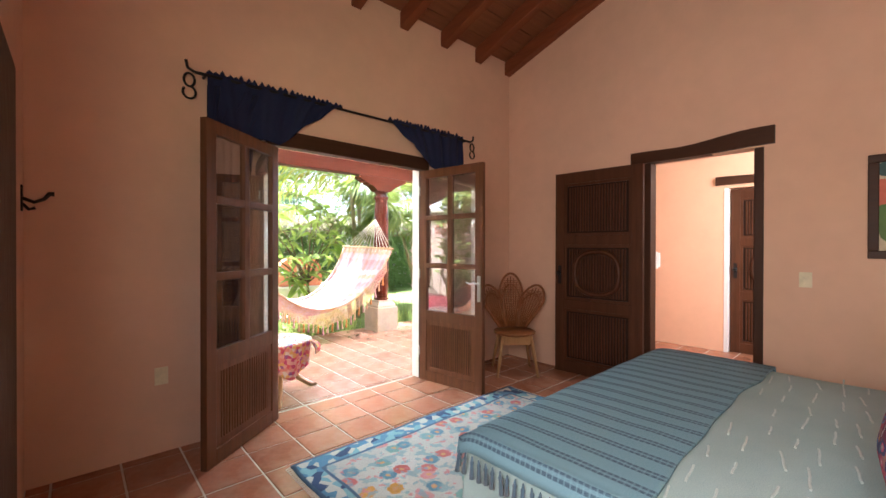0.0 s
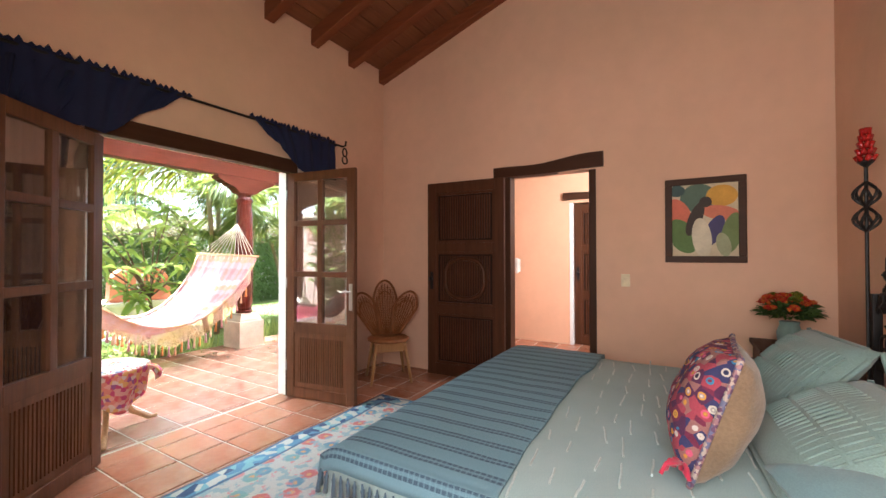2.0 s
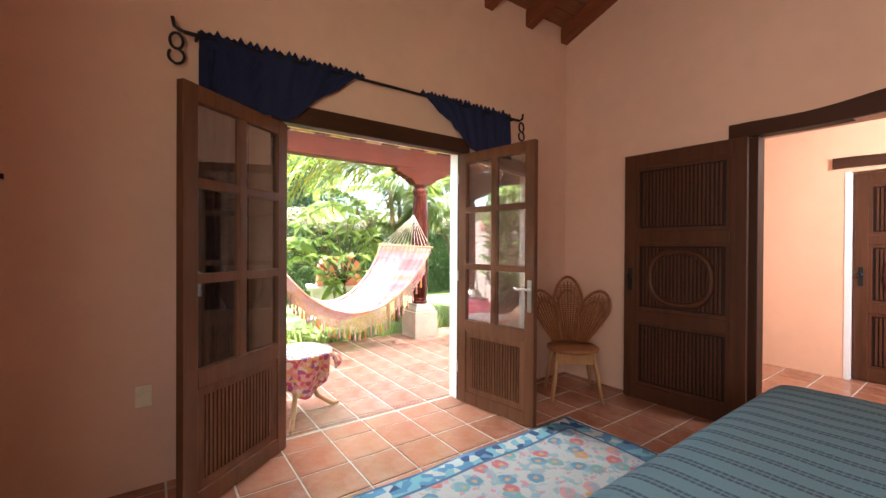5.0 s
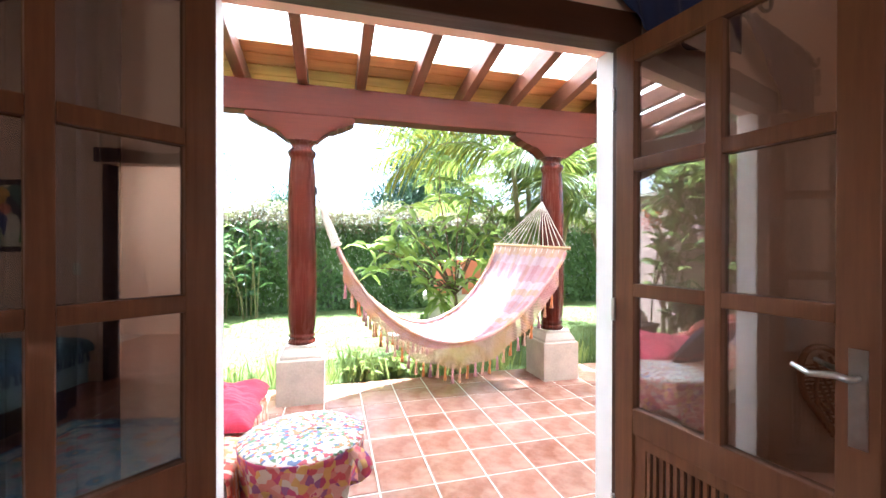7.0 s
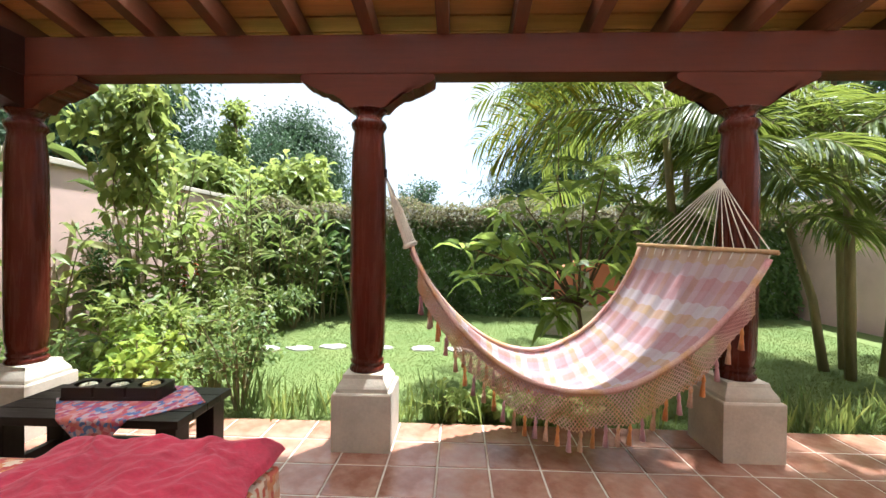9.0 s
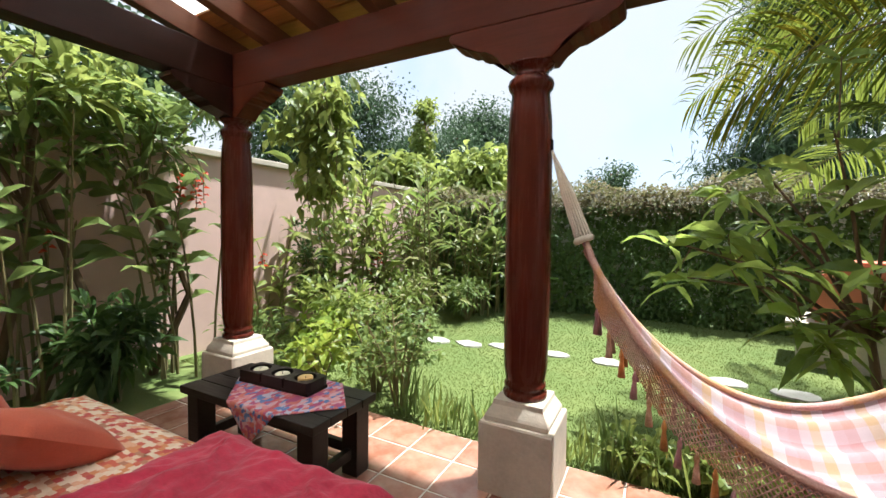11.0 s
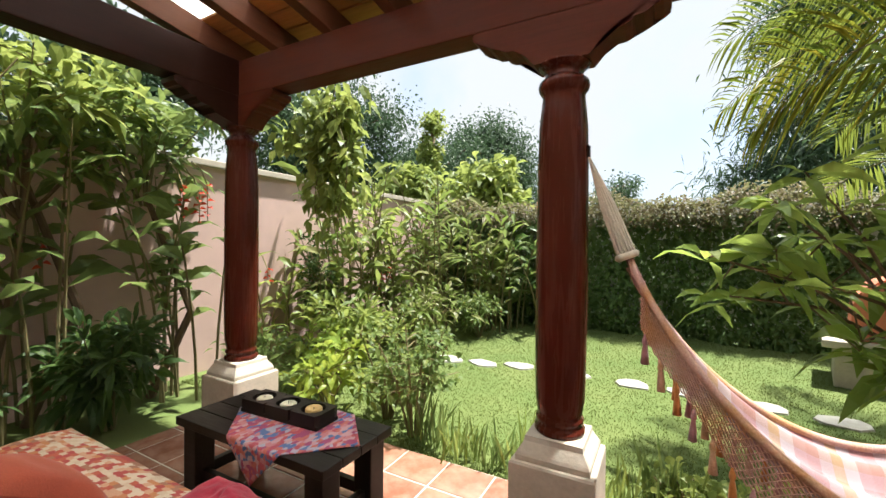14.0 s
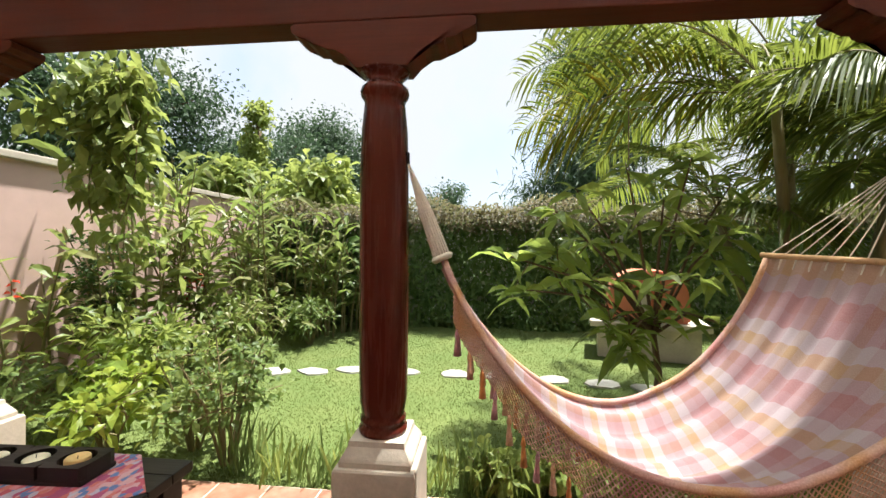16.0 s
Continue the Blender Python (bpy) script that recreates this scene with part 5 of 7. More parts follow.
def make_rug():
    x0, x1, y0, y1 = 1.56, 3.72, 2.0, 3.30
    r = thing("rug", "woven wool rug with flowers and a blue border on the tiles", "rug", ((x0 + x1) / 2, (y0 + y1) / 2, 0))
    W, H = x1 - x0, y1 - y0
    fn = lambda u, v: Vector(((u - 0.5) * W + 0.006 * math.sin(v * 13), (v - 0.5) * H + 0.006 * math.sin(u * 15), 0.012 + 0.002 * math.sin(u * 22 + v * 9)))
    ob = sheet("rug_body", fn, 60, 40, RUG, r, 0.012, lambda u, v: (u * W, v * H))
    lay = ob.data.uv_layers.new(name="rim")
    n = 61
    vals = []
    for p in ob.data.polygons:
        for vi in p.vertices:
            i, j = vi % n, vi // n
            vals += [min(i / 60 * W, (1 - i / 60) * W, j / 40 * H, (1 - j / 40) * H), 0.0]
    lay.data.foreach_set("uv", vals)
    bm = bmesh.new()
    for sx in (-1, 1):
        for k in range(110):
            y = (k / 109 - 0.5) * H
            tube(bm, [(sx * W / 2, y, 0.010), (sx * (W / 2 + 0.03), y + 0.004 * math.sin(k * 3.1), 0.004)], 0.0035, 4)
    tagged(part("fringe", bm, ROPE, r, "short cotton fringe"), kind="stuff")


make_rug()


def make_chair():
    c = thing("wicker_chair", "rattan chair with a flower-shaped back in the corner", "chair", (4.17, 3.58, 0), "", 138)
    # local: front is +y
    part("seat", lathe([(0.19, 0.425), (0.225, 0.435), (0.23, 0.455), (0.21, 0.468)], 28), RATTAN, c, "round woven seat", True)
    part("apron", boxes(((-0.17, 0.135, 0.33), (0.17, 0.155, 0.425)), bevel=0.008), CHAIRWOOD, c)
    for sx in (-1, 1):
        for sy in (-1, 1):
            bm = bmesh.new()
            tube(bm, [(sx * 0.15, sy * 0.13, 0.43), (sx * 0.185, sy * 0.175, 0.2), (sx * 0.215, sy * 0.205, 0.0)], [0.02, 0.019, 0.014], 8)
            part("leg", bm, CHAIRWOOD, c, "", True)
    petals = [(-0.66, 0.52, 0.50), (0.0, 0.62, 0.52), (0.66, 0.52, 0.50)]
    for tilt, hgt, wd in petals:
        base = Vector((0.14 * math.sin(tilt) * 1.2, -0.17 + 0.05 * abs(tilt), 0.46))
        ax = Vector((math.sin(tilt) * 0.62, -0.16 + 0.20 * abs(tilt), 1)).normalized()
        sd = Vector((math.cos(tilt * 0.9), 0.62 * tilt, -0.10 * tilt)).normalized()
        loop = []
        for q in np.linspace(0, 1, 27):
            a = math.pi * q
            loop.append(base + ax * (hgt * (0.42 + 0.58 * math.sin(a)) if 0.12 < q < 0.88 else hgt * 0.42 * min(q, 1 - q) / 0.12 * (0.42 + 0.58 * math.sin(math.pi * 0.12)) / 0.42) - sd * (0.15 * math.cos(a) if 0.12 < q < 0.88 else math.copysign(0.04 + 0.10 * min(q, 1 - q) / 0.12, math.cos(a))))
        part("petal_frame", tubes([(loop, 0.013)], 7), RATTAN, c, "arched rattan petal", True)
        inner = [base + (p - base) * 0.78 + ax * 0.01 for p in loop]
        part("petal_frame", tubes([(inner, 0.008)], 6), RATTAN, c, "", True)
        for k in range(-3, 4):
            f = k / 3.4
            tip = base + ax * hgt * (0.94 - 0.30 * f * f) + sd * 0.115 * f
            part("rib", tubes([([base + sd * 0.03 * f, base + ax * hgt * 0.5 + sd * 0.09 * f, tip], 0.006)], 5), RATTAN, c, "", True)
        bm = bmesh.new()
        for z in np.linspace(0.18, 0.86, 22):
            tube(bm, [base + ax * hgt * z + sd * (0.05 + 0.085 * math.sin(math.pi * min(1, z * 0.85))) * q for q in np.linspace(-1, 1, 7)], 0.004, 5)
        tagged(part("webbing", bm, RATTAN, c, "woven cane webbing"), kind="stuff")


make_chair()

# ---- terrace things ----
place[0] = GARDEN
def make_daybed():
    x0, x1, y0, y1, z = -0.55, 1.63, 4.36, 5.32, 0.44
    d = thing("daybed", "daybed with a red and orange patchwork quilt on the terrace", "daybed", ((x0 + x1) / 2, (y0 + y1) / 2, 0))
    inv = Matrix.Translation((-(x0 + x1) / 2, -(y0 + y1) / 2, 0))
    bm = bmesh.new()
    box(bm, (x0 + 0.03, y0 + 0.03, 0.16), (x1 - 0.03, y1 - 0.03, 0.26), 0.01, inv)
    part("frame", bm, DARKWOOD_X, d)
    for x in (x0 + 0.08, x1 - 0.08):
        for y in (y0 + 0.08, y1 - 0.08):
            bm = bmesh.new()
            box(bm, (x - 0.035, y - 0.035, 0), (x + 0.035, y + 0.035, 0.16), 0.004, inv)
            part("leg", bm, DARKWOOD, d)
    bm = bmesh.new()
    box(bm, (x0 + 0.02, y0 + 0.02, 0.261), (x1 - 0.02, y1 - 0.02, z - 0.015), 0.05, inv)
    part("mattress", bm, ROPE, d)

    def fn(u, v):
        x, dz = drape(u, x0, x1, 0.22)
        L = y1 - y0 - 0.02
        s = v * (L + 0.22)
        if s < L:
            y, zz = y0 + s, z + dz - 0.02 * math.exp(-(L - s) / 0.03)
        else:
            y, zz = y1 + 0.01, min(z - 0.02 - (s - L), z + dz)
        return inv @ Vector((x, y, zz + 0.012 * noise.noise(Vector((x * 4, y * 4, 2)))))
    sheet("quilt", fn, 80, 44, QUILT, d, 0.012, lambda u, v: (u * 2.7, v * 1.2), "patchwork quilt in red, orange and cream")
    # crimson throw heaped over one end
    t = thing("crimson_throw", "crumpled crimson knitted throw on the daybed's end", "blanket", (1.16, 5.05, z + 0.012))

    def heap(u, v):
        x, y = (u - 0.5) * 0.98, (v - 0.5) * 0.66
        e = min(u, 1 - u, v, 1 - v)
        k = min(1.0, e / 0.16) ** 0.55
        zz = 0.010 + k * (0.085 + 0.03 * noise.noise(Vector((x * 4, y * 4, 5))) + 0.012 * math.sin(x * 26 + y * 9 + 2 * noise.noise(Vector((x * 5, y * 5, 1)))) + 0.012 * noise.noise(Vector((x * 22, y * 22, 5))))
        wob = 0.05 * noise.noise(Vector((u * 4, v * 4, 9)))
        return Vector((x * 1.0 + wob, y + wob * 0.8, zz))
    sheet("knit", heap, 90, 60, RED, t)
    # cushions
    a = thing("rust_cushion", "rust orange cotton cushion leaning on the daybed", "cushion", (0.25, 4.87, z + 0.01), "rust cushions")
    cushion("cover", 0.47, 0.45, 0.22, RUST, a, pose(0, 0, 0.115, 0, 0, 14) @ pose(0, 0, 0, -34, 0, 5), n=26)
    b = thing("rust_cushion", "rust orange cotton cushion propped up on the daybed", "cushion", (-0.16, 4.72, z + 0.01), "rust cushions")
    cushion("cover", 0.46, 0.46, 0.17, RUST, b, pose(0, 0, 0.20, 0, 0, -58) @ pose(0, 0, 0, -58, 0, 6), n=26)
    c = thing("floral_cushion", "pale cushion printed with green and violet leaves", "cushion", (0.30, 4.55, z + 0.01))
    cushion("cover", 0.50, 0.50, 0.18, FLORAL, c, pose(0, 0, 0.19, 0, 0, -38) @ pose(0, 0, 0, -58, 0, 0))
    e = thing("striped_cushion", "navy cushion with red and white stripes", "cushion", (1.22, 4.52, z + 0.01))
    cushion("cover", 0.46, 0.46, 0.16, NAVYSTRIPE, e, pose(0, 0, 0.17, -50, 0, 8))
    g = thing("pink_cushion", "pink patterned cushion at the daybed's head", "cushion", (-0.40, 4.47, z + 0.01))
    cushion("cover", 0.44, 0.44, 0.16, EMBROIDERY, g, pose(0, 0, 0.20, -70, 0, 5))


make_daybed()


def make_stool():
    s = thing("round_stool", "round stool under a flowered cloth with a curved wooden foot", "stool", (1.91, 4.50, 0))
    R = 0.255
    def top_cloth(u, v):
        a = u * 2 * math.pi
        return Vector(((R + 0.012) * v * math.cos(a), (R + 0.012) * v * math.sin(a), 0.535 - 0.022 * v ** 6 + 0.006 * noise.noise(Vector((v * 3, a, 0)))))

    def skirt(u, v):
        a = u * 2 * math.pi
        r = R + 0.014 - 0.035 * v + 0.024 * math.sin(a * 8 + 0.8 + v) * v
        return Vector((r * math.cos(a), r * math.sin(a), 0.514 - v * (0.25 + 0.06 * math.sin(a * 3))))

    def corner(u, v):
        # the gathered corner of the cloth that sticks out and hangs
        a = u * 2 * math.pi
        bend = v * 1.9
        c = Vector((0.085 * math.sin(bend), 0, -0.075 * (1 - math.cos(bend)) * 1.15))
        rr = 0.020 + 0.026 * v - 0.016 * max(0.0, v - 0.8) / 0.2
        q = Vector((rr * 0.6 * math.cos(a), rr * math.sin(a), rr * 0.5 * math.cos(a))) * (1 + 0.12 * math.sin(a * 5))
        w = Matrix.Rotation(radians(-38), 3, "Z") @ (Vector((R - 0.01, 0, 0.505)) + c + q)
        return w
    sheet("top_cloth", top_cloth, 60, 14, STOOLCLOTH, s, 0.004, None, "white cloth with blue and red flowers")
    sheet("skirt", skirt, 72, 12, STOOLSKIRT, s, 0.004, None, "red patterned cloth hanging in folds")
    sheet("cloth_corner", corner, 20, 12, STOOLSKIRT, s, 0.0, None, "gathered hanging corner")
    part("top", lathe([(R - 0.02, 0.49), (R - 0.005, 0.50), (R - 0.01, 0.52)], 32), PALEWOOD, s)
    for i in range(3):
        a = 0.12 + i * 2.094
        ca, sa = math.cos(a), math.sin(a)
        part("leg", tubes([([(0.05 * ca, 0.05 * sa, 0.49), (0.08 * ca, 0.08 * sa, 0.30), (0.17 * ca, 0.17 * sa, 0.12), (0.30 * ca, 0.30 * sa, 0.022), (0.36 * ca, 0.36 * sa, 0.02)], [0.022, 0.022, 0.02, 0.018, 0.015])], 8), PALEWOOD, s, "curved wooden foot", True)


make_stool()


def make_table():
    x0, x1, y0, y1, h = -0.14, 0.97, 5.64, 6.14, 0.45
    t = thing("coffee_table", "low black stained wooden coffee table", "table", ((x0 + x1) / 2, (y0 + y1) / 2, 0))
    cx, cy = (x0 + x1) / 2, (y0 + y1) / 2
    hw, hd = (x1 - x0) / 2, (y1 - y0) / 2
    for i in range(4):
        a = -hd + i * hd / 2
        part("top_board", boxes(((-hw, a + 0.002, h - 0.045), (hw, a + hd / 2 - 0.002, h)), bevel=0.005), BLACKWOOD, t)
    for sx in (-1, 1):
        for sy in (-1, 1):
            x, y = sx * (hw - 0.085), sy * (hd - 0.085)
            part("leg", boxes(((x - 0.055, y - 0.055, 0), (x + 0.055, y + 0.055, h - 0.046)), bevel=0.006), BLACKWOOD, t)
        part("stretcher", boxes(((sx * (hw - 0.085) - 0.02, -hd + 0.14, 0.10), (sx * (hw - 0.085) + 0.02, hd - 0.14, 0.16)), bevel=0.004), BLACKWOOD, t)
    for sy in (-1, 1):
        part("stretcher", boxes(((-hw + 0.14, sy * (hd - 0.085) - 0.018, 0.10), (hw - 0.14, sy * (hd - 0.085) + 0.018, 0.16)), bevel=0.004), BLACKWOOD, t)
    r = thing("table_runner", "embroidered red and blue cloth laid cornerwise on the table", "cloth", (cx + 0.10, cy, h))
    def fn(u, v):
        # a square laid cornerwise; the corner towards the house hangs over the edge
        a, b = (u - 0.5) * 0.62, (v - 0.5) * 0.62
        x, y = (a + b) * 0.72 , (b - a) * 0.72
        z = 0.004
        edge = -hd - 0.004
        if y < edge:
            over = edge - y
            y, z = edge - 0.004 - 0.02 * over, 0.002 - over
        top = hd + 0.004
        if y > top:
            over = y - top
            y, z = top + 0.004, 0.002 - over
        return Vector((x, y, z + 0.0015 * math.sin(x * 40)))
    sheet("weave", fn, 46, 46, RUNNER, r, 0.003)
    tr = thing("candle_tray", "black wooden tray with three round candles", "tray", (0.40, 5.95, h + 0.007), "", 3)
    bm = bmesh.new()
    L, W, H = 0.28, 0.085, 0.075
    # solid block with three round wells cut by ring geometry
    box(bm, (-L, -W, 0), (L, W, 0.02), 0.004)
    part("tray_floor", bm, BLACKWOOD, tr)
    bm = bmesh.new()
    n = 24
    for k in (-1, 0, 1):
        cxk = k * 0.185
        ring_in = [(cxk + 0.066 * math.cos(2 * math.pi * i / n), 0.066 * math.sin(2 * math.pi * i / n)) for i in range(n)]
        xa, xb = (cxk - 0.0925, cxk + 0.0925) if k == 0 else ((-L, cxk + 0.0925) if k < 0 else (cxk - 0.0925, L))
        ring_out = []
        for i in range(n):
            c_, s_ = math.cos(2 * math.pi * i / n), math.sin(2 * math.pi * i / n)
            kx = (xb - cxk) / c_ if c_ > 1e-6 else ((xa - cxk) / c_ if c_ < -1e-6 else 1e9)
            ky = W / abs(s_) if abs(s_) > 1e-6 else 1e9
            q = min(kx, ky)
            ring_out.append((cxk + q * c_, q * s_))
        vi = [bm.verts.new((a, b, H)) for a, b in ring_in]
        vl = [bm.verts.new((a, b, 0.02)) for a, b in ring_in]
        vo = [bm.verts.new((a, b, H)) for a, b in ring_out]
        vb = [bm.verts.new((a, b, 0.02)) for a, b in ring_out]
        for i in range(n):
            j = (i + 1) % n
            bm.faces.new((vi[i], vi[j], vo[j], vo[i]))
            bm.faces.new((vl[i], vl[j], vi[j], vi[i]))
            bm.faces.new((vo[i], vo[j], vb[j], vb[i]))
    part("tray_body", bm, BLACKWOOD, tr, "black block with three round wells")
    for k, mt in ((-1, WAX), (0, WAX), (1, WAX2)):
        cd = thing("candle", "round stub candle in the tray's well", "candle", (0.40 + k * 0.185, 5.95 + k * 0.0097, h + 0.027), "tray candles")
        part("wax", lathe([(0.042, 0), (0.045, 0.01), (0.045, 0.045 if k < 1 else 0.055), (0.040, 0.05 if k < 1 else 0.06), (0.012, 0.046)], 20), mt, cd, "", True)
        part("wick", tubes([([(0, 0, 0.045), (0.001, 0, 0.062)], 0.0015)], 5), IRON, cd)


make_table()


def make_hammock():
    hm = thing("hammock", "striped plaid cotton hammock with a crocheted fringe, hung between columns", "hammock", (3.0, CY, 0))
    O = Vector((3.0, CY, 0))
    hook_l, knot = Vector((1.90, CY - 0.02, 1.84)) - O, Vector((2.075, CY - 0.03, 1.37)) - O
    bar_a, bar_b = Vector((4.235, 6.05, 1.35)) - O, Vector((3.83, 6.82, 1.39)) - O
    hook_r = Vector((4.18, CY - 0.01, 1.84)) - O
    bar_c = (bar_a + bar_b) / 2

    def fn(u, v):
        # u along the hammock from the knot to the bar, v from the near edge to the far edge
        w = 0.05 + 0.95 * min(1.0, u / 0.62) ** 0.8
        half = (bar_b - bar_a) / 2
        side = Vector((half.x * u ** 2.2, half.y, half.z * u))
        axis = knot.lerp(bar_c, u)
        t = 2 * v - 1
        depth = 0.87 * (4 * u * (1 - u)) ** 0.86
        cup = 0.11 * (1 - t * t) * math.sin(math.pi * min(1, u * 1.02)) ** 1.2
        p = axis + side * t * w
        p.z -= depth + cup
        p.z += (0.0 if t < 0 else 0.07) * abs(t) * math.sin(math.pi * u)
        fold = 0.020 * math.sin(t * 17 + 3 * u) * max(0.0, 1 - u * 0.8) ** 0.7 + 0.010 * math.sin(t * 34) * u ** 3
        p.z += fold
        p.y += 0.02 * math.sin(u * 9 + t * 4) * (1 - u)
        return p
    sheet("cloth", fn, 110, 56, PLAIDCLOTH, hm, 0.004, lambda u, v: (v * 1.0, u * 2.6), "plaid cotton in pink, ochre and white")
    for name_v, v in (("hem", 0.0), ("hem", 1.0)):
        part(name_v, tubes([([fn(u, v) for u in np.linspace(0.005, 0.995, 60)], 0.018)], 8), FRINGE, hm, "rolled cotton hem", True)
    part("spreader_bar", tubes([([bar_a + (bar_a - bar_b) * 0.04, bar_b + (bar_b - bar_a) * 0.04], 0.016)], 10), PALEWOOD, hm, "round wooden bar", True)
    for k in range(14):
        f = k / 13
        q = bar_a.lerp(bar_b, f)
        part("cord", tubes([([q, q.lerp(hook_r, 0.5) + Vector((0, 0, -0.01)), hook_r], 0.0035)], 5), ROPE, hm)
    for k in range(14):
        f = k / 13
        e = fn(0.988, f)
        q = bar_a.lerp(bar_b, f)
        part("loop", tubes([([e, q], 0.005)], 5), ROPE, hm)
    for k in range(16):
        a = k * 2 * math.pi / 16
        off = Vector((0.036 * math.sin(a), 0.036 * math.cos(a), 0.014 * math.sin(a)))
        part("cord", tubes([([hook_l, hook_l.lerp(knot, 0.5) + off * 0.75, knot + off], 0.0058)], 5), ROPE, hm)
    part("knot_wrap", tubes([([knot + Vector((-0.008, 0, 0.018)), knot + Vector((-0.004, 0, 0.008)), knot, knot + Vector((0.005, 0, -0.012))], [0.044, 0.054, 0.056, 0.044])], 16), ROPE, hm, "wound rope collar", True)
    for h in (hook_l, hook_r):
        part("hook", tubes([([h, h + Vector((0, 0, 0.05)), h + Vector((-0.03 if h is hook_l else 0.03, 0, 0.07))], 0.008)], 6), IRON, hm)
    # crocheted fringe under both edges
    yarns = (FRINGE, ORANGEYARN, MAUVEYARN)
    firsts = {}
    for v in (0.0, 1.0):
        n, rows = 92, 7
        us = np.linspace(0.03, 0.96, n)
        tops = [fn(float(u), v) + Vector((0, -0.01 if v == 0 else 0.01, -0.012)) for u in us]
        lens = [0.15 + 0.06 * math.sin(math.pi * u) + 0.018 * math.sin(u * 40) for u in us]
        bm = bmesh.new()
        for i in range(n - 1):
            for r in range(rows):
                a = tops[i + (r % 2)] + Vector((0, 0, -lens[i] * r / rows))
                b2 = tops[i + 1 - (r % 2)] + Vector((0, 0, -lens[i] * (r + 1) / rows))
                tube(bm, [a, b2], 0.0032, 4)
                c2 = tops[i + 1 - (r % 2)] + Vector((0, 0, -lens[i] * r / rows))
                d2 = tops[i + (r % 2)] + Vector((0, 0, -lens[i] * (r + 1) / rows))
                tube(bm, [c2, d2], 0.0032, 4)
        part("fringe_net", bm, FRINGE, hm, "crocheted cotton net")
        for i in range(1, n - 1, 3):
            p = tops[i] + Vector((0, 0, -lens[i]))
            k = (i * 7 // 3) % 3
            if k not in firsts:
                tas = bmesh.new()
                tube(tas, [(0, 0, 0.01), (0, 0, -0.015), (0, 0, -0.028), (0, 0, -0.036), (0, 0, -0.075), (0, 0, -0.12)], [0.004, 0.011, 0.012, 0.008, 0.013, 0.017], 8)
                ob = firsts[k] = part("tassel", tas, yarns[k], hm, "cotton tassel", True)
            else:
                ob = new("tassel", firsts[k].data)
                ob.parent = hm
            ob.matrix_local = pose(p.x, p.y, p.z, 4 * math.sin(i), 5 * math.cos(i * 1.7), i * 20)


make_hammock()

# ---- garden ----
RG = np.random.default_rng(21)


def ivy_hedge():
    h = thing("hedge", "tall ivy hedge, deep green below and bronze along its top", "hedge", (3.0, 12.15, -0.05))
    tagged(h, kind="structure")
    n = 30000
    x = RG.uniform(-5.2, 6.2, n)
    z = RG.uniform(0.0, 1.95, n) 
    bulge = 0.16 * np.sin(x * 1.7) + 0.10 * np.sin(x * 4.1 + z * 3) + 0.06 * np.sin(x * 9 + z * 7)
    y = -0.02 - 0.22 - bulge * 0.6 + RG.normal(0, 0.05, n)
    P = np.stack([x, y, z], 1)
    D = np.stack([RG.normal(0, 0.5, n), -1 + RG.normal(0, 0.3, n), RG.normal(-0.35, 0.45, n)], 1)
    leaves("ivy", P, D, RG.uniform(0.06, 0.12, n), RG.uniform(0.05, 0.09, n), LEAF_HEDGE, h, RG, 0.3)
    n = 15000
    x = RG.uniform(-5.2, 6.2, n)
    z = 1.72 + RG.beta(2, 1.6, n) * (0.62 + 0.10 * np.sin(x * 2.3) + 0.05 * np.sin(x * 7.1))
    y = -0.25 + RG.normal(0, 0.22, n) - 0.08 * np.sin(x * 5)
    P = np.stack([x, y, z], 1)
    D = np.stack([RG.normal(0, 0.6, n), -0.7 + RG.normal(0, 0.6, n), RG.normal(0.1, 0.5, n)], 1)
    leaves("top_growth", P, D, RG.uniform(0.05, 0.10, n), RG.uniform(0.035, 0.06, n), LEAF_BRONZE, h, RG, 0.3, label="bronze tinged shoots")


ivy_hedge()


def cane_plant(name, x, y, height, stems, leaf_l, leaf_w, mat, label, seed, spread=0.35, per=9, lean=0.25, start=0.35, cat="plant", base_z=-0.05):
    """A clump of canes with long blades: heliconia, ginger and the like."""
    rng = np.random.default_rng(seed)
    t = thing(name, label, cat, (x, y, base_z))
    items, P, D, L = [], [], [], []
    for s in range(stems):
        a, r = rng.uniform(0, 6.28), spread * math.sqrt(rng.uniform(0, 1))
        bx, by = r * math.cos(a), r * math.sin(a)
        h = height * rng.uniform(0.6, 1.05)
        lx, ly = rng.normal(0, lean) * h * 0.5 + bx * 0.4, rng.normal(0, lean) * h * 0.5 + by * 0.4
        pts = [(bx + lx * u ** 1.8, by + ly * u ** 1.8, h * u) for u in (0, 0.25, 0.5, 0.75, 1)]
        items.append((pts, [0.014, 0.013, 0.012, 0.009, 0.005]))
        for k in range(per):
            u = start + (1 - start) * (k + rng.uniform(0, 0.8)) / per
            p = np.array([bx + lx * u ** 1.8, by + ly * u ** 1.8, h * u])
            ang = k * 2.4 + rng.uniform(0, 1.0) + s
            el = 0.35 + 0.9 * u * rng.uniform(0.5, 1.1)
            P.append(p)
            D.append([math.cos(ang), math.sin(ang), el])
            L.append(leaf_l * rng.uniform(0.6, 1.15))
    for it in items:
        part("cane", tubes([it], 5), CANE, t)
    P, D, L = np.array(P), np.array(D), np.array(L)
    leaves("foliage", P, D, L, L * leaf_w / leaf_l * rng.uniform(0.8, 1.2, len(L)), mat, t, rng, 0.45, 0.22)
    return t


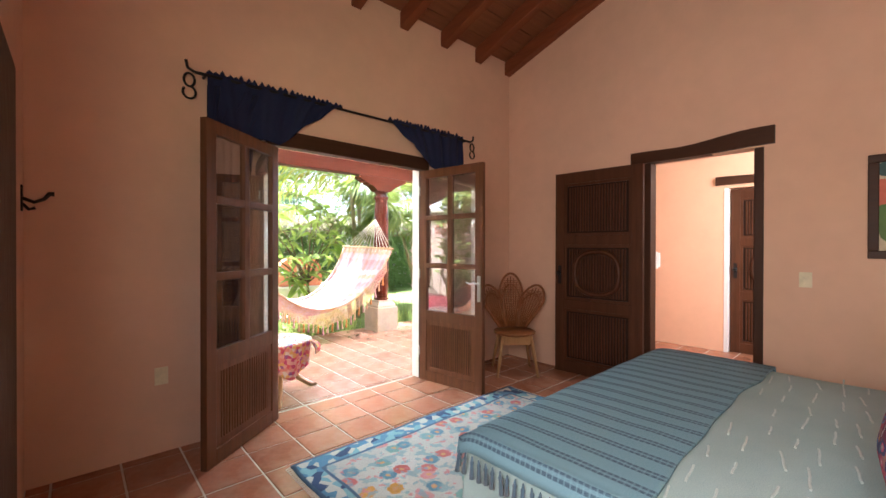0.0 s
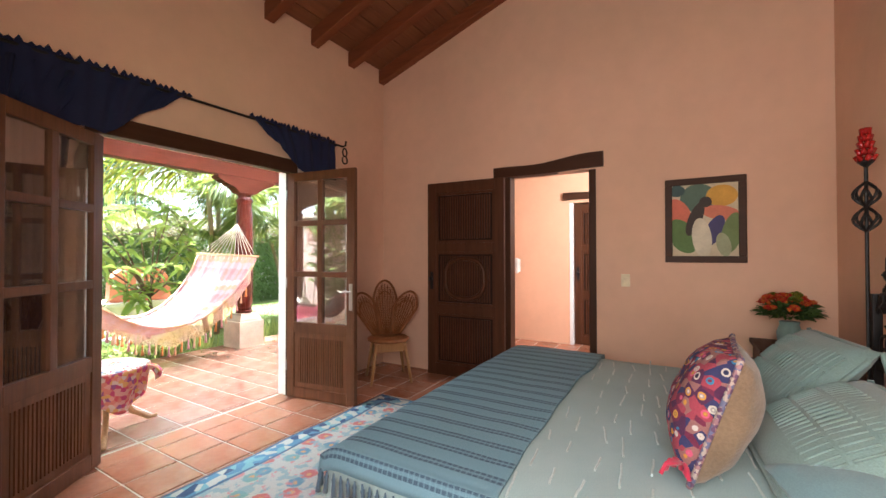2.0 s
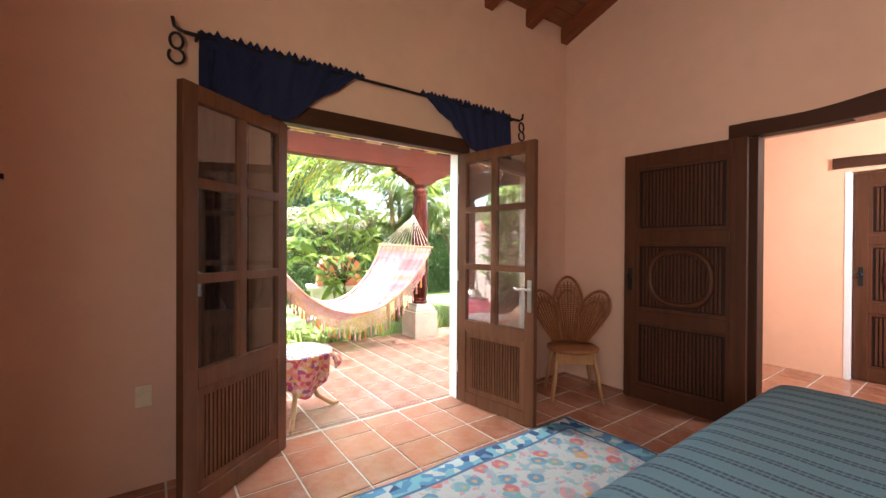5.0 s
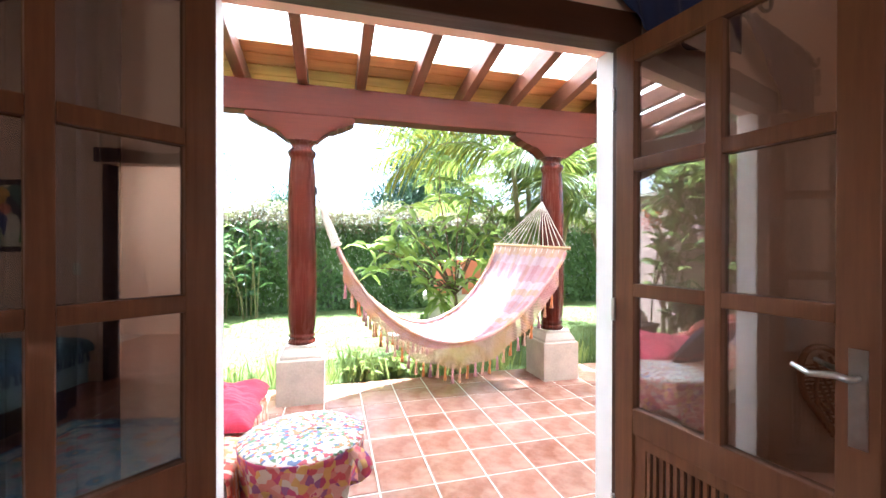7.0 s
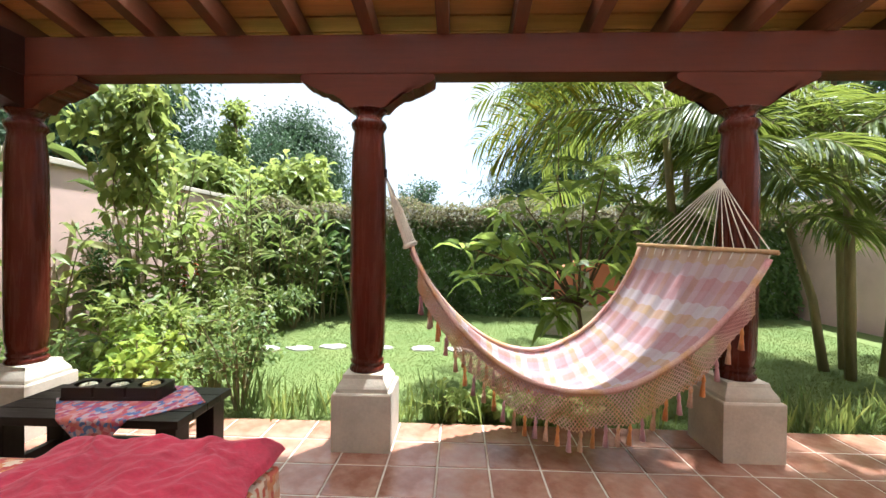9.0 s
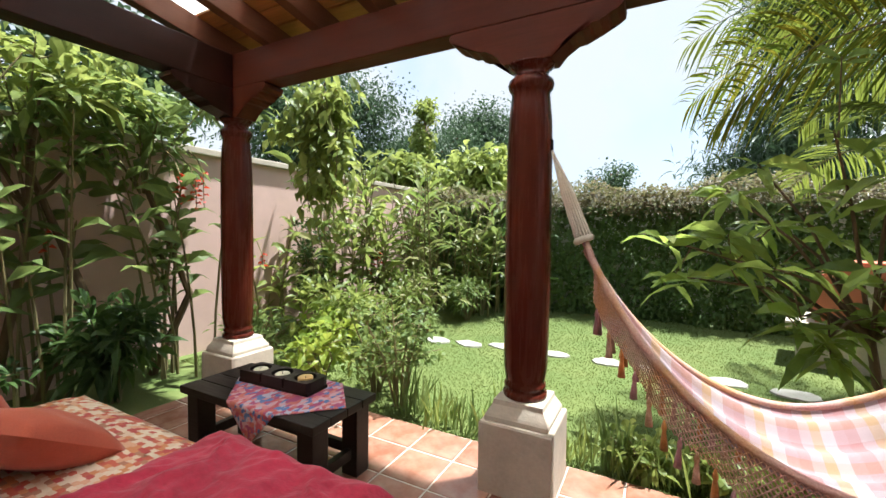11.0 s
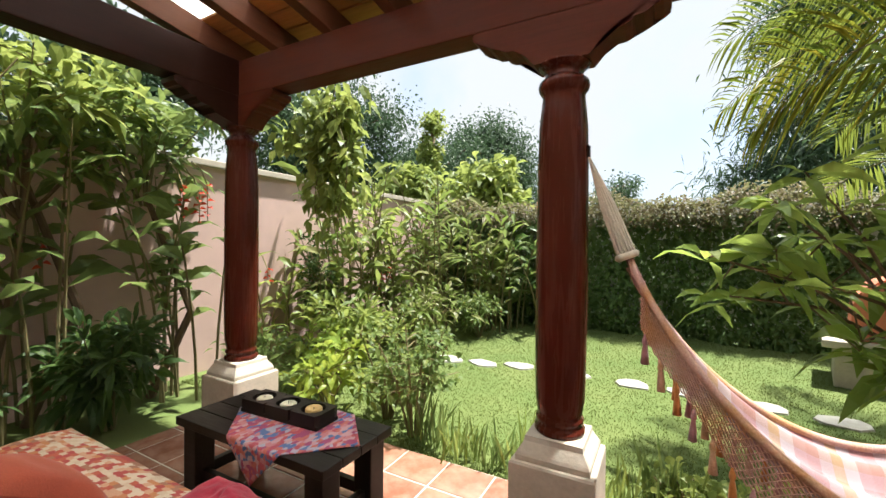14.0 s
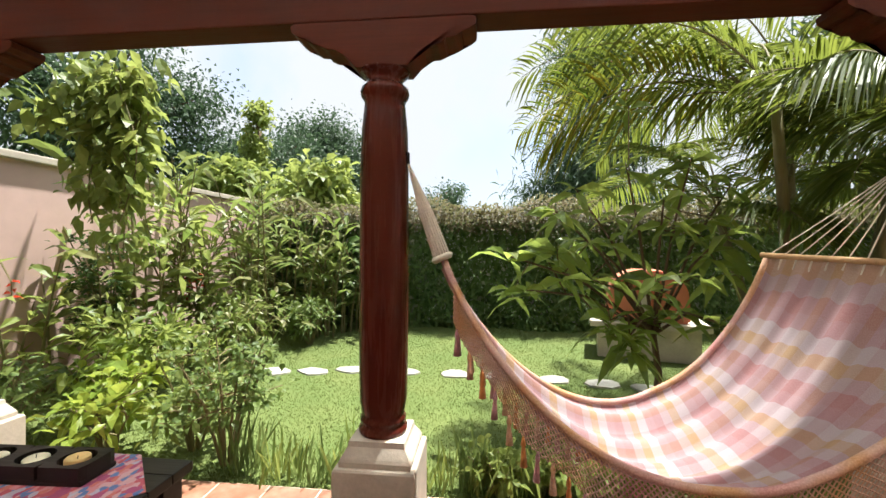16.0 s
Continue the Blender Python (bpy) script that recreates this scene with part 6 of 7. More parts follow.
def bush(name, x, y, height, radius, n, leaf, mat, label, seed, stems=7, base_z=-0.05, hollow=0.35, cat="shrub"):
    """A shrub: forked stems and a loose crown of many leaves in clumps."""
    rng = np.random.default_rng(seed)
    t = thing(name, label, cat, (x, y, base_z))
    items, tips = [], []
    for s in range(stems):
        a = s * 6.28 / stems + rng.uniform(-0.4, 0.4)
        r = radius * rng.uniform(0.3, 0.95)
        h = height * rng.uniform(0.6, 1.0)
        p0 = Vector((0.03 * math.cos(a), 0.03 * math.sin(a), 0))
        p1 = Vector((r * 0.4 * math.cos(a), r * 0.4 * math.sin(a), h * 0.5))
        p2 = Vector((r * math.cos(a), r * math.sin(a), h))
        items.append(([p0, p1, p2], [0.012, 0.009, 0.004]))
        for k in range(4):
            u = rng.uniform(0.35, 0.95)
            q = p0.lerp(p1, u * 2) if u < 0.5 else p1.lerp(p2, u * 2 - 1)
            e = q + Vector((rng.normal(0, 0.35), rng.normal(0, 0.35), rng.uniform(0.05, 0.45))) * radius
            items.append(([q, q.lerp(e, 0.5) + Vector((0, 0, 0.02)), e], [0.006, 0.005, 0.003]))
            tips.append(e)
        tips.append(p2)
    part("stem", tubes(items, 5), CANE, t)
    idx = rng.integers(0, len(tips), n)
    c = np.array([list(q) for q in tips])[idx]
    d = ball(rng, n)
    P = c + d * np.abs(rng.normal(0, 0.42, (n, 1))) * radius * 0.45
    P[:, 2] = np.maximum(P[:, 2], 0.05)
    D = d + np.array([0, 0, 0.3]) + (P - np.array([0, 0, height * 0.5])) * 0.6
    L = leaf[0] * rng.uniform(0.6, 1.2, n)
    leaves("foliage", P, D, L, L * leaf[1], mat, t, rng, 0.35, 0.2)
    return t


# left border along the pink wall
for i, (x, y, h, s, ll, mt) in enumerate([
        (-1.95, 8.0, 1.3, 6, 0.34, LEAF_LIGHT), (-1.75, 8.8, 2.4, 16, 0.50, LEAF_DRY), (-1.55, 9.6, 2.5, 16, 0.52, LEAF_LIGHT),
        (-1.35, 10.4, 2.5, 17, 0.52, LEAF_DRY), (-1.45, 11.2, 2.6, 17, 0.5, LEAF_MID), (-0.55, 10.9, 2.1, 14, 0.44, LEAF_DRY),
        (-0.35, 11.5, 2.2, 14, 0.42, LEAF_MID), (0.4, 11.55, 1.9, 9, 0.36, LEAF_DEEP), (-2.0, 11.9, 3.0, 12, 0.6, LEAF_LIGHT)]):
    cane_plant("ginger_plant", x, y, h, s, ll * 1.3, 0.10, mt, "tall clump of ginger canes with long green blades", 40 + i, 0.42, 9, 0.26, 0.25)
for i, (x, y, h, s, ll, mt) in enumerate([
        (-1.95, 4.35, 2.5, 6, 0.55, LEAF_MID), (-2.0, 5.6, 2.7, 10, 0.50, LEAF_MID), (-1.85, 6.6, 2.3, 12, 0.40, LEAF_MID), (-1.9, 3.4, 3.0, 8, 0.7, LEAF_DEEP)]):
    cane_plant("heliconia", x, y, h, s, ll, 0.13, mt, "heliconia clump with broad green leaves against the pink wall", 60 + i, 0.30, 8, 0.25, 0.45)
cane_plant("banana_plant", -1.45, 4.45, 2.85, 3, 0.85, 0.24, LEAF_MID, "banana plant with large dark drooping leaves by the terrace", 68, 0.22, 6, 0.14, 0.5)


def leaning_tree(x, y, seed):
    """A thin bare trunk leaning along the wall, forked, with a loose crown of leaves."""
    rng = np.random.default_rng(seed)
    t = thing("young_tree", "young tree with a bare leaning trunk against the pink wall", "tree", (x, y, -0.05))
    part("trunk", tubes([([(0, 0, 0), (0.08, 0.09, 0.55), (0.18, 0.18, 1.15), (0.20, 0.22, 1.75), (0.16, 0.26, 2.4)], [0.040, 0.034, 0.030, 0.026, 0.014])], 9), BARK, t, "bare brown trunk", True)
    ends = [Vector((0.55, -0.35, 1.95)), Vector((0.40, 0.65, 2.1)), Vector((0.05, -0.25, 2.5)), Vector((0.45, 0.25, 2.65)), Vector((0.30, 0.05, 2.3))]
    P, D, L = [], [], []
    for e in ends:
        part("limb", tubes([([(0.19, 0.21, 1.6), tuple(Vector((0.19, 0.21, 1.8)).lerp(e, 0.5)), tuple(e)], [0.016, 0.012, 0.006])], 6), BARK, t)
        for k in range(34):
            q = Vector((0.19, 0.21, 1.8)).lerp(e, float(rng.uniform(0.45, 1.0))) + Vector(rng.normal(0, 0.05, 3))
            P.append(list(q))
            D.append(list(rng.normal(0, 1, 3) + np.array([0.3, 0, 0.15])))
            L.append(float(rng.uniform(0.12, 0.24)))
    L = np.array(L)
    leaves("foliage", np.array(P), np.array(D), L, L * 0.36, LEAF_MID, t, rng, 0.4, 0.2)


leaning_tree(-2.22, 5.33, 71)
# tall leafy growth above the wall
for i, (x, y, z) in enumerate([(-2.2, 4.6, 2.3), (-2.25, 5.6, 2.35), (-2.1, 6.4, 2.25), (-2.2, 3.7, 2.4)]):
    t = bush("climbing_shrub", x, y, 1.0, 0.75, 600, (0.23, 0.34), LEAF_LIGHT if i % 2 else LEAF_MID, "leafy climber spilling over the garden wall", 90 + i, 7, z - 0.5, cat="climber")
    part("trunk", tubes([([(0.1, 0.0, -(z - 0.5) - 0.05), (0.32, 0.25, -1.0), (0.05, 0.0, 0.05)], [0.042, 0.036, 0.024])], 7), BARK, t)
for i, (x, y, h, r, n, lf, mt) in enumerate([
        (-1.55, 5.9, 1.0, 0.40, 520, (0.22, 0.30), LEAF_DEEP), (-1.75, 5.0, 0.55, 0.30, 300, (0.12, 0.35), LEAF_DEEP),
        (-1.75, 7.3, 0.5, 0.35, 260, (0.13, 0.36), LEAF_MID), (-1.25, 8.2, 0.9, 0.55, 560, (0.20, 0.26), LEAF_LIGHT),
        (-0.9, 9.3, 0.8, 0.5, 500, (0.20, 0.26), LEAF_DRY), (-0.35, 10.3, 0.7, 0.45, 800, (0.12, 0.3), LEAF_MID),
        (-0.30, 6.98, 0.55, 0.28, 170, (0.15, 0.48), LEAF_YELLOW), (-0.75, 7.4, 0.60, 0.32, 170, (0.16, 0.45), LEAF_YELLOW), (0.02, 7.5, 0.5, 0.30, 180, (0.08, 0.45), LEAF_MID),
        (-1.1, 6.9, 0.5, 0.4, 400, (0.12, 0.3), LEAF_MID), (-1.75, 8.35, 1.5, 0.35, 1500, (0.06, 0.5), LEAF_DEEP)]):
    bush("border_shrub", x, y, h, r, n, lf, mt, "leafy green border shrub", 120 + i)
bush("rose_bush", 0.55, 7.0, 0.92, 0.34, 460, (0.075, 0.55), LEAF_MID, "slender rose bush by the terrace edge", 140, 8)
bush("rose_bush", 0.20, 7.15, 0.75, 0.30, 380, (0.075, 0.55), LEAF_LIGHT, "slender rose bush with yellow-green shoots", 141, 6)


def red_flower(x, y, z, h, seed):
    """A hanging heliconia flower: paired pointed bracts down a stalk."""
    rng = np.random.default_rng(seed)
    f = thing("heliconia_flower", "hanging red heliconia bracts", "flower", (x, y, z), "red heliconia flowers")
    part("stalk", tubes([([(-0.25, 0, 0.25), (-0.1, 0, 0.16), (0, 0, 0.0), (0.01, 0, -h)], [0.008, 0.008, 0.006, 0.004])], 5), CANE, f)
    k = int(h / 0.035)
    P = np.array([[0, 0, -0.035 * i] for i in range(k)])
    D = np.array([[math.cos(i * math.pi) , 0.5 * math.sin(i * 2.1), -0.1] for i in range(k)])
    leaves("bract_spray", P, D, np.full(k, 0.09), np.full(k, 0.042), PETAL_RED, f, rng, 0.1, 0.5)


for i, (x, y, z, h) in enumerate([(-1.68, 4.93, 1.36, 0.30), (-1.98, 5.64, 1.38, 0.24), (-1.58, 6.46, 1.92, 0.32), (-1.58, 6.68, 1.95, 0.34), (-1.52, 6.57, 1.86, 0.28), (-1.43, 9.12, 1.05, 0.32), (-1.33, 9.18, 1.07, 0.30), (-1.9, 7.6, 1.1, 0.2)]):
    red_flower(x, y, z, h, 300 + i)


def hanging_vine(x, y, top, length, width, n, seed):
    rng = np.random.default_rng(seed)
    t = thing("hanging_vine", "leafy vine hanging down from the roof's edge", "vine", (x, y, top))
    items = []
    pts_all = []
    for k in range(18):
        a, b = rng.normal(0, width * 0.5), rng.normal(0, width * 0.3)
        ln = length * rng.uniform(0.25, 1.0) * max(0.35, 1 - 0.55 * abs(a) / width)
        pts = [(a * (0.7 + 0.3 * u) + 0.09 * math.sin(u * 5 + k), b * (0.7 + 0.3 * u), -ln * u) for u in np.linspace(0, 1, 7)]
        items.append((pts, 0.005))
        pts_all += pts
    part("stem", tubes(items, 5), CANE, t)
    c = np.array(pts_all)[rng.integers(0, len(pts_all), n)]
    P = c + rng.normal(0, 0.085, (n, 3))
    D = rng.normal(0, 1, (n, 3)) + np.array([0, 0, -0.6])
    L = rng.uniform(0.07, 0.16, n)
    leaves("foliage", P, D, L, L * 0.62, LEAF_LIGHT, t, rng, 0.4, 0.15)


hanging_vine(-0.62, 7.45, 2.80, 1.75, 0.50, 1150, 7)


def palm(x, y, seed, stems=5, per=7):
    rng = np.random.default_rng(seed)
    t = thing("palm_tree", "clump of feathery areca palms with golden-edged fronds", "palm", (x, y, -0.05))
    crowns = []
    for k in range(stems):
        a = k * 1.25
        bx, by = 0.28 * math.cos(a), 0.28 * math.sin(a)
        h = (2.0, 2.9, 1.7, 2.6, 2.3)[k % 5] * rng.uniform(0.95, 1.05)
        tx, ty = bx * 2.2, by * 2.2
        part("trunk", tubes([([(bx, by, 0), (bx * 1.4, by * 1.4, h * 0.5), (tx, ty, h)], [0.05, 0.045, 0.035])], 8), CANE, t, "ringed green cane", True)
        crowns.append((tx, ty, h))
    for (cx, cy, ch) in crowns:
        for f in range(per):
            a = f * 0.90 + rng.uniform(-0.2, 0.2) + cx * 3
            L = rng.uniform(1.6, 2.3)
            el = rng.uniform(0.55, 1.40)
            if math.sin(a) < -0.3:
                # short and low towards the terrace roof
                L, el = L * 0.48, min(el, 0.6)
            elif math.cos(a) < -0.4 and ch < 2.45:
                # the low crowns stay upright on the lawn side
                L, el = L * 0.6, max(el, 1.05)
            frond(t, Vector((cx, cy, ch)), a, el, L, rng, LEAF_PALM)
    # the long golden fronds that reach out over the lawn
    for a, el, L in ((3.05, 0.66, 2.25), (2.70, 0.95, 2.2), (3.22, 0.50, 2.15), (3.45, 1.00, 2.2), (3.12, 0.88, 2.3)):
        frond(t, Vector((-0.30, 0.1, 2.70)), a, el, L, rng, LEAF_PALMGOLD if el < 0.7 else LEAF_PALM, 1.0)


def frond(t, base, a, el, L, rng, mat, roll=None):
    n = 12
    pts, p = [], base.copy()
    e = el
    for i in range(n + 1):
        pts.append(p.copy())
        p = p + Vector((math.cos(a) * math.cos(e), math.sin(a) * math.cos(e), math.sin(e))) * (L / n)
        e -= 0.13
    rad = [0.012 * (1 - 0.8 * i / n) for i in range(n + 1)]
    fr = part("frond", tubes([(pts, rad)], 5), CANE, t)
    k = 52
    P, D, LL = [], [], []
    roll = rng.uniform(-0.7, 0.7) if roll is None else roll
    side = Vector((-math.sin(a) * math.cos(roll), math.cos(a) * math.cos(roll), math.sin(roll)))
    for i in range(k):
        u = 0.16 + 0.84 * i / (k - 1)
        f = u * n
        j = min(n - 1, int(f))
        q = pts[j].lerp(pts[j + 1], f - j)
        tg = (pts[j + 1] - pts[j]).normalized()
        for s in (-1, 1):
            d = tg * (0.50 + 0.35 * u) + side * s * (1.0 - 0.25 * u) + Vector((0, 0, 0.08)) + Vector(rng.normal(0, 0.07, 3))
            P.append(q)
            D.append(d)
            LL.append(0.60 * math.sin(math.pi * (0.14 + 0.80 * u)) ** 0.7 * rng.uniform(0.85, 1.1))
    LL = np.array(LL)
    leaves("foliage", np.array([list(q) for q in P]), np.array([list(q) for q in D]), LL, np.full(len(LL), 0.026), mat, fr, rng, 0.42, 0.35)


palm(4.95, 8.05, 5, 5, 6)
palm(6.9, 8.3, 6, 4, 6)


def broadleaf():
    """The shrub with long whorled leaves that leans over the hammock."""
    rng = np.random.default_rng(77)
    t = thing("broadleaf_shrub", "leaning shrub with whorls of long glossy leaves behind the hammock", "shrub", (3.75, 8.1, -0.05))
    items, tips = [], []
    ends = [(-1.30, -0.65, 1.42), (-1.15, -0.5, 1.15), (-0.95, -0.60, 1.75), (-0.75, -0.35, 1.95), (-0.7, -0.7, 1.25), (-0.55, -0.6, 0.95), (-0.40, -0.55, 0.82), (-0.35, -0.3, 2.15), (-0.1, -0.4, 1.85), (0.15, -0.3, 2.2), (0.35, -0.4, 1.6), (-0.2, -0.65, 1.2), (0.2, -0.6, 0.95), (-0.6, -0.2, 1.55), (0.5, -0.2, 2.0)]
    fork = Vector((-0.05, -0.1, 0.75))
    items.append(([(0, 0, 0), (0.02, -0.04, 0.4), fork], [0.035, 0.03, 0.025]))
    for e in ends:
        e = Vector(e)
        mid = fork.lerp(e, 0.55) + Vector((0, 0, 0.12))
        items.append(([fork, mid, e], [0.016, 0.011, 0.006]))
        tips.append(e)
        for k in range(2):
            q = mid.lerp(e, rng.uniform(0, 0.9))
            w = q + Vector(rng.normal(0, 0.16, 3))
            items.append(([q, w], [0.006, 0.004]))
            tips.append(w)
    part("stem", tubes(items, 6), BARK, t)
    P, D, L = [], [], []
    for e in tips:
        m_ = rng.integers(5, 8)
        for k in range(m_):
            ang = k * 2.4 + rng.uniform(0, 0.5)
            P.append(list(e + Vector((0, 0, 0.01 * k - 0.05))))
            D.append([math.cos(ang), math.sin(ang), rng.uniform(-0.75, 0.75)])
            L.append(rng.uniform(0.18, 0.36))
    L = np.array(L)
    leaves("foliage", np.array(P), np.array(D), L, L * 0.33, LEAF_BROAD, t, rng, 0.40, 0.22)


broadleaf()


def grass_border():
    rng = np.random.default_rng(31)
    for i, x in enumerate(np.arange(0.78, 6.4, 0.24)):
        if 1.55 < x < 1.98 or 4.08 < x < 4.52:
            continue
        n = 46
        t = thing("iris_clump", "clump of upright grassy blades at the terrace edge", "grass clump", (float(x), 6.84 + float(rng.uniform(-0.02, 0.05)), -0.05), "terrace edge clumps")
        P = np.stack([rng.normal(0, 0.07, n), rng.normal(0, 0.05, n), np.zeros(n)], 1)
        D = np.stack([rng.normal(0, 0.20, n), rng.normal(0, 0.20, n), np.ones(n)], 1)
        L = rng.uniform(0.16, 0.40 if i % 3 else 0.52, n)
        leaves("foliage", P, D, L, 0.018, LEAF_LIGHT if i % 2 else LEAF_MID, t, rng, 0.12, 0.2)
    for i, (x, y) in enumerate([(2.35, 6.9), (2.7, 6.92), (3.05, 6.88), (3.4, 6.9)]):
        bush("ground_cover", x, y, 0.22, 0.18, 170, (0.09, 0.6), LEAF_LIGHT, "low round-leaved plant by the terrace edge", 160 + i, 6)


grass_border()


def lawn():
    n = 170000
    x, y = RG.uniform(-2.2, 8.5, n), 6.78 + (RG.uniform(0, 1, n) ** 1.5) * 5.3
    P = np.stack([x, y, np.full(n, -0.05)], 1)
    D = np.stack([RG.normal(0, 0.45, n), RG.normal(0, 0.45, n), np.ones(n)], 1)
    L = RG.uniform(0.010, 0.022, n)
    V = np.empty((n, 3, 3))
    S = unit(np.cross(D, RG.normal(size=(n, 3)))) * 0.0034
    V[:, 0], V[:, 1], V[:, 2] = P - S, P + S, P + unit(D) * L[:, None]
    ob = raw("grass", V.reshape(-1, 3), np.arange(3 * n).reshape(-1, 3), LEAF_GRASS)
    tagged(ob, "short mown lawn grass", "grass", kind="stuff")


lawn()

rs = random.Random(12)
for i, (x, y) in enumerate([(-0.15, 8.95), (0.28, 9.0), (0.72, 9.12), (1.35, 9.1), (1.95, 9.1), (2.45, 9.08), (3.05, 9.03), (3.55, 8.95), (4.0, 8.85)]):
    st = bmesh.new()
    ring = [(0.21 * rs.uniform(0.75, 1.1) * math.cos(k * 0.7), 0.15 * rs.uniform(0.75, 1.1) * math.sin(k * 0.7)) for k in range(9)]
    lo = [st.verts.new((a, b, 0)) for a, b in ring]
    hi = [st.verts.new((a * 0.94, b * 0.94, 0.035)) for a, b in ring]
    st.faces.new(lo[::-1])
    st.faces.new(hi)
    for k in range(9):
        st.faces.new((lo[k], lo[(k + 1) % 9], hi[(k + 1) % 9], hi[k]))
    ob = part("stepping_stone", st, SLATE)
    ob.matrix_world = GARDEN @ pose(x, y, -0.068, 0, 0, rs.uniform(-15, 15))
    tagged(ob, "flat pale stepping stone set in the lawn", "stone", "stepping stones")


def oven():
    o = thing("garden_oven", "orange plastered garden oven on a grey concrete bench", "oven", (4.50, 10.3, -0.05), "", -14)
    part("base", boxes(((-0.62, -0.32, 0), (0.62, 0.45, 0.42)), bevel=0.015), STONE, o, "grey concrete bench")
    part("slab", boxes(((-0.72, -0.40, 0.42), (0.72, 0.5, 0.50)), bevel=0.012), STONE, o, "pale concrete slab")
    body = plaster("oven_plaster", (0.60, 0.20, 0.11), 0.2)
    half = [(0.50, 0.501), (0.49, 0.86), (0.44, 1.02), (0.33, 1.12), (0.18, 1.18)]
    rim = half + [(-a, b) for a, b in half[::-1]]
    bm = bmesh.new()
    f = [bm.verts.new((a, -0.28, b)) for a, b in rim]
    g = [bm.verts.new((a, 0.38, b)) for a, b in rim]
    bm.faces.new(f)
    bm.faces.new(g[::-1])
    for k in range(len(rim)):
        n = (k + 1) % len(rim)
        bm.faces.new((f[k], f[n], g[n], g[k]))
    bmesh.ops.bevel(bm, geom=bm.edges[:], offset=0.03, segments=2, affect="EDGES")
    part("dome", bm, body, o, "orange plastered arched body")
    part("pilaster", boxes(((-0.09, -0.335, 0.501), (0.03, -0.281, 1.02)), bevel=0.012), STONE, o, "grey upright band")


oven()


def far_tree(x, y, h, r, n, leaf, mat, label, seed, trunk=0.25, squash=1.0, conifer=False):
    rng = np.random.default_rng(seed)
    t = thing("tree", label, "tree", (x, y, -0.05))
    part("trunk", tubes([([(0, 0, 0), (0.1, 0, h * 0.4), (0, 0.1, h * 0.9)], [trunk, trunk * 0.7, trunk * 0.2])], 8), BARK, t, "", True)
    cl = []
    items = []
    for k in range(34):
        if conifer:
            u = rng.uniform(0.2, 1)
            a = rng.uniform(0, 6.28)
            rr = r * (1.05 - u) * rng.uniform(0.6, 1.0)
            c = np.array([rr * math.cos(a), rr * math.sin(a), h * u])
        else:
            d = ball(rng, 1)[0]
            c = d * r * rng.uniform(0.45, 0.95) * np.array([1, 1, squash]) + np.array([0, 0, h - r * squash])
        cl.append(c)
        items.append(([(0, 0, max(0.3, c[2] - r * 0.6)), tuple(c * np.array([0.5, 0.5, 1]) - np.array([0, 0, r * 0.2])), tuple(c)], [trunk * 0.3, trunk * 0.15, 0.02]))
    part("limb", tubes(items, 5), BARK, t)
    cl = np.array(cl)
    c = cl[rng.integers(0, len(cl), n)]
    P = c + rng.normal(0, 0.20 if conifer else 0.22, (n, 3)) * r * np.array([1, 1, 0.7])
    D = rng.normal(0, 1, (n, 3)) + (P - np.array([0, 0, h * 0.6])) * 0.15
    L = leaf * rng.uniform(0.6, 1.3, n)
    leaves("crown", P, D, L, L * (0.16 if conifer else 0.5), mat, t, rng, 0.4, 0.2)


far_tree(-8.5, 15.0, 7.4, 2.6, 30000, 0.15, LEAF_FAR, "large leafy tree behind the garden wall", 401)
far_tree(-6.0, 18.5, 6.4, 2.6, 26000, 0.15, LEAF_FAR, "large leafy tree behind the garden wall", 402)
far_tree(-7.0, 27.0, 8.6, 3.1, 24000, 0.20, LEAF_FAR, "round dark tree beyond the hedge", 403)
far_tree(-1.6, 45.0, 7.9, 2.2, 2500, 0.35, LEAF_FAR, "small tree far beyond the hedge", 404)
far_tree(6.4, 20.0, 9.2, 3.3, 26000, 0.34, LEAF_FAR, "dark feathery conifer beyond the hedge", 405, conifer=True)
far_tree(12.5, 15.0, 10.0, 4.0, 10000, 0.42, LEAF_FAR, "dark casuarina tree beyond the garden", 406, conifer=True)
far_tree(-11.0, 9.0, 7.5, 2.8, 7000, 0.3, LEAF_FAR, "large leafy tree behind the garden wall", 407)
far_tree(-4.15, 15.2, 6.0, 0.42, 1600, 0.17, LEAF_LIGHT, "slender leafy column tree beyond the hedge", 408, 0.06, 3.6)
far_tree(-1.6, 13.6, 3.6, 0.8, 1500, 0.30, LEAF_LIGHT, "young tree with long leaves beyond the hedge", 409, 0.06)
far_tree(-3.6, 13.4, 3.6, 0.9, 1500, 0.28, LEAF_LIGHT, "young leafy tree beyond the hedge", 410, 0.06)

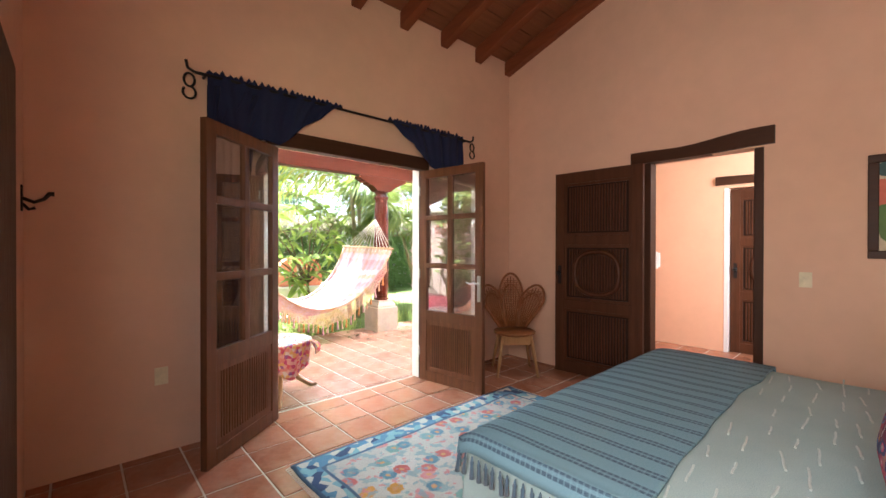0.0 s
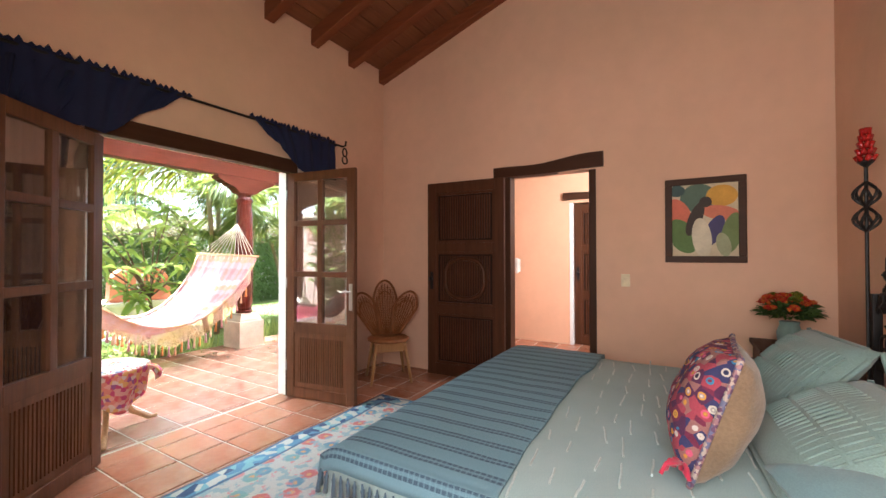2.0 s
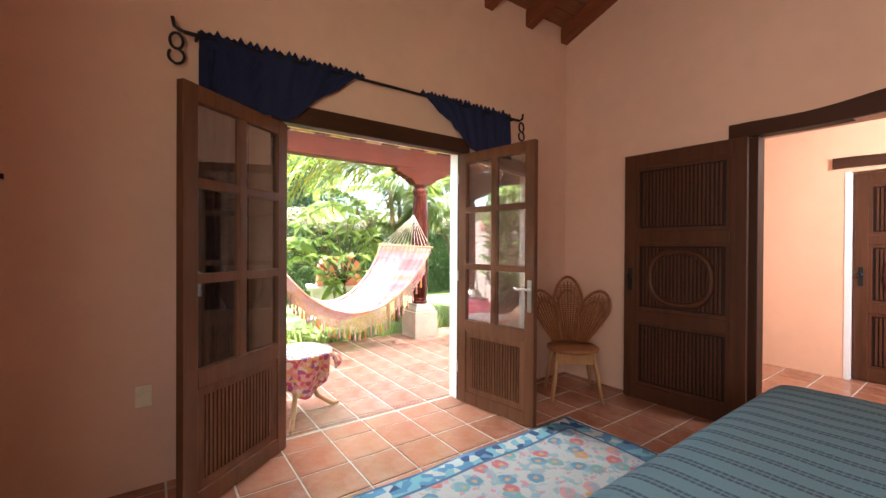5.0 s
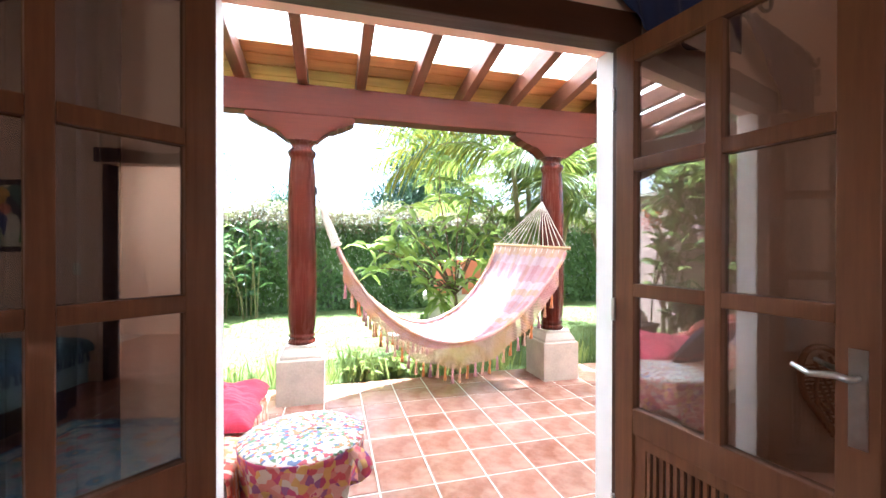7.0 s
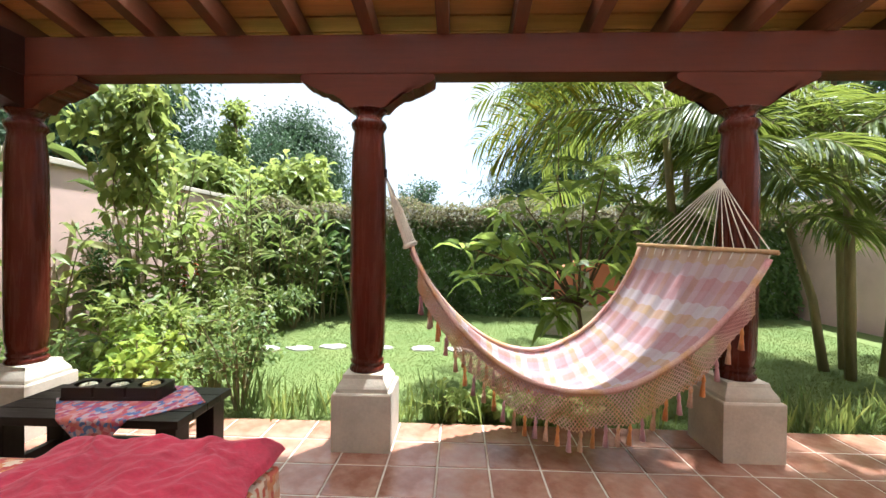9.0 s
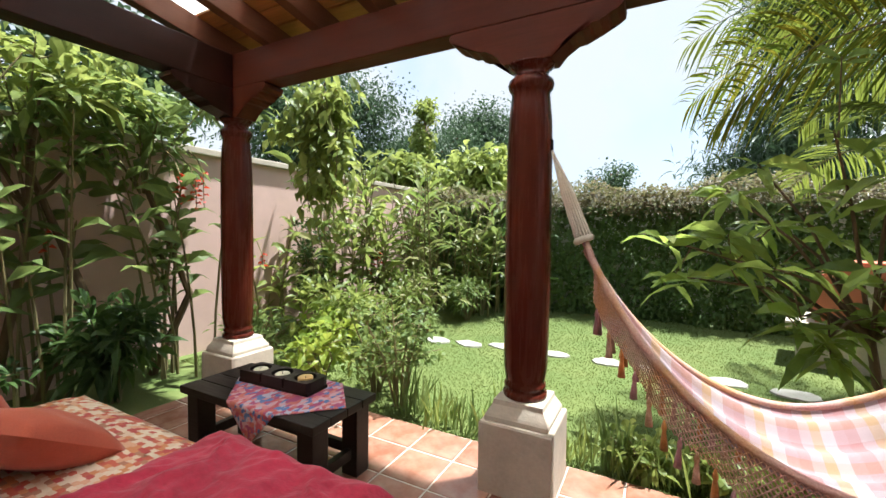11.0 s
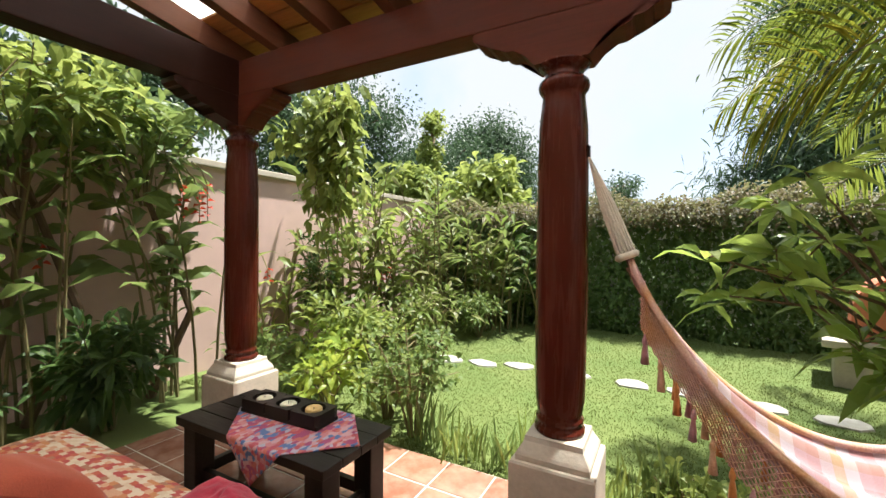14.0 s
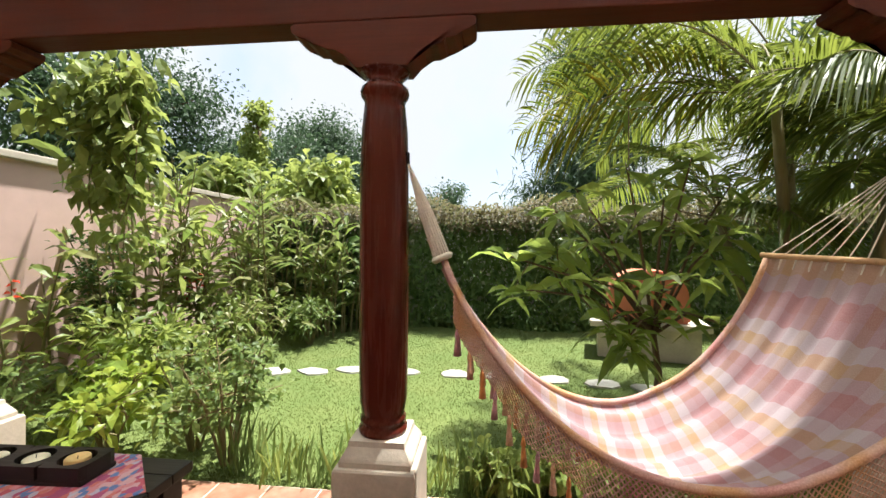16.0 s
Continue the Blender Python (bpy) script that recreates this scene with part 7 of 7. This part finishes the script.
# ---- floor tiles, piece by piece ----
def tile_mesh(w, d, material, h=0.022):
    bm = bmesh.new()
    e = 0.005
    lo = [bm.verts.new(p) for p in ((-w / 2, -d / 2, -h), (w / 2, -d / 2, -h), (w / 2, d / 2, -h), (-w / 2, d / 2, -h))]
    mi = [bm.verts.new(p) for p in ((-w / 2, -d / 2, -0.003), (w / 2, -d / 2, -0.003), (w / 2, d / 2, -0.003), (-w / 2, d / 2, -0.003))]
    hi = [bm.verts.new(p) for p in ((-w / 2 + e, -d / 2 + e, 0), (w / 2 - e, -d / 2 + e, 0), (w / 2 - e, d / 2 - e, 0), (-w / 2 + e, d / 2 - e, 0))]
    for p, q in ((lo, mi), (mi, hi)):
        for i in range(4):
            bm.faces.new((p[i], p[(i + 1) % 4], q[(i + 1) % 4], q[i]))
    bm.faces.new(hi)
    me = bpy.data.meshes.new("tile")
    bm.to_mesh(me)
    bm.free()
    me.materials.append(material)
    return me


def tile_floor(name, label, x0, x1, y0, y1, size, gx, gy, seed, material):
    """Square tiles on a grid through (gx, gy), cut where they meet the edges."""
    fl = structure(thing(name, label, "floor"), label, "floor")
    rng = random.Random(seed)
    meshes = {}
    joint = 0.012
    ix = math.floor((x0 - gx) / size)
    while gx + ix * size < x1:
        iy = math.floor((y0 - gy) / size)
        while gy + iy * size < y1:
            a, b = max(x0, gx + ix * size), min(x1, gx + (ix + 1) * size)
            c, d = max(y0, gy + iy * size), min(y1, gy + (iy + 1) * size)
            if b - a > 0.03 and d - c > 0.03:
                key = (round(b - a, 3), round(d - c, 3))
                if key not in meshes:
                    meshes[key] = tile_mesh(key[0] - joint, key[1] - joint, material)
                ob = new("tile", meshes[key])
                ob.parent = fl
                ob.matrix_local = pose((a + b) / 2, (c + d) / 2, rng.uniform(-0.0012, 0.0012), rng.uniform(-0.12, 0.12), rng.uniform(-0.12, 0.12), 0)
            iy += 1
        ix += 1


place[0] = ROOM
tile_floor("floor", "glossy terracotta tile floor with pale joints", WX, EX, SY, NYO - 0.02, 0.318, 1.74, 3.68, 1, TILE)
place[0] = GARDEN
tile_floor("floor_terrace", "glossy terracotta tile terrace with pale joints", -1.05, 5.6, NYO - 0.085, 6.72, 0.318, 2.29, 5.47, 2, TILE_OUT)
place[0] = ROOM
tile_floor("floor_hall", "terracotta hall floor", EX, HX + 0.15, 0.4, NY - 0.01, 0.318, 1.74, 3.68, 3, TILE)
